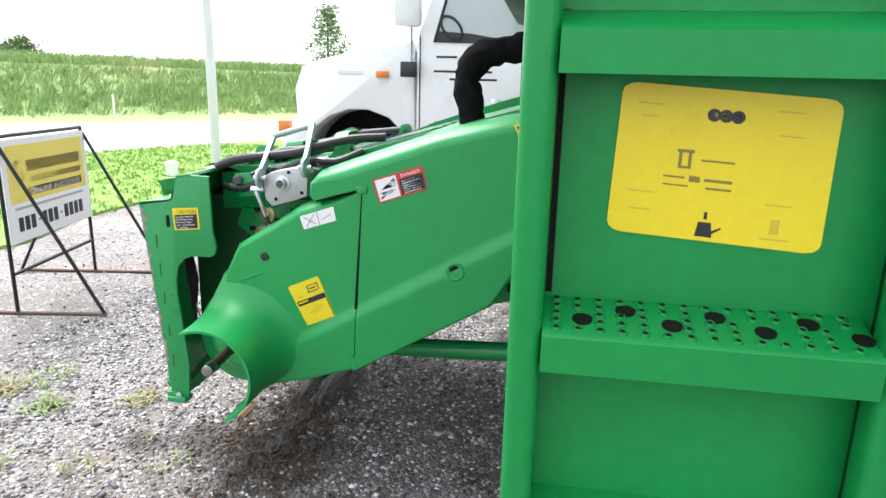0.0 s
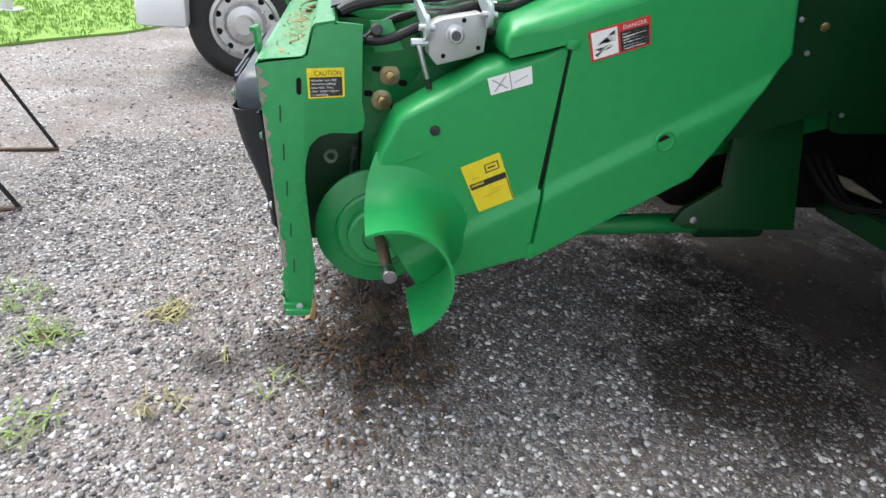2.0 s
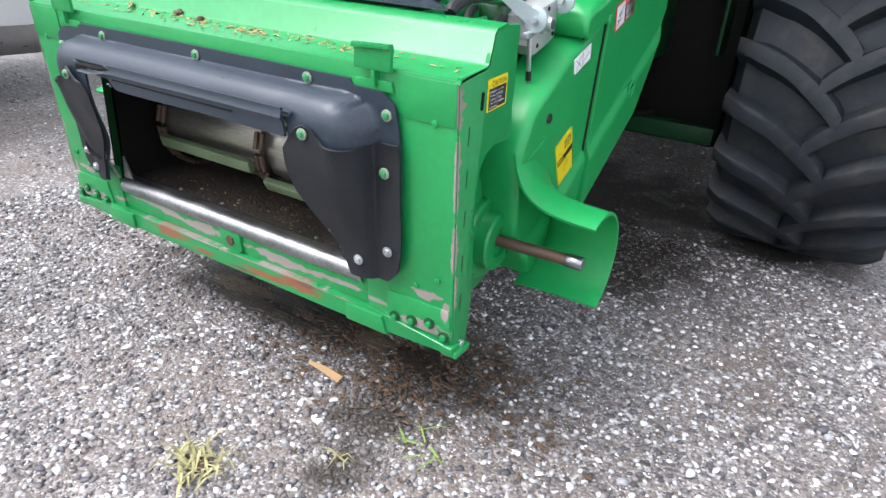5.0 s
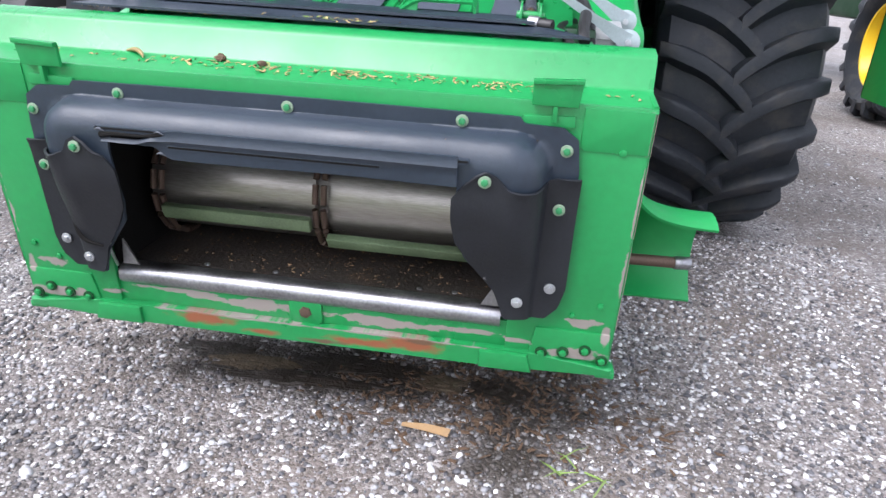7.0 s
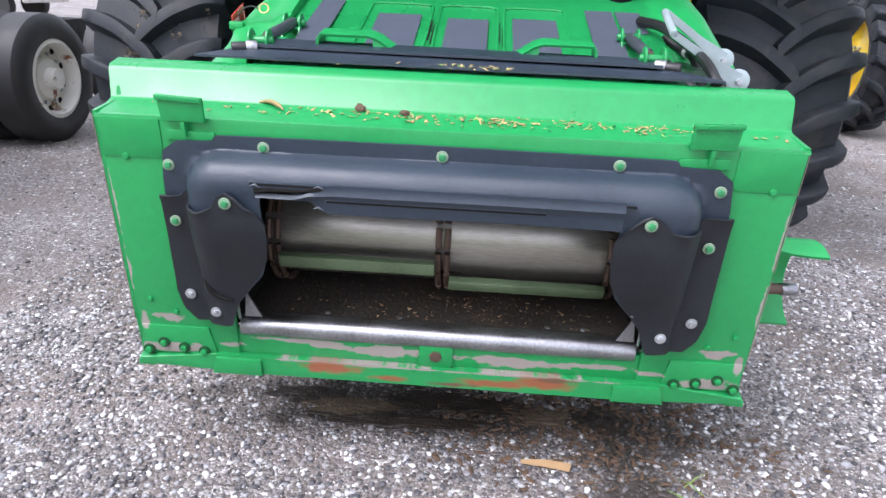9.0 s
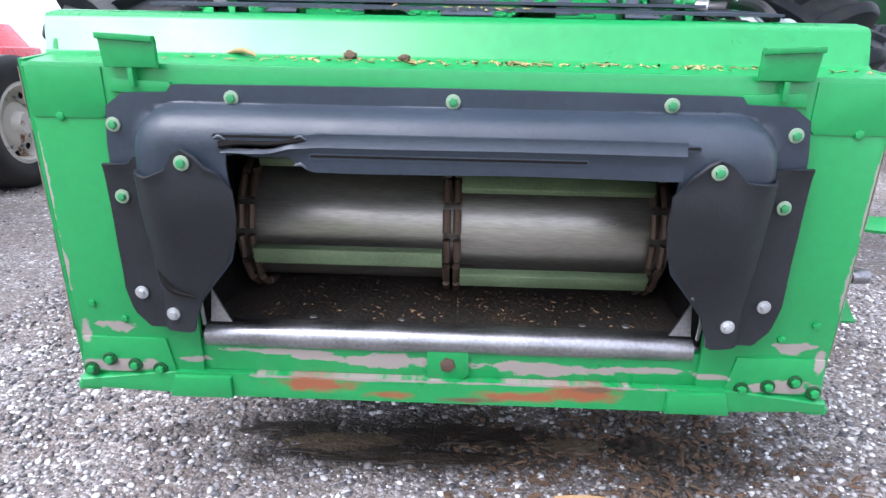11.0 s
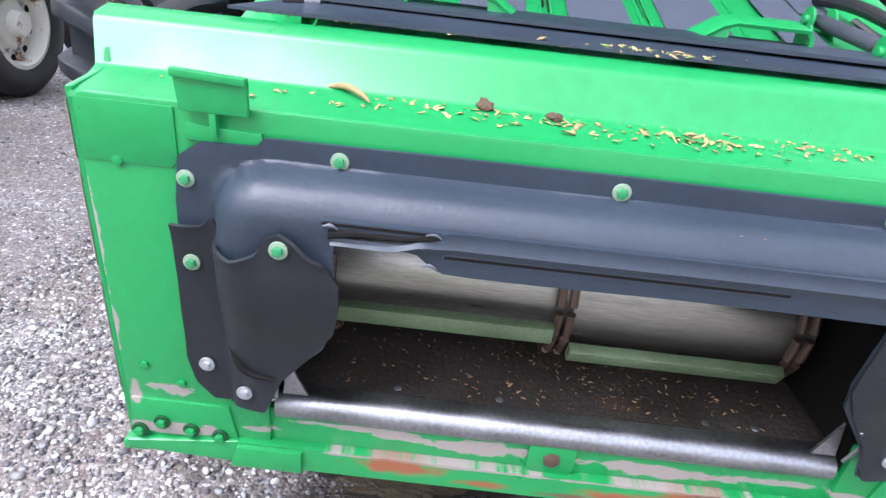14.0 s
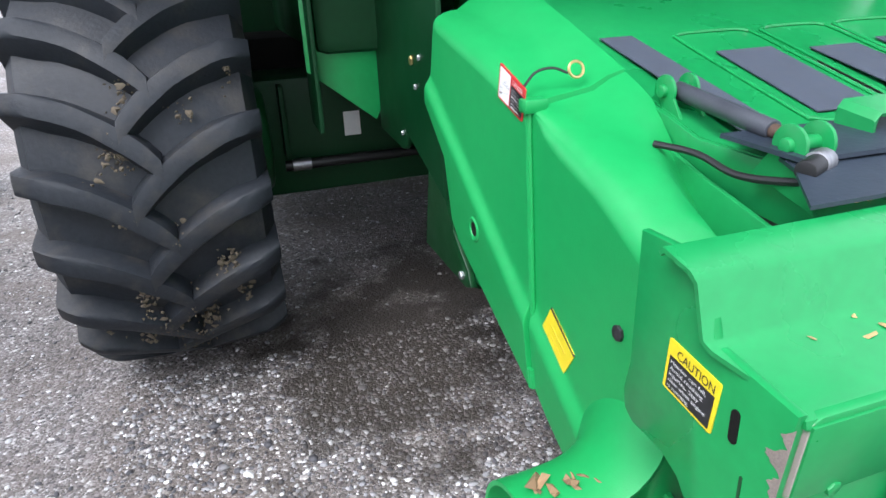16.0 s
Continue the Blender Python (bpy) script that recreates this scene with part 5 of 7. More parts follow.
def build_body():
    # skirts beside the feeder, body front, underside
    for s in (-1, 1):
        part("side_skirt", prism([(1.27, 0.81), (1.64, 0.931), (1.65, 0.885), (1.665, 0.868), (1.70, 0.862), (2.0, 0.875), (2.0, 2.3), (1.3, 2.3)], "x", s * 0.71, s * 0.725, 0.002), M_GREEN_DEEP_SHADE, COMBINE, "green body side sheet, coloured as shaded")
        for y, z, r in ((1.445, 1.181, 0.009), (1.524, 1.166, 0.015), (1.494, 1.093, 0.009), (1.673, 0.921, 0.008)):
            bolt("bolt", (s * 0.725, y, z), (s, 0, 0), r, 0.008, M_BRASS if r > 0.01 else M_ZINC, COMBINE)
        part("axle_hanger", prism([(1.385, 0.86), (1.60, 0.93), (1.705, 0.508), (1.30, 0.51), (1.255, 0.53), (1.28, 0.575), (1.40, 0.66)], "x", s * 0.64, s * 0.66, 0.003), M_GREEN_SHADE, COMBINE)
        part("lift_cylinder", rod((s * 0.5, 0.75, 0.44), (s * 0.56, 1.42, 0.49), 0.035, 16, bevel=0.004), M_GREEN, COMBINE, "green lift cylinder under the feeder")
        part("cylinder_rod", rod((s * 0.56, 1.40, 0.488), (s * 0.58, 1.62, 0.5), 0.05, 16, bevel=0.004), M_GREEN_DEEP_SHADE, COMBINE)
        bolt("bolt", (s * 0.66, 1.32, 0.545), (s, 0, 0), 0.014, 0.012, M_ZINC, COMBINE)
        part("brace_plate", prism([(1.9, 0.9), (2.1, 0.9), (2.1, 2.2), (1.9, 2.2)], "x", s * 0.95, s * 0.965, 0.002), M_GREEN_DEEP_SHADE, COMBINE)
    part("axle", box(-1.25, 1.2, 2.5, 2.88, 0.51, 1.02, 0.02), M_GREEN_DEEP_SHADE, COMBINE, "green front axle beam, coloured as shaded")
    for x0, x1 in ((-1.25, -1.12), (1.19, 1.05)):
        part("final_drive", rod((x0, 2.39, TYRE_R), (x1, 2.39, TYRE_R), 0.26, 28, 0.2, bevel=0.02), M_GREEN_SHADE, COMBINE, "green final drive housing, coloured as shaded")
    part("axle_rod", rod((-1.06, 2.45, 0.655), (1.06, 2.45, 0.655), 0.022, 12), M_HOSE, COMBINE)
    for s in (-1, 1):
        part("rod_end", rod((s * 1.03, 2.45, 0.655), (s * 0.95, 2.45, 0.655), 0.026, 12), M_STEEL, COMBINE)
        part("serial_plate", box(s * 0.745 - 0.036, s * 0.745 + 0.036, 2.492, 2.498, 0.75, 0.855), M_WHITE, COMBINE, "small white tag")
    for s in (-1, 1):
        part("axle_bracket", box(s * 1.045 - 0.01, s * 1.045 + 0.01, 2.4, 2.5, 0.7, 1.0, 0.003), M_GREEN_DEEP_SHADE, COMBINE)
        if s < 0:
            part("hanging_plate", prism([(s * 0.742, 0.91), (s * 0.715, 0.96), (s * 0.72, 1.5), (s * 0.98, 1.5), (s * 0.978, 1.10)], "y", 1.99, 2.0, 0.002), M_GREEN, COMBINE, "green sheet hanging in front of the axle")
    # black boxes added as deep shade between near skirt and wheel, with hoses
    part("drive_housing", box(0.45, 1.02, 2.06, 2.9, 0.46, 1.3, 0.03), M_DARK, COMBINE, "added black box standing for shade behind the skirt")
    part("gear_housing", box(-0.35, 0.46, 1.34, 2.9, 0.5, 1.16, 0.03), M_DARK, COMBINE, "added black box standing for shade under the feeder")
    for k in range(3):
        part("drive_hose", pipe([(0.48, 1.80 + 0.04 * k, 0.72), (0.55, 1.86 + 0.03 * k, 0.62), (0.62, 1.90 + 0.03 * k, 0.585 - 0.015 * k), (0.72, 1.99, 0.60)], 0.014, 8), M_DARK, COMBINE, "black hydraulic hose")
    part("torn_sleeve", pipe([(0.51, 1.93, 0.655), (0.535, 1.96, 0.635), (0.57, 2.0, 0.618), (0.62, 2.04, 0.60)], [0.006, 0.02, 0.014, 0.004], 9), M_SLEEVE_PALE, COMBINE, "frayed pale hose sleeve")
    part("cross_beam", box(0.46, 1.02, 1.93, 2.0, 0.5, 0.58, 0.008), M_GREEN_DEEP_SHADE, COMBINE, "green cross beam, coloured as shaded")
    part("body", box(-0.95, 0.95, 1.95, 6.4, 1.15, 3.2, 0.05), M_GREEN_DEEP_SHADE, COMBINE, "green combine body above the axle")
    part("cab_floor", box(-0.9, 0.9, 1.2, 2.0, 2.15, 2.3, 0.03), M_GREEN_DEEP_SHADE, COMBINE)
    # unseen underside and rear body, added to block sky light over the ground
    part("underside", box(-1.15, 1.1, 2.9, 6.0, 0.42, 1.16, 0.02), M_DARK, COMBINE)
    part("rear_body", box(-1.6, 1.6, 3.35, 7.2, 0.4, 3.4, 0.06), M_GREEN_DEEP_SHADE, COMBINE, "unseen green rear body behind the front wheels")


M_GREEN_LADDER = material("green_ladder_paint", (0.006, 0.225, 0.05), 0.4, var=0.12, scale=3, spec=0.3)
M_SLEEVE_PALE = material("frayed_sleeve", (0.2, 0.18, 0.13), 0.9, var=0.6, scale=40, bump=0.6, bump_scale=150)
# the same green paint with underbody shade put into its colour
M_GREEN_DEEP_SHADE = material("green_paint_deep_shade", (0.002, 0.036, 0.01), 0.5, var=0.15, scale=3, spec=0.25)
build_body()


def build_ladder():
    """Access ladder beside the front wheel, facing outward."""
    lad = part("access_ladder", box(1.945, 2.0, 1.275, 1.316, 0.53, 2.3, 0.014, seg=3), M_GREEN_LADDER, COMBINE, "green steel access ladder with perforated steps")
    part("rail", box(1.95, 2.0, 1.702, 1.74, 0.78, 2.3, 0.014, seg=3), M_GREEN_LADDER, lad)
    part("back_panel", box(1.915, 1.925, 1.30, 1.72, 0.79, 2.3), M_GREEN_LADDER, lad, "dark green back panel")
    part("slot", box(1.9255, 1.9268, 1.318, 1.326, 1.15, 1.50), M_DARK, lad, "tall narrow dark slot")
    # recess sides take the darkened green, shade put into the colour
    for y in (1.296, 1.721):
        part("side_panel", box(1.915, 1.95, y - 0.005, y + 0.005, 0.8, 2.3), M_GREEN_DEEP_SHADE, lad)

    def tread(z, x):
        return z + 0.32 * (2.0 - x)
    for z in (0.84, 1.12, 1.475, 1.83):
        st = part("step", prism([(2.004, z - 0.05), (2.004, z - 0.004), (2.0, z), (1.925, tread(z, 1.925)), (1.925, tread(z, 1.925) - 0.008), (1.995, z - 0.012), (1.995, z - 0.05)], "y", 1.316, 1.702, 0.001), M_GREEN_LADDER, lad)
        if z != 1.12:
            continue
        for i in range(7):
            x, y = (1.968 if i % 2 == 0 else 1.946), 1.365 + i * 0.054
            part("step_hole", rod((x, y, tread(z, x) - 0.004), (x + 0.0009, y, tread(z, x) + 0.0016), 0.0125, 18), M_DARK, st)
        nub = spin([(-0.003, 0.0075), (0.0005, 0.0066), (0.003, 0.0052), (0.0034, 0.0042), (0.0016, 0.0034)], (0, 0, 0), "z", 12)
        eye = rod((0, 0, 0), (0, 0, 0.0022), 0.0044, 10)
        shared = []
        for name, bm2, m in (("tread_nub", nub, M_GREEN_LADDER), ("nub_hole", eye, M_DARK)):
            ob = part(name, bm2, m, st)
            shared.append(ob.data)
            bpy.data.objects.remove(ob)
        lean = Matrix.Rotation(math.atan(0.32), 4, "Y")
        for i in range(15):
            for j in range(5):
                x, y = 1.931 + j * 0.0145, 1.333 + i * 0.0265
                if y > 1.695 or any(abs(x - (1.968 if k % 2 == 0 else 1.946)) < 0.0135 and abs(y - 1.365 - k * 0.054) < 0.019 for k in range(7)):
                    continue
                for name, me in zip(("tread_nub", "nub_hole"), shared):
                    ob = new(name, me)
                    ob.parent = st
                    ob.matrix_basis = Matrix.Translation((x, y, tread(z, x))) @ lean
    TL, TR, BR, BL = [(1.9262, y, z) for y, z in ((1.3945, 1.419), (1.642, 1.403), (1.642, 1.22), (1.388, 1.237))]
    def oval(u, v, a, b, n=12):
        return tuple((u + a * math.cos(math.tau * k / n), v + b * math.sin(math.tau * k / n)) for k in range(n))
    bars = []
    for u in (0.435, 0.49, 0.545):
        bars += [(oval(u, 0.165, 0.032, 0.042), M_BLACK), (oval(u, 0.165, 0.017, 0.02), M_YELLOW)]
    bars.append(((0.45, 0.155, 0.53, 0.173), M_BLACK))
    # seat, boots and can of the pictograms
    bars += [(b, M_OLIVE_PRINT) for b in ((0.29, 0.40, 0.37, 0.42), (0.30, 0.42, 0.315, 0.52), (0.345, 0.42, 0.36, 0.52), (0.30, 0.51, 0.36, 0.525), (0.405, 0.455, 0.56, 0.468), (0.24, 0.58, 0.34, 0.592), (0.36, 0.57, 0.41, 0.61), (0.43, 0.58, 0.56, 0.6), (0.24, 0.635, 0.36, 0.645), (0.44, 0.635, 0.56, 0.65))]
    bars += [(b, M_BLACK) for b in ((0.452, 0.80, 0.468, 0.85), (((0.43, 0.87), (0.49, 0.87), (0.50, 0.97), (0.42, 0.97))), (((0.49, 0.93), (0.535, 0.895), (0.54, 0.905), (0.495, 0.95))))]
    faint = [(0.08, 0.12, 0.2, 0.13), (0.1, 0.2, 0.18, 0.21), (0.08, 0.7, 0.2, 0.71), (0.1, 0.82, 0.2, 0.83), (0.72, 0.1, 0.84, 0.11), (0.74, 0.25, 0.85, 0.26), (0.72, 0.7, 0.85, 0.71), (0.76, 0.8, 0.8, 0.9), (0.72, 0.93, 0.85, 0.94)]
    decal("decal", (TL, TR, BR, BL), M_YELLOW, bars + [(b, M_YELLOW_DULL) for b in faint], [], lad, "yellow instruction decal with black pictograms", radius=0.07)
    c = Vector((2.751, 1.31, 1.408))
    lad.matrix_basis = Matrix.Translation(c) @ Matrix.Scale(0.94, 4) @ Matrix.Translation(-c)
    return lad


build_ladder()


# ---- white lorry ----
def lorry_wheel(truck, x, y, r, w, rim, mat, dish, label):
    """Road wheel with its face towards +x."""
    wh = part("wheel", spin([(-w, rim), (0.0, rim), (0.005, rim - 0.03), (-dish, rim - 0.05), (-dish, rim * 0.62), (-dish + 0.04, rim * 0.5), (-dish + 0.05, rim * 0.28), (-dish + 0.12, rim * 0.25), (-dish + 0.12, 0)], (0, 0, 0), "x", 40), mat, truck, label, 35)
    wh.location = (x, y, r)
    part("tyre", spin([(-w, rim), (-w - 0.02, rim + 0.06), (-w - 0.01, r - 0.04), (-w + 0.03, r), (-0.03, r), (0.012, r - 0.04), (0.022, rim + 0.07), (0.005, rim)], (0, 0, 0), "x", 56), M_RUBBER_CLEAN, wh, "black road tyre", 40)
    for k in range(10):
        a = math.tau * k / 10
        c = (rim * 0.62 * math.cos(a), rim * 0.62 * math.sin(a))
        part("wheel_nut", rod((-dish, *c), (-dish + 0.03, *c), 0.016, 6), M_ZINC, wh)
        a += math.tau / 20
        c = (rim * 0.78 * math.cos(a), rim * 0.78 * math.sin(a))
        part("hand_hole", rod((-dish - 0.01, *c), (-dish + 0.002, *c), 0.026, 14), M_DARK, wh)
    return wh


def build_lorry():
    tr = thing("lorry", "white bonneted lorry tractor parked on the gravel", "lorry", at=(0, 0, 0))
    hood = [(-1.18, 0.95), (-1.2, 1.35), (-1.12, 1.56), (-0.9, 1.64), (0.0, 1.82), (0.02, 0.9), (-0.05, 0.9), (-0.12, 0.97), (-0.25, 1.09), (-0.45, 1.16), (-0.65, 1.16), (-0.85, 1.09), (-1.0, 0.97), (-1.08, 0.85), (-1.1, 0.7), (-1.35, 0.7), (-1.35, 0.95)]
    part("bonnet", prism(hood, "x", -5.75, -3.52, 0.03), M_TRUCK, tr, "white bonnet with wheel arch", 40)
    part("bumper", box(-5.85, -3.5, -1.47, -1.06, 0.44, 0.72, 0.04), M_TRUCK, tr)
    part("cab", prism([(0.03, 0.55), (0.03, 1.85), (0.35, 2.75), (1.9, 2.8), (1.9, 0.55)], "x", -5.7, -3.5, 0.03), M_TRUCK, tr, "white cab")
    part("side_window", prism([(0.22, 1.82), (0.42, 2.5), (1.1, 2.5), (1.1, 1.80)], "x", -3.5, -3.494), M_SKYLIT_GLASS, tr, "side window with bright sky put into its colour")
    part("dashboard", prism([(0.2, 1.80), (0.24, 1.90), (0.55, 1.88), (0.8, 1.84), (1.1, 1.83), (1.1, 1.79)], "x", -3.494, -3.488), M_BLACK, tr)
    part("steering_wheel", pipe([(-3.485, 0.36 + 0.1 * math.cos(a), 1.93 + 0.09 * math.sin(a) - 0.05 * math.cos(a)) for a in (math.tau * k / 12 for k in range(13))], 0.012, 6, None, 3), M_BLACK, tr)
    part("window_frame", pipe([(-3.492, 0.2, 1.80), (-3.492, 0.4, 2.52), (-3.492, 1.1, 2.52), (-3.492, 1.12, 1.78)], 0.014, 6, None, 1), M_BLACK, tr)
    part("mirror_head", box(-3.46, -3.30, -0.16, 0.1, 1.92, 2.5, 0.05), M_TRUCK, tr, "white mirror housing")
    part("mirror_arm", rod((-3.4, 0.0, 1.6), (-3.4, 0.0, 1.95), 0.014, 8), M_ALU, tr)
    part("door_seam", box(-3.5, -3.496, 1.02, 1.03, 0.9, 2.5), M_DARK, tr)
    part("door_seam", box(-3.5, -3.496, 0.06, 0.07, 0.95, 1.85), M_DARK, tr)
    part("marker_lamp", box(-3.5, -3.48, -0.36, -0.24, 1.47, 1.53, 0.004), M_AMBER, tr, "amber side marker lamp")
    part("turn_lamp", box(-3.62, -3.5, -1.38, -1.26, 0.9, 1.04, 0.02), M_AMBER, tr, "amber turn lamp")
    part("mirror", box(-3.45, -3.38, -0.1, 0.05, 1.48, 1.62, 0.01), M_BLACK, tr, "black mirror")
    part("door_handle", box(-3.5, -3.47, 0.75, 0.84, 1.18, 1.30, 0.006), M_ALU, tr)
    part("name_plate", box(-3.52, -3.512, -0.75, -0.5, 1.50, 1.53), M_ALU, tr)
    for y0, y1, z in ((0.22, 0.42, 1.66), (0.2, 0.75, 1.53), (0.35, 0.8, 1.46)):
        part("lettering", box(-3.5, -3.497, y0, y1, z, z + 0.02), M_BLACK, tr)
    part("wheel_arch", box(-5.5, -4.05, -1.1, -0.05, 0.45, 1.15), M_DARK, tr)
    part("fuel_step", box(-4.3, -3.52, -0.08, 0.42, 0.24, 0.86, 0.03), M_TRUCK, tr, "white step box")
    part("step_insert", box(-3.52, -3.512, 0.08, 0.28, 0.42, 0.6), M_ALU, tr)
    part("fuel_tank", rod((-3.9, 0.5, 0.62), (-3.9, 2.0, 0.62), 0.32, 32, bevel=0.02), M_ALU, tr)
    part("frame_rail", box(-4.9, -4.2, 1.9, 5.6, 0.6, 0.85, 0.01), M_DARK, tr)
    for y in (3.67, 4.95):
        part("rear_axle", rod((-4.6, y, 0.5), (-3.5, y, 0.5), 0.09, 16), M_DARK, tr)
        part("axle_hanger", box(-4.6, -4.45, y - 0.2, y + 0.2, 0.45, 0.62, 0.01), M_DARK, tr)
    lorry_wheel(tr, -3.64, -0.605, 0.485, 0.28, 0.30, M_ALU, 0.02, "alloy front wheel with hand holes")
    lorry_wheel(tr, -3.34, 3.67, 0.50, 0.27, 0.31, M_RIM_WHITE, 0.11, "white steel rear wheel with rust")
    lorry_wheel(tr, -3.7, 3.67, 0.50, 0.27, 0.30, M_RIM_WHITE, 0.1, "white steel inner rear wheel")
    lorry_wheel(tr, -3.34, 4.95, 0.50, 0.27, 0.31, M_RIM_WHITE, 0.11, "white steel rear wheel with rust")
    return tr


M_AMBER = material("amber_lens", (0.7, 0.2, 0.03), 0.3, var=0.05)
build_lorry()


# ---- second machine behind ----
def build_second_machine():
    m = thing("tractor", "green machine with yellow wheels parked behind", "tractor")
    wheel = tractor_wheel(m, (4.14, 6.1, 0.75), 0.46, 0.75, 0.44, 18, face=-1)
    part("hub", spin([(-0.05, 0.0), (-0.12, 0.0), (-0.12, 0.06), (-0.105, 0.07), (-0.07, 0.075), (-0.065, 0.11), (-0.05, 0.115)], (0, 0, 0), "x", 28), M_CAST_DARK, wheel, "grey hub cap")
    part("axle", box(4.2, 6.1, 6.0, 6.2, 0.65, 0.85, 0.02), M_GREEN_DEEP_SHADE, m)
    # mostly unseen body, made large to cut sky light from that side
    part("body", box(4.6, 6.8, 6.5, 11.0, 0.9, 3.3, 0.1), M_GREEN_DEEP_SHADE, m)
    tractor_wheel(m, (6.2, 6.1, 0.75), 0.46, 0.75, 0.44, 18, face=1)


build_second_machine()


# ---- auction board on a wire easel ----
def build_sign():
    A, B = Vector((-0.51, -1.80, 0.0)), Vector((-1.415, -1.955, 0.0))
    u = (B - A).normalized()
    v = Vector((-u.y, u.x, 0))
    if v.y < 0:
        v = -v
    sg = thing("sign_board", "white and yellow auction sign on a black wire easel", "sign", at=(0, 0, 0))

    def bar(name, p, q, r=0.011, mat=M_WIRE, label=""):
        return part(name, rod(p, q, r, 8), mat, sg, label)
    Z = Vector((0, 0, 1))
    for P in (A, B):
        bar("leg", P, P + Z * 1.07)
        bar("skid", P - v * 0.55 + Z * 0.012, P + v * 0.53 + Z * 0.012, 0.013, M_IRON, "rusty steel skid")
        bar("brace", P + Z * 1.05, P + v * 0.52 + Z * 0.02)
        bar("brace", P + Z * 1.05, P - v * 0.54 + Z * 0.02)
    bar("cross_bar", A + Z * 0.25, B + Z * 0.25, 0.012)
    bar("top_bar", A + Z * 1.065, B + Z * 1.065, 0.012)
    w = (B - A).length
    f = v * 0.016
    # seen from the yard, the board reads from A to B on the side that faces the machine
    side = Vector((-A.y, A.x, 0))
    face = v if v.dot(Vector((2.7, 1.0, 0)) - A) > 0 else -v
    left, right = (A, B) if (B - A).cross(Z).dot(face) > 0 else (B, A)
    TL, TR = left + Z * 1.045 + face * 0.016, right + Z * 1.045 + face * 0.016
    BL, BR = left + Z * 0.43 + face * 0.016, right + Z * 0.43 + face * 0.016
    W, Y, K, R = M_WHITE, M_SIGN_YELLOW, M_BLACK, M_RED
    patches = [((0.05, 0.06, 0.95, 0.62), Y), ((0.24, 0.49, 0.9, 0.57), K), ((0.25, 0.22, 0.9, 0.33), M_SIGN_GOLD), ((0.28, 0.38, 0.9, 0.44), M_SIGN_GOLD), ((0.13, 0.2, 0.2, 0.24), K), ((0.13, 0.3, 0.2, 0.34), R), ((0.13, 0.42, 0.2, 0.46), R), ((0.12, 0.22, 0.15, 0.34), R), ((0.18, 0.32, 0.21, 0.45), R),
               ((0.08, 0.66, 0.9, 0.685), M_GREY_PRINT)]
    x = 0.1
    for k in range(12):
        if k not in (3, 7):
            patches.append(((x, 0.76, x + 0.05, 0.9), K))
        else:
            patches.append(((x + 0.015, 0.825, x + 0.04, 0.84), K))
        x += 0.066
    decal("board", (TL, TR, BR, BL), W, patches, [("ONLINE AUCTIONS", 0.27, 0.56, 0.055, 0.6, W)], sg, "white board with yellow field and dark print", radius=0.005, t=0.004)
    return sg


M_WIRE = material("black_wire", (0.02, 0.02, 0.022), 0.5, var=0.2, metal=0.5)
M_SIGN_YELLOW = material("sign_yellow", (0.72, 0.6, 0.12), 0.5, var=0.05)
M_SIGN_GOLD = material("sign_print", (0.28, 0.2, 0.08), 0.5, var=0.1)
build_sign()

# ---- lamp post ----
post = thing("lamp_post", "slim grey metal lamp post standing in the lawn", "post", at=(-7.0, -3.95, 0.0))
part("pole", rod((0, 0, 0.02), (0, 0, 7.0), 0.075, 20, 0.06), M_POLE, post)
part("base_plate", box(-0.16, 0.16, -0.16, 0.16, 0.0, 0.05, 0.01), M_POLE, post)


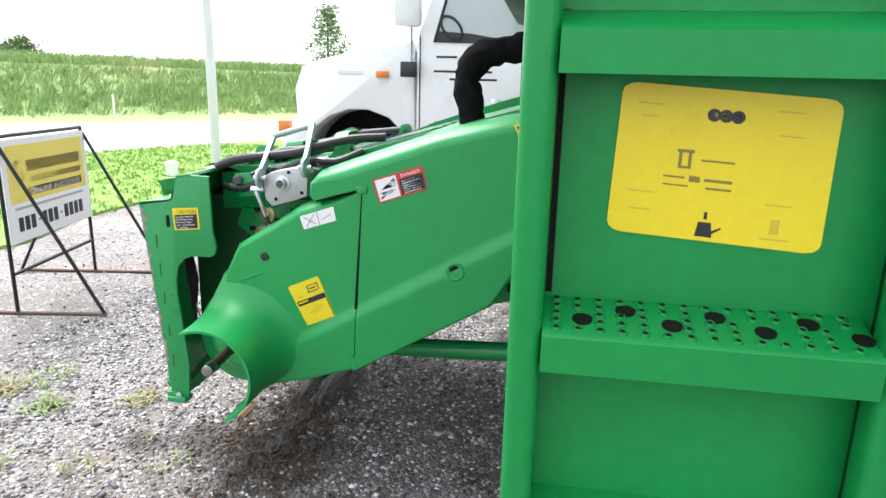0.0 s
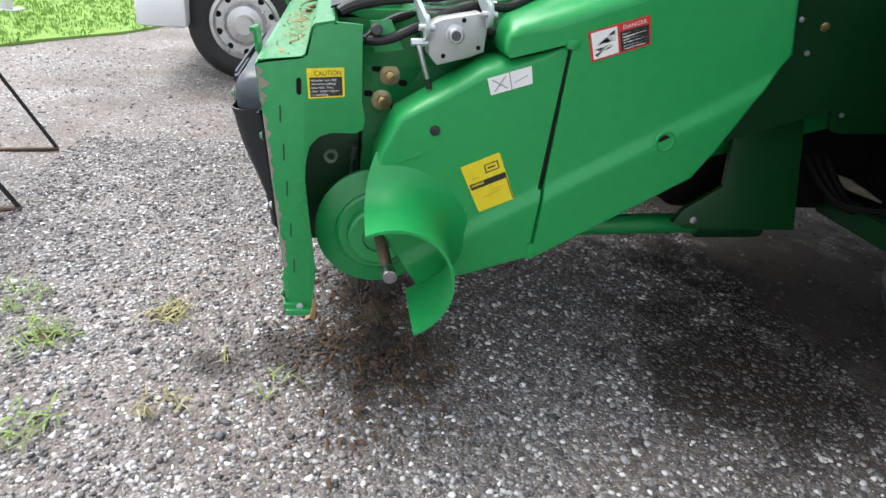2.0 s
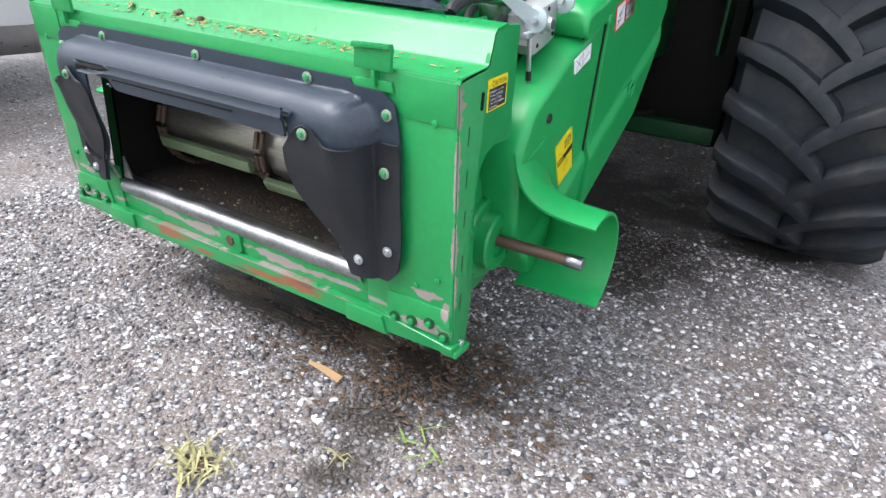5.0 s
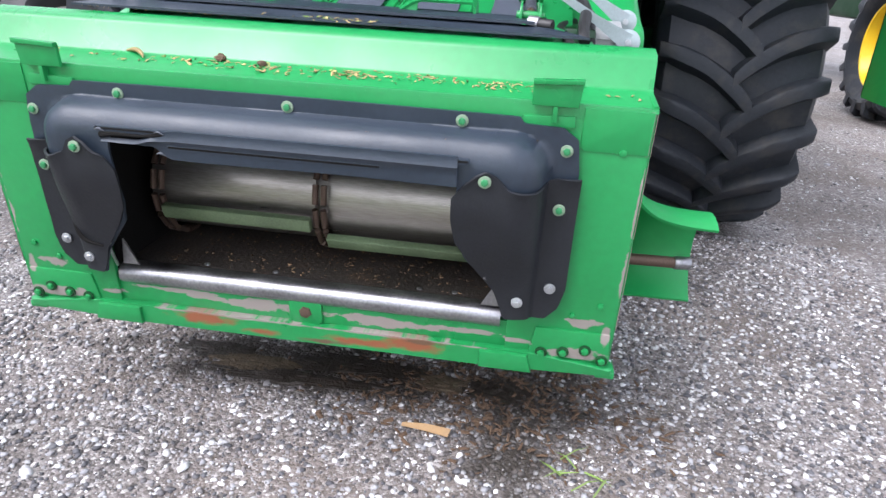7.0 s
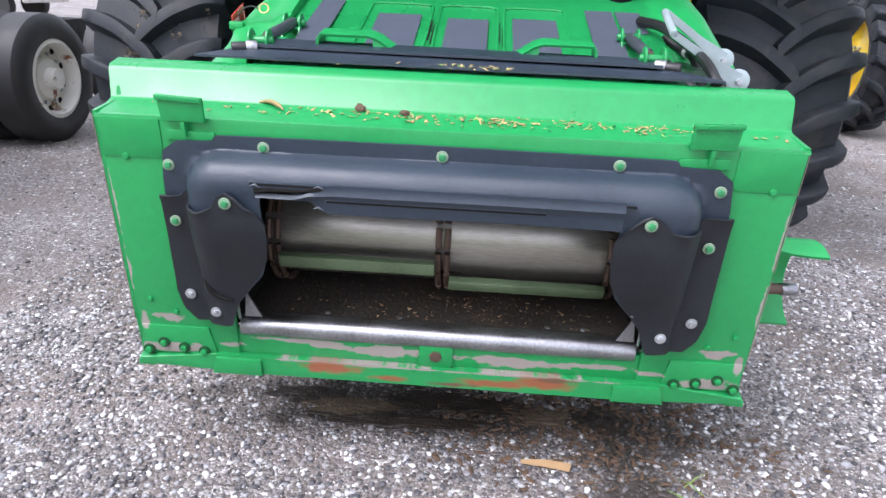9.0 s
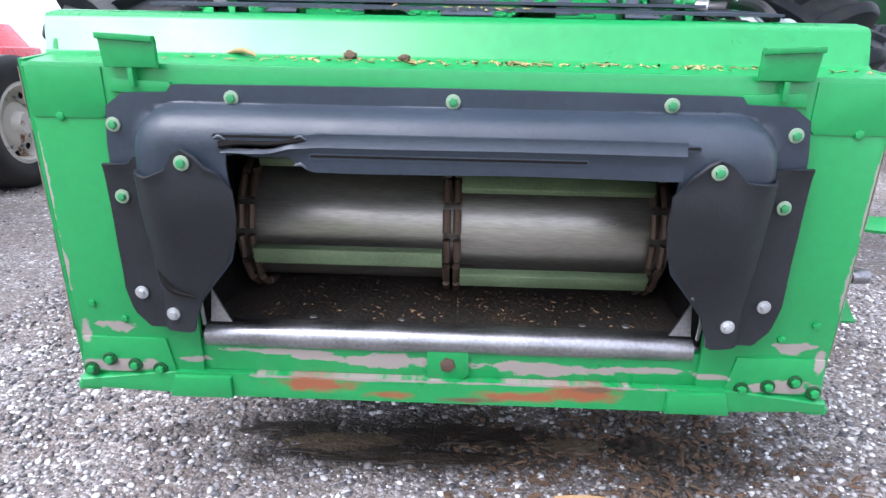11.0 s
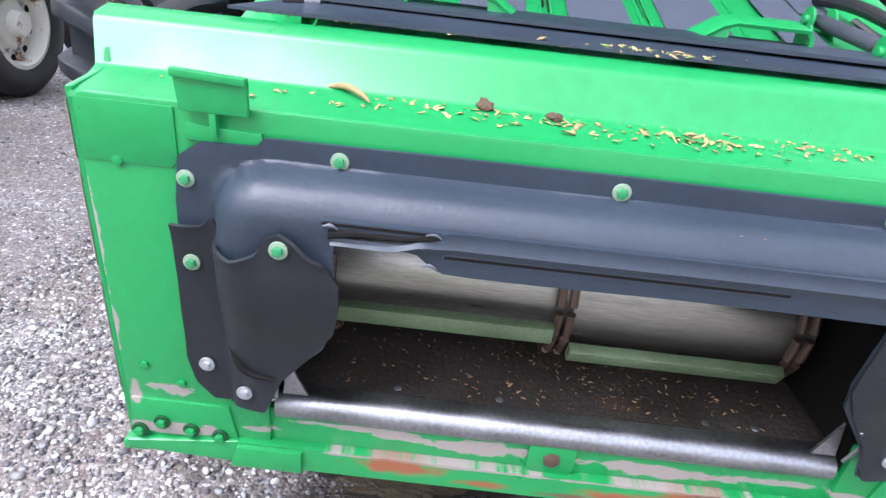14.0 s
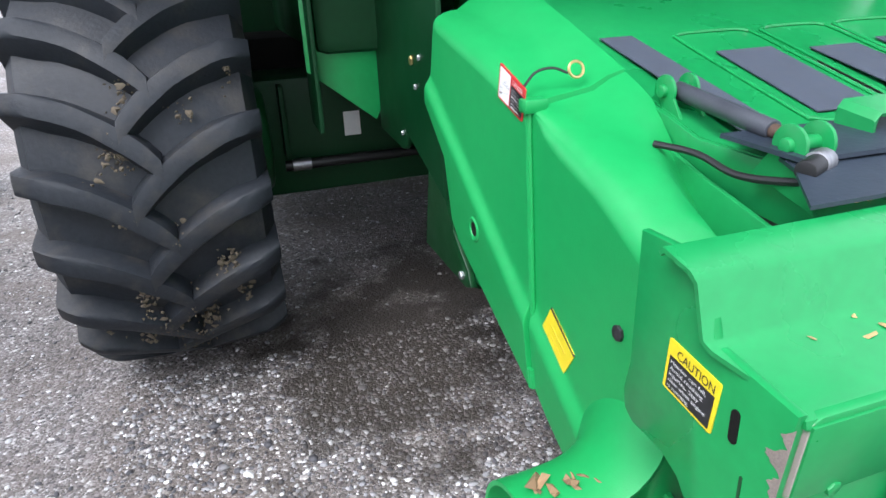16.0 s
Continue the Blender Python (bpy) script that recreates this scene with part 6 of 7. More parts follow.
# ---- coupler, hoses and brackets between front plate and cover ----
def build_coupler():
    block = part("coupler_block", prism([(0.396, 1.106), (0.43, 1.124), (0.529, 1.145), (0.55, 1.122), (0.546, 1.05), (0.508, 1.034), (0.425, 1.01), (0.402, 1.035)], "x", 0.69, 0.765, 0.004), M_CAST, FEEDER, "grey cast hydraulic coupler block", 30)
    part("knob", spin([(0.0, 0.026), (0.006, 0.026), (0.008, 0.019), (0.024, 0.018), (0.026, 0.016), (0.026, 0.0)], (0.765, 0.466, 1.089), "x", 24), M_ZINC, block)
    part("knob_face", rod((0.785, 0.466, 1.089), (0.7925, 0.466, 1.089), 0.0125, 18), M_CAST_DARK, block)
    for y, z in ((0.487, 1.125), (0.44, 1.035), (0.53, 1.06)):
        part("hole", rod((0.7645, y, z), (0.7665, y, z), 0.006, 12), M_DARK, block)
    part("coupler_back", box(0.60, 0.692, 0.385, 0.565, 1.02, 1.13, 0.01), M_GREEN_SHADE, block)
    hooks = []
    for (p, q) in (((0.775, 0.392, 1.103), (0.572, 0.354, 1.219)), ((0.778, 0.548, 1.144), (0.582, 0.503, 1.269))):
        p, q = Vector(p), Vector(q)
        # flat hook plate round the pivot, then the arm
        part("hook_plate", rod(p + Vector((0, -0.005, 0)), p + Vector((0, 0.005, 0)), 0.032, 20, bevel=0.001), M_ZINC_PAINT, block)
        b = bmesh.new()
        d = (q - p).normalized()
        side = Vector((0, 1, 0))
        up = d.cross(side).normalized()
        ring0 = [p + up * a + side * c for a, c in ((-0.022, -0.005), (0.022, -0.005), (0.022, 0.005), (-0.022, 0.005))]
        mid = p + (q - p) * 0.45
        ring1 = [mid + up * a + side * c for a, c in ((-0.011, -0.006), (0.011, -0.006), (0.011, 0.006), (-0.011, 0.006))]
        ring2 = [q + up * a + side * c for a, c in ((-0.009, -0.009), (0.009, -0.009), (0.009, 0.009), (-0.009, 0.009))]
        loft([ring0, ring1, ring2], b, close=True)
        b.verts.ensure_lookup_table()
        b.faces.new(b.verts[:4])
        b.faces.new(b.verts[-4:])
        part("handle_arm", b, M_ZINC_PAINT, block)
        hooks.append(q)
        part("pivot_bolt", rod(p + Vector((0, -0.02, 0)), p + Vector((0, 0.02, 0)), 0.008, 8), M_ZINC, block)
    part("handle_grip", rod(hooks[0] + Vector((0, -0.01, 0)), hooks[1] + Vector((0, 0.01, 0)), 0.0105, 14, bevel=0.002), M_ZINC_PAINT, block, "galvanised coupler handle")
    # fittings beneath
    part("strut", rod((0.772, 0.374, 1.06), (0.766, 0.403, 0.975), 0.0065, 10, bevel=0.001), M_ZINC, block, "thin plated strut")
    part("strut_end", rod((0.766, 0.403, 0.975), (0.765, 0.41, 0.95), 0.008, 10), M_HOSE, block)
    part("strut_tip", rod((0.765, 0.41, 0.95), (0.764, 0.414, 0.935), 0.006, 8), M_STEEL, block)
    part("fitting", rod((0.765, 0.355, 1.064), (0.765, 0.40, 1.066), 0.01, 6, bevel=0.002), M_ZINC, block)
    # slotted bracket with washers
    brk = part("slotted_bracket", prism([(0.20, 0.90), (0.29, 0.825), (0.36, 0.88), (0.42, 0.98), (0.37, 1.03), (0.25, 1.03)], "x", 0.562, 0.572, 0.002), M_GREEN, FEEDER, "green slotted bracket with two bolts")
    for y, z in ((0.321, 0.942), (0.30, 0.87)):
        bolt("bolt", (0.572, y, z), (1, 0, 0), 0.0145, 0.018, M_BRASS, brk)
        part("washer", rod((0.571, y, z), (0.577, y, z), 0.03, 20, bevel=0.001), M_WASHER_BRASS, brk)
        part("slot", prism(rounded(y - 0.052, y - 0.026, z + 0.008, z + 0.026, 0.008, 3), "x", 0.571, 0.5735), M_DARK, brk)
        part("slot", prism(rounded(y + 0.026, y + 0.052, z - 0.03, z - 0.012, 0.008, 3), "x", 0.571, 0.5735), M_DARK, brk)
    part("ring_boss", spin([(0.0, 0.012), (0.012, 0.012), (0.014, 0.02), (0.0, 0.022)], (0.566, 0.155, 0.695), "x", 20), M_WASHER, FEEDER, "worn ring boss")
    part("grease_nipple", rod((0.60, 0.22, 0.70), (0.61, 0.225, 0.74), 0.009, 10), M_STEEL, FEEDER)
    part("grease_line", pipe([(0.60, 0.22, 0.70), (0.595, 0.215, 0.67), (0.585, 0.215, 0.63)], 0.005, 8), M_STEEL, FEEDER)
    # inner walls added behind the notch, with shade put into their green
    part("inner_wall", box(0.553, 0.563, 0.03, 0.236, 0.42, 1.0), M_GREEN_SHADE, FEEDER)
    part("inner_wall", box(-0.563, -0.553, 0.03, 0.236, 0.42, 1.0), M_GREEN_SHADE, FEEDER)
    for pts, r in (([(0.64, 0.70, 1.19), (0.68, 0.623, 1.157), (0.68, 0.529, 1.155), (0.68, 0.467, 1.135), (0.68, 0.373, 1.088), (0.68, 0.31, 1.058), (0.68, 0.258, 1.05), (0.64, 0.2, 1.05)], 0.013),
                   ([(0.64, 0.60, 1.13), (0.60, 0.44, 1.125), (0.62, 0.32, 1.10), (0.68, 0.24, 1.05)], 0.012),
                   ([(0.70, 0.545, 1.09), (0.71, 0.575, 1.098), (0.70, 0.605, 1.102)], 0.014)):
        part("hydraulic_hose", pipe(pts, r, 10), M_HOSE, FEEDER, "black hydraulic hose")
    part("hose_tag", rod((0.68, 0.555, 1.1555), (0.68, 0.585, 1.1565), 0.0138, 12), M_WHITE, FEEDER)
    part("knob", spin([(0.0, 0.0), (0.0, 0.015), (0.016, 0.016), (0.02, 0.012), (0.02, 0.0)], (0.68, 0.272, 1.08), "x", 16), M_CAST_DARK, FEEDER, "dark grey round knob")
    part("post", prism([(0.256, 1.10), (0.31, 1.105), (0.35, 1.03), (0.27, 1.02)], "x", 0.668, 0.68, 0.002), M_GREEN, FEEDER)
    # large bellows hose rising to the cab
    pts = [(0.55, 1.06, 1.26), (0.55, 1.05, 1.31), (0.55, 1.045, 1.35), (0.55, 1.035, 1.39), (0.55, 1.03, 1.43), (0.545, 1.045, 1.475), (0.535, 1.085, 1.51), (0.53, 1.14, 1.525), (0.515, 1.2, 1.535), (0.5, 1.27, 1.555), (0.46, 1.36, 1.58)]
    hose = pipe(pts, [0.046, 0.041, 0.045, 0.049, 0.037, 0.046, 0.049, 0.041, 0.047, 0.039, 0.045], 18, steps=7)
    for v in hose.verts:
        v.co += Vector((noise.noise(v.co * 34), noise.noise(v.co * 34 + Vector((9, 0, 0))), noise.noise(v.co * 30 + Vector((0, 9, 0))))) * 0.009
    part("bellows_hose", hose, M_SLEEVE, FEEDER, "thick black hose in a rumpled fabric sleeve")
    part("cab_base", prism([(1.0, 1.9), (1.12, 1.72), (1.28, 1.66), (1.6, 1.66), (1.6, 2.2), (1.0, 2.2)], "x", -0.72, 0.72, 0.04), M_GREEN_DEEP_SHADE, COMBINE, "dark underside of the cab")
    part("body_front", box(-0.71, 0.71, 1.5, 1.56, 1.36, 2.1, 0.01), M_GREEN_DEEP_SHADE, COMBINE)
    # unseen cab and platforms, added to keep sky light off the parts below
    part("cab", prism([(0.75, 2.2), (0.55, 3.6), (2.3, 3.7), (2.3, 2.2)], "x", -0.95, 0.95, 0.06), M_GREEN_DEEP_SHADE, COMBINE)
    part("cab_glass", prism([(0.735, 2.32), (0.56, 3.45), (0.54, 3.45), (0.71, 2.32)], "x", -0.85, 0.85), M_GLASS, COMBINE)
    part("platform", box(0.72, 2.05, 1.3, 3.4, 2.1, 2.24, 0.02), M_GREEN_DEEP_SHADE, COMBINE, "unseen green access platform")
    part("platform", box(-1.9, -0.72, 1.4, 3.4, 2.1, 2.2, 0.02), M_GREEN_DEEP_SHADE, COMBINE)


M_CAST = material("cast_aluminium", (0.42, 0.43, 0.43), 0.5, metal=0.55, var=0.15, scale=14, bump=0.08, bump_scale=150)
M_SLEEVE = material("black_fabric_sleeve", (0.008, 0.008, 0.009), 0.95, spec=0.08, var=0.3, scale=30, bump=0.4, bump_scale=220)
M_ZINC_PAINT = material("galvanised_steel", (0.36, 0.43, 0.44), 0.42, metal=0.35, var=0.12, scale=12)
M_WASHER_BRASS = material("plated_washer", (0.45, 0.38, 0.22), 0.4, metal=0.7, var=0.2, scale=30)
build_coupler()


# ---- gravel stones, litter and plants on the yard ----
def stone_material():
    m = material("gravel_stone", (1.08, 1.0, 0.96), 0.6, var=0.25, scale=30)
    n, l = m.node_tree.nodes, m.node_tree.links
    g = n.new("ShaderNodeNewGeometry")
    r = n.new("ShaderNodeValToRGB")
    stops = [(0.0, (0.045, 0.044, 0.049)), (0.28, (0.105, 0.104, 0.114)), (0.45, (0.19, 0.165, 0.155)), (0.62, (0.27, 0.272, 0.285)), (0.78, (0.38, 0.378, 0.385)), (0.9, (0.58, 0.58, 0.58)), (1.0, (0.82, 0.815, 0.81))]
    while len(r.color_ramp.elements) < len(stops):
        r.color_ramp.elements.new(0.5)
    for e, (p, c) in zip(r.color_ramp.elements, stops):
        e.position, e.color = p, (*c, 1)
    l.new(g.outputs["Random Per Island"], r.inputs[0])
    sc = [q for q in n if q.bl_idname == "ShaderNodeVectorMath"][0]
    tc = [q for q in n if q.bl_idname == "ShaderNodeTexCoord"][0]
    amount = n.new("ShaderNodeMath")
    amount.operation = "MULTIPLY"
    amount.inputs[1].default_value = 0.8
    l.new(soil_and_shade_mask(n, l, tc), amount.inputs[0])
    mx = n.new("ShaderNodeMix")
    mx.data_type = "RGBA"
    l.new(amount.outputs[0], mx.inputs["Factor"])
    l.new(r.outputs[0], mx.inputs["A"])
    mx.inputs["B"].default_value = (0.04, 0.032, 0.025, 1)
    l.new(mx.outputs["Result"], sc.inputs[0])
    return m


def scatter_stones():
    """Loose gravel as one mesh of small faceted stones."""
    rs = np.random.RandomState(5)
    bm = bmesh.new()
    bmesh.ops.create_icosphere(bm, subdivisions=1, radius=1.0)
    base = np.array([v.co[:] for v in bm.verts])
    faces = np.array([[v.index for v in f.verts] for f in bm.faces])
    bm.free()
    N = 95000
    # denser near the machine's front
    u = rs.rand(N)
    x = np.where(u < 0.62, rs.uniform(-1.8, 2.2, N), rs.uniform(-5.0, 4.5, N))
    y = np.where(u < 0.62, rs.uniform(-1.4, 2.0, N), rs.uniform(-3.2, 5.5, N))
    keep = ~((x < -1.9) & (y < -3.0))
    x, y = x[keep], y[keep]
    N = len(x)
    size = 0.0028 + 0.0088 * rs.rand(N) ** 2.6
    big = rs.rand(N) > 0.985
    size[big] *= rs.uniform(1.3, 2.0, big.sum())
    ang = rs.rand(N) * np.pi * 2
    sx, sy, sz = size * rs.uniform(0.8, 1.5, N), size * rs.uniform(0.7, 1.1, N), size * rs.uniform(0.4, 0.7, N)
    jit = rs.uniform(0.62, 1.25, (N, len(base), 1))
    p = base[None] * jit
    px, py, pz = p[..., 0] * sx[:, None], p[..., 1] * sy[:, None], p[..., 2] * sz[:, None]
    c, s = np.cos(ang)[:, None], np.sin(ang)[:, None]
    h = np.array([ground_height(a, b) for a, b in zip(x, y)])
    vx, vy, vz = px * c - py * s + x[:, None], px * s + py * c + y[:, None], pz + (h + sz * 0.35)[:, None]
    verts = np.stack([vx, vy, vz], -1).reshape(-1, 3)
    fs = (faces[None] + (np.arange(N) * len(base))[:, None, None]).reshape(-1, 3)
    me = bpy.data.meshes.new("gravel_stones")
    me.vertices.add(len(verts))
    me.vertices.foreach_set("co", verts.ravel())
    me.loops.add(fs.size)
    me.loops.foreach_set("vertex_index", fs.ravel())
    me.polygons.add(len(fs))
    me.polygons.foreach_set("loop_start", np.arange(0, fs.size, 3))
    me.update(calc_edges=True)
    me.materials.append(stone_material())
    tagged(new("gravel_stones", me), "loose grey and white gravel stones", "gravel", kind="stuff")


scatter_stones()


def scraps(name, spots, mat, label, category, size=0.012, seed=1):
    """Small curled flakes of chaff or dirt, one mesh."""
    rng = random.Random(seed)
    vs, fs = [], []
    for x, y, z, s in spots:
        a, b = rng.uniform(0, math.tau), rng.uniform(-0.4, 0.4)
        L, W = size * s * rng.uniform(0.6, 1.5), size * s * rng.uniform(0.25, 0.6)
        m = Matrix.Translation((x, y, z)) @ Euler((b, rng.uniform(-0.4, 0.4), a)).to_matrix().to_4x4()
        i = len(vs)
        H = W * rng.uniform(0.4, 0.9)
        for p in ((-L, -W * 0.6, 0), (L, -W, 0), (L * 0.8, W, 0), (-L * 0.7, W * 0.8, 0), (0, 0, H), (0.2 * L, 0, -0.001)):
            vs.append(tuple(m @ Vector(p)))
        fs += [(i, i + 1, i + 4), (i + 1, i + 2, i + 4), (i + 2, i + 3, i + 4), (i + 3, i, i + 4)]
    me = bpy.data.meshes.new(name)
    me.from_pydata(vs, [], fs)
    me.materials.append(mat)
    return tagged(new(name, me), label, category, kind="stuff")


def shelf_z(y):
    return 1.0135 + 0.1 * max(0, y)


def litter():
    rng, rng2 = random.Random(11), random.Random(31)
    a, b = [], []
    for _ in range(230):
        x = rng.gauss(0.15, 0.28) if rng.random() < 0.75 else rng.uniform(-0.75, 0.78)
        y = min(0.09, max(0.005, rng.gauss(0.062, 0.028)))
        if abs(x) < 0.78:
            (a if rng.random() < 0.85 else b).append((x, y, shelf_z(y) + 0.002, rng.uniform(0.2, 0.75)))
    for cx, n in ((-0.30, 10), (-0.19, 16), (-0.07, 12), (0.12, 26), (0.17, 18), (0.33, 10), (0.47, 22), (0.55, 14)):
        for _ in range(n):
            y = min(0.09, max(0.01, rng2.gauss(0.055, 0.02)))
            (a if rng2.random() < 0.9 else b).append((cx + rng2.gauss(0, 0.022), y, shelf_z(y) + 0.002, rng2.uniform(0.2, 0.75)))
    for _ in range(120):
        x = rng.uniform(-0.62, 0.62)
        a.append((x, rng.uniform(0.16, 0.185), 1.122, rng.uniform(0.2, 0.5)))
    for _ in range(90):
        x = rng.gauss(0.05, 0.06)
        (a if rng.random() < 0.5 else b).append((x, rng.uniform(0.158, 0.19), 1.124 + rng.uniform(0, 0.008), rng.uniform(0.3, 0.9)))
    scraps("chaff", a, M_STRAW, "yellow-brown crop chaff lying on the top rail", "chaff", seed=2)
    scraps("leaf_scraps", b, M_SPROUT, "pale green plant scraps on the top rail", "plant scraps", seed=3)
    c = []
    for _ in range(700):
        y = rng2.uniform(0.09, 0.5)
        c.append((rng2.uniform(-0.5, 0.5) if rng2.random() < 0.5 else rng2.gauss(0.08, 0.2), y, 0.464 + max(0, y - 0.3) * 0.3, rng2.uniform(0.15, 0.5)))
    for _ in range(60):
        x = rng.gauss(0.22, 0.15)
        c.append((x, face_y(0.92) - seal_height(x, 0.92) - 0.004, 0.922, rng.uniform(0.2, 0.5)))
    scraps("throat_chaff", c, M_CHAFF_BROWN, "brown chaff littering the throat floor and seal", "chaff", seed=4)
    # curled pod and two clods
    tagged(finish(pipe([(-0.46, 0.095, 1.03), (-0.43, 0.085, 1.035), (-0.40, 0.06, 1.03), (-0.385, 0.04, 1.024)], [0.003, 0.006, 0.005, 0.001], 6), "dry_leaf", M_STRAW, smooth=60), "curled yellow dry leaf on the rail", "leaf")
    for x, y, r in ((-0.21, 0.085, 0.014), (-0.10, 0.07, 0.012)):
        bm = bmesh.new()
        bmesh.ops.create_icosphere(bm, subdivisions=2, radius=r)
        for v in bm.verts:
            v.co *= 1 + 0.7 * noise.noise(v.co * 110 + Vector((x * 50, 0, 0)))
            v.co.z *= 0.7
        bmesh.ops.translate(bm, verts=bm.verts, vec=(x, y, shelf_z(y) + r * 0.55))
        tagged(finish(bm, "dirt_clod", M_CLOD, smooth=40), "brown dirt clod on the top rail", "dirt clod", group="clods")
    rng = random.Random(11)
    g = []
    for x, y, n, sp in ((-0.86, 0.29, 11, 0.06),):
        for _ in range(n):
            g.append((x + rng.uniform(-sp, sp), y + rng.uniform(-sp, sp) * 0.4, 0.686, rng.uniform(0.6, 1.6)))
    scraps("guard_chaff", g, M_CHAFF_BROWN, "brown chaff lying on the shaft guard", "chaff", seed=6)
    # flat husk on the ground
    bm = loft([[(0.262, 0.098, 0.012), (0.264, 0.09, 0.02), (0.262, 0.082, 0.012)], [(0.33, 0.103, 0.014), (0.335, 0.088, 0.028), (0.33, 0.072, 0.014)], [(0.405, 0.098, 0.012), (0.41, 0.08, 0.026), (0.403, 0.06, 0.012)]])
    tagged(finish(thicken(bm, 0.003), "corn_husk", M_HUSK, smooth=60), "dry tan corn husk lying on gravel", "husk")
    # torn grass clumps
    k = 0
    for x, y, r, n in ((0.34, -0.41, 0.07, 60), (0.47, -0.79, 0.10, 60), (0.40, -1.13, 0.16, 120), (0.22, -0.98, 0.12, 50), (0.85, -0.33, 0.07, 22), (0.92, -0.68, 0.09, 40), (0.64, -0.18, 0.03, 5), (0.75, -0.05, 0.1, 8)):
        cl = bmesh.new()
        for _ in range(n):
            a, d = rng.uniform(0, math.tau), r * math.sqrt(rng.random())
            o = Vector((x + d * math.cos(a), y + d * math.sin(a), 0.012))
            q = Vector((rng.uniform(-1, 1), rng.uniform(-1, 1), 0)).normalized() * rng.uniform(0.03, 0.11)
            w = q.cross(Vector((0, 0, 1))).normalized() * rng.uniform(0.0015, 0.004)
            h = rng.uniform(0.004, 0.03)
            m = o + q * 0.5 + Vector((0, 0, h))
            e = o + q + Vector((0, 0, rng.uniform(0, 0.012)))
            vs = [cl.verts.new(p) for p in (o - w, o + w, m + w, m - w, e)]
            cl.faces.new(vs[:4])
            cl.faces.new((vs[3], vs[2], vs[4]))
        tagged(finish(cl, "grass_clump", M_SPROUT if k % 2 else M_SPROUT_DRY), "torn pale green grass clump lying on gravel", "grass clump", kind="stuff")
        if n > 50:
            bm = bmesh.new()
            bmesh.ops.create_icosphere(bm, subdivisions=3, radius=r * 0.4)
            for v in bm.verts:
                v.co *= 1 + 0.5 * noise.noise(v.co * 30 + Vector((k, 0, 0)))
                v.co.z = v.co.z * 0.25
            bmesh.ops.translate(bm, verts=bm.verts, vec=(x, y, 0.006))
            tagged(finish(bm, "earth_clod", M_CLOD, smooth=40), "brown earth clod among torn grass", "dirt clod", group="clods")
        k += 1
    # wet mud trodden into gravel below the bottom bar; the darkest also paints shadow
    for k, (x, y, rx, ry, m) in enumerate(((-0.30, 0.30, 0.13, 0.05, M_MUD_PATCH), (0.05, 0.36, 0.22, 0.05, M_SOIL_SHADE), (0.36, 0.32, 0.09, 0.045, M_MUD_PATCH), (-0.12, 0.25, 0.28, 0.035, M_SOIL_SHADE), (0.52, 0.33, 0.12, 0.06, M_SOIL_SHADE), (-0.45, 0.36, 0.12, 0.04, M_SOIL_SHADE))):
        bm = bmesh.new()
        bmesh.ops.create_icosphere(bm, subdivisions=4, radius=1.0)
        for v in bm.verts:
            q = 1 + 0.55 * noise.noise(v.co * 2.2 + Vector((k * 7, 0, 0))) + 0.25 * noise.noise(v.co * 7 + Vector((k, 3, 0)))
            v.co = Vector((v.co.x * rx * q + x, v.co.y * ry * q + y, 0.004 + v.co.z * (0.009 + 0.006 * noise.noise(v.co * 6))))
        tagged(finish(bm, "mud_patch", m, smooth=60), "damp brown mud pressed into the gravel, partly painted shade", "mud", group="mud patches")
    # damp soil crumbs dropped under the feeder
    d = []
    for _ in range(900):
        x, y = rng.gauss(0.5, 0.25), rng.gauss(0.3, 0.16)
        d.append((x, y, 0.008, rng.uniform(0.3, 1.5)))
    scraps("soil_crumbs", d, M_CLOD, "dark damp soil crumbs under the feeder", "soil", seed=8)


M_CHAFF_BROWN = material("brown_chaff", (0.2, 0.125, 0.065), 0.8, var=0.2, island=0.6)
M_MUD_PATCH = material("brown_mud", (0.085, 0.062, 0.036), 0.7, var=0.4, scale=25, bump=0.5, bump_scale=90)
M_SOIL_SHADE = material("wet_soil_and_shade", (0.022, 0.016, 0.011), 0.55, var=0.4, scale=25, bump=0.6, bump_scale=90)
M_CLOD = material("dirt_clod", (0.09, 0.055, 0.032), 0.9, var=0.35, scale=40, bump=0.5, bump_scale=150)
M_HUSK = material("corn_husk", (0.3, 0.19, 0.09), 0.8, var=0.2, scale=30)
M_SPROUT_DRY = material("yellowing_grass", (0.3, 0.28, 0.13), 0.75, var=0.2, island=0.4)
litter()


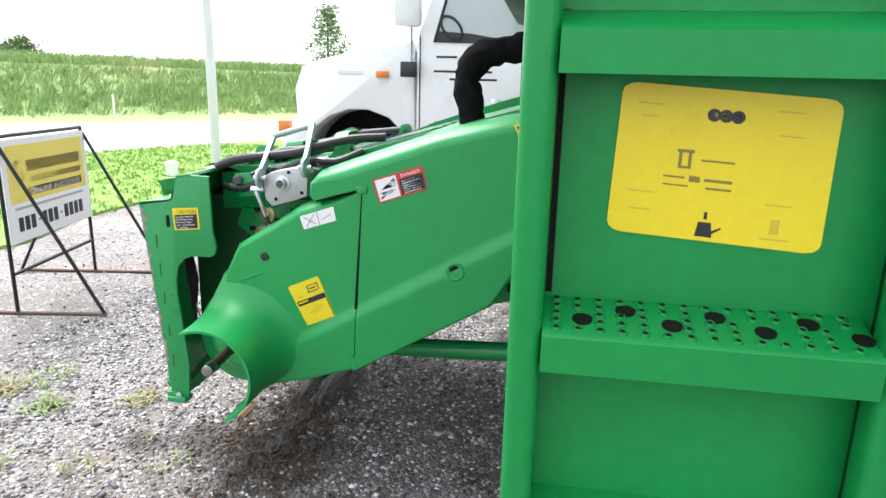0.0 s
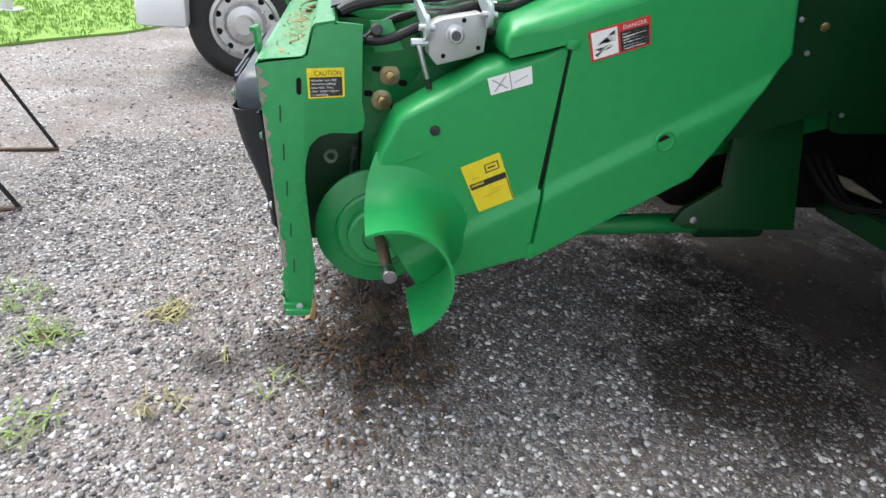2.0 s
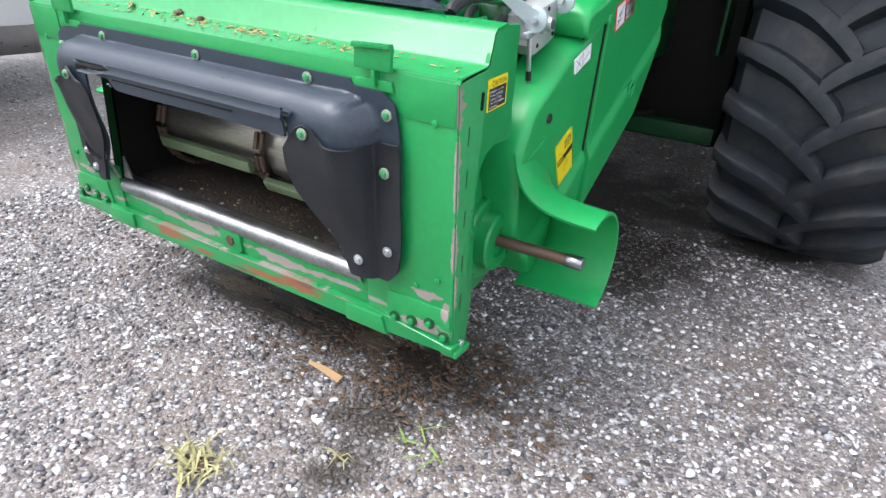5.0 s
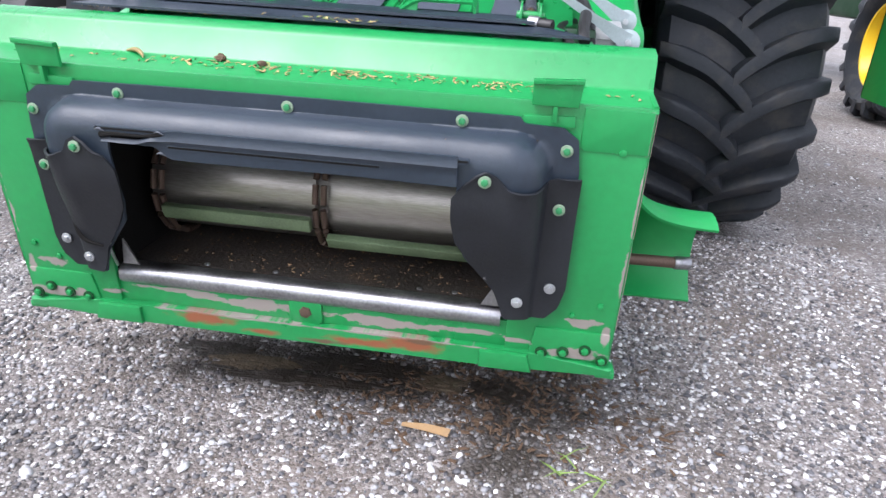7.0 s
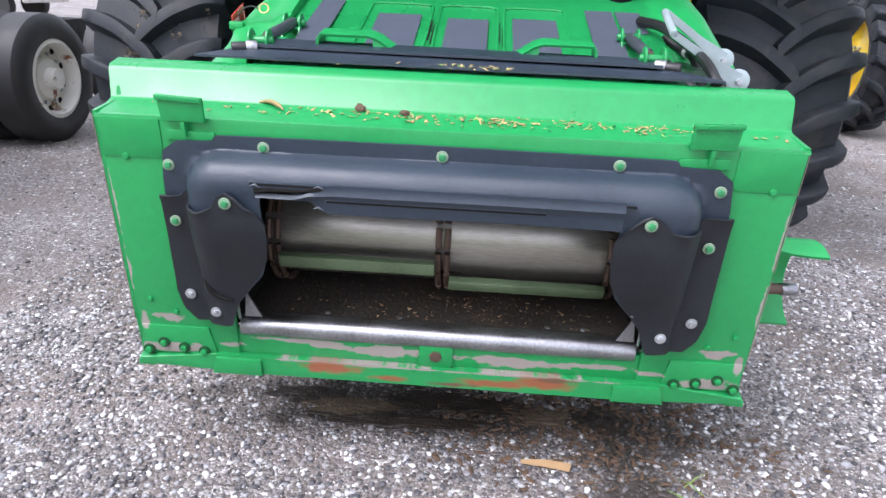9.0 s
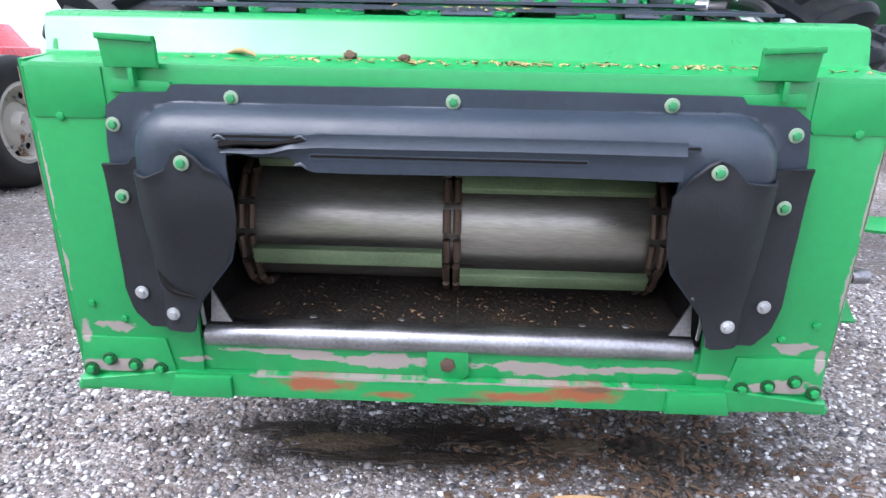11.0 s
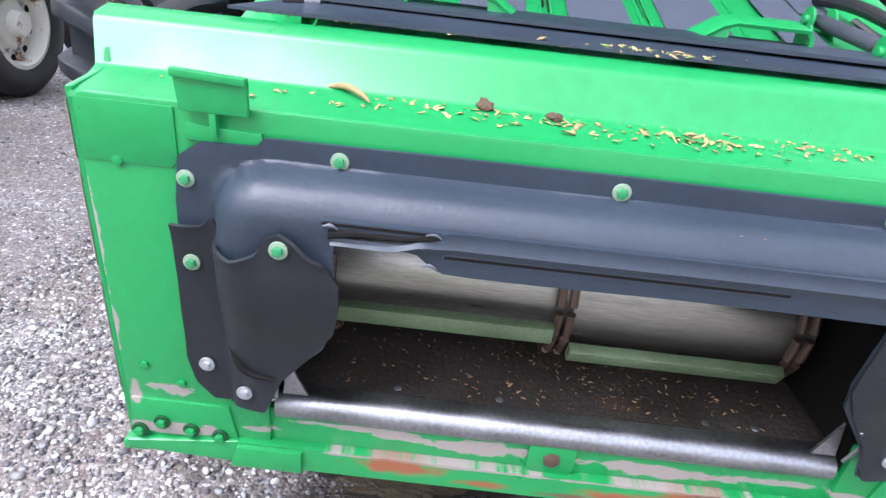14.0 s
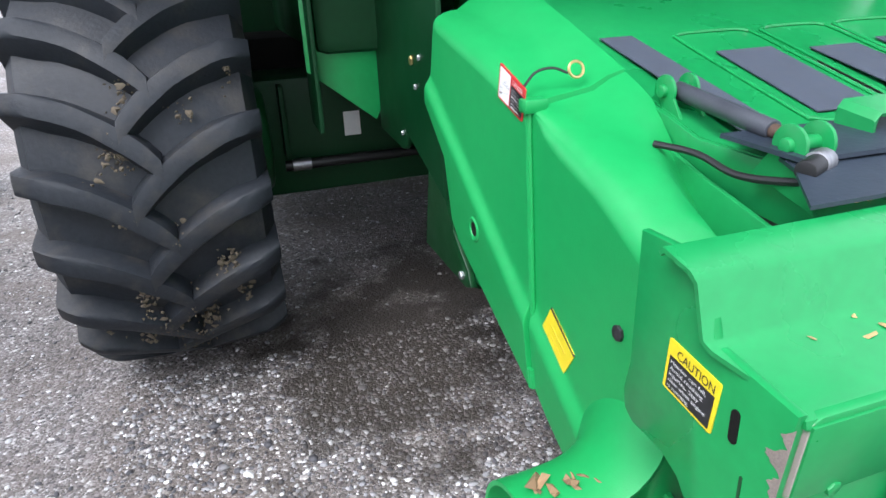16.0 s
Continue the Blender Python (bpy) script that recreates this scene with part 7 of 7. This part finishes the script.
# ---- far things ----
def far_tree(name, x, y, z, height, width, seed, label, layers=True):
    rng = random.Random(seed)
    t = thing(name, label, "tree", at=(x, y, z))
    part("trunk", rod((0, 0, 0), (0, 0, height), width * 0.03, 10, width * 0.008), M_BARK, t)
    vs, fs = [], []
    for i in range(46):
        h = height * (0.3 + 0.7 * i / 46)
        reach = width * 0.5 * (1 - ((i / 46) ** 1.4) * 0.75) * rng.uniform(0.5, 1.1)
        a = i * 2.4 + rng.uniform(-0.3, 0.3)
        tip = Vector((math.cos(a) * reach, math.sin(a) * reach, h + reach * 0.12))
        if i % 3 == 0:
            part("limb", rod((0, 0, h), tip, width * 0.008, 5, width * 0.002), M_BARK, t)
        for _ in range(42):
            c = Vector((0, 0, h)).lerp(tip, rng.uniform(0.35, 1.05)) + Vector((rng.gauss(0, 0.07), rng.gauss(0, 0.07), rng.gauss(0, 0.035))) * width
            s = width * rng.uniform(0.018, 0.04)
            k = len(vs)
            u = Vector((rng.gauss(0, 1), rng.gauss(0, 1), rng.gauss(0, 0.6))).normalized()
            v = u.orthogonal().normalized()
            vs += [tuple(c - u * s), tuple(c + v * s * 0.6), tuple(c + u * s), tuple(c - v * s * 0.6)]
            fs.append((k, k + 1, k + 2, k + 3))
    me = bpy.data.meshes.new("crown")
    me.from_pydata(vs, [], fs)
    me.materials.append(M_LEAF)
    cr = new("crown", me)
    cr.parent = t


M_BARK = material("bark", (0.1, 0.075, 0.055), 0.9, var=0.3, scale=10)
M_LEAF = material("leaves", (0.2, 0.27, 0.16), 0.7, var=0.3, island=0.4)
far_tree("tree", -54.0, -18.2, 1.2, 6.6, 4.6, 1, "tall dark green tree with layered sparse branches")
far_tree("tree", -57.5, -51.5, 1.4, 3.6, 5.0, 2, "low round green tree beyond the bank")
far_tree("tree", -63.0, -58.5, 1.4, 3.2, 5.0, 3, "low round green tree beyond the bank")

cap = thing("pipe_cap", "white plastic pipe cap sticking out of the lawn", "pipe cap", at=(-6.03, -4.14, 0.02))
part("cap", spin([(0.0, 0.085), (0.16, 0.085), (0.165, 0.1), (0.2, 0.1), (0.225, 0.06), (0.23, 0.0)], (0, 0, 0), "z", 24), M_WHITE, cap)
stake = thing("marker_stake", "thin white marker stake in the bank grass", "stake", at=(-18.2, -13.7, 0.1))
part("post", box(-0.03, 0.03, -0.03, 0.03, 0, 0.75, 0.01), M_WHITE, stake)


def build_red_truck():
    r = thing("pickup_truck", "red pickup truck parked far behind the lorry", "pickup truck", at=(-13.6, 17.6, 0.0))
    part("body", box(-3.2, 1.0, -0.9, 0.9, 0.55, 1.15, 0.1), M_RED_PAINT, r)
    part("cab", prism([(-1.6, 1.12), (-1.2, 1.75), (0.2, 1.78), (0.75, 1.12)], "y", -0.8, 0.8, 0.05), M_RED_PAINT, r)
    part("side_glass", prism([(-1.35, 1.18), (-1.1, 1.66), (0.12, 1.68), (0.5, 1.18)], "y", -0.812, -0.80), M_GLASS, r)
    part("bumper", box(0.95, 1.15, -0.9, 0.9, 0.45, 0.7, 0.03), M_ALU, r)
    for x in (-2.3, 0.2):
        for y in (-0.75, 0.75):
            w = part("wheel", spin([(-0.12, 0.2), (-0.13, 0.36), (-0.08, 0.38), (0.08, 0.38), (0.13, 0.36), (0.12, 0.2), (0.1, 0.0), (-0.1, 0.0), (-0.12, 0.2)], (x, y, 0.38), "y", 28), M_RUBBER_CLEAN, r)


M_RED_PAINT = material("red_truck_paint", (0.45, 0.02, 0.03), 0.3, var=0.06, coat=0.4)
build_red_truck()
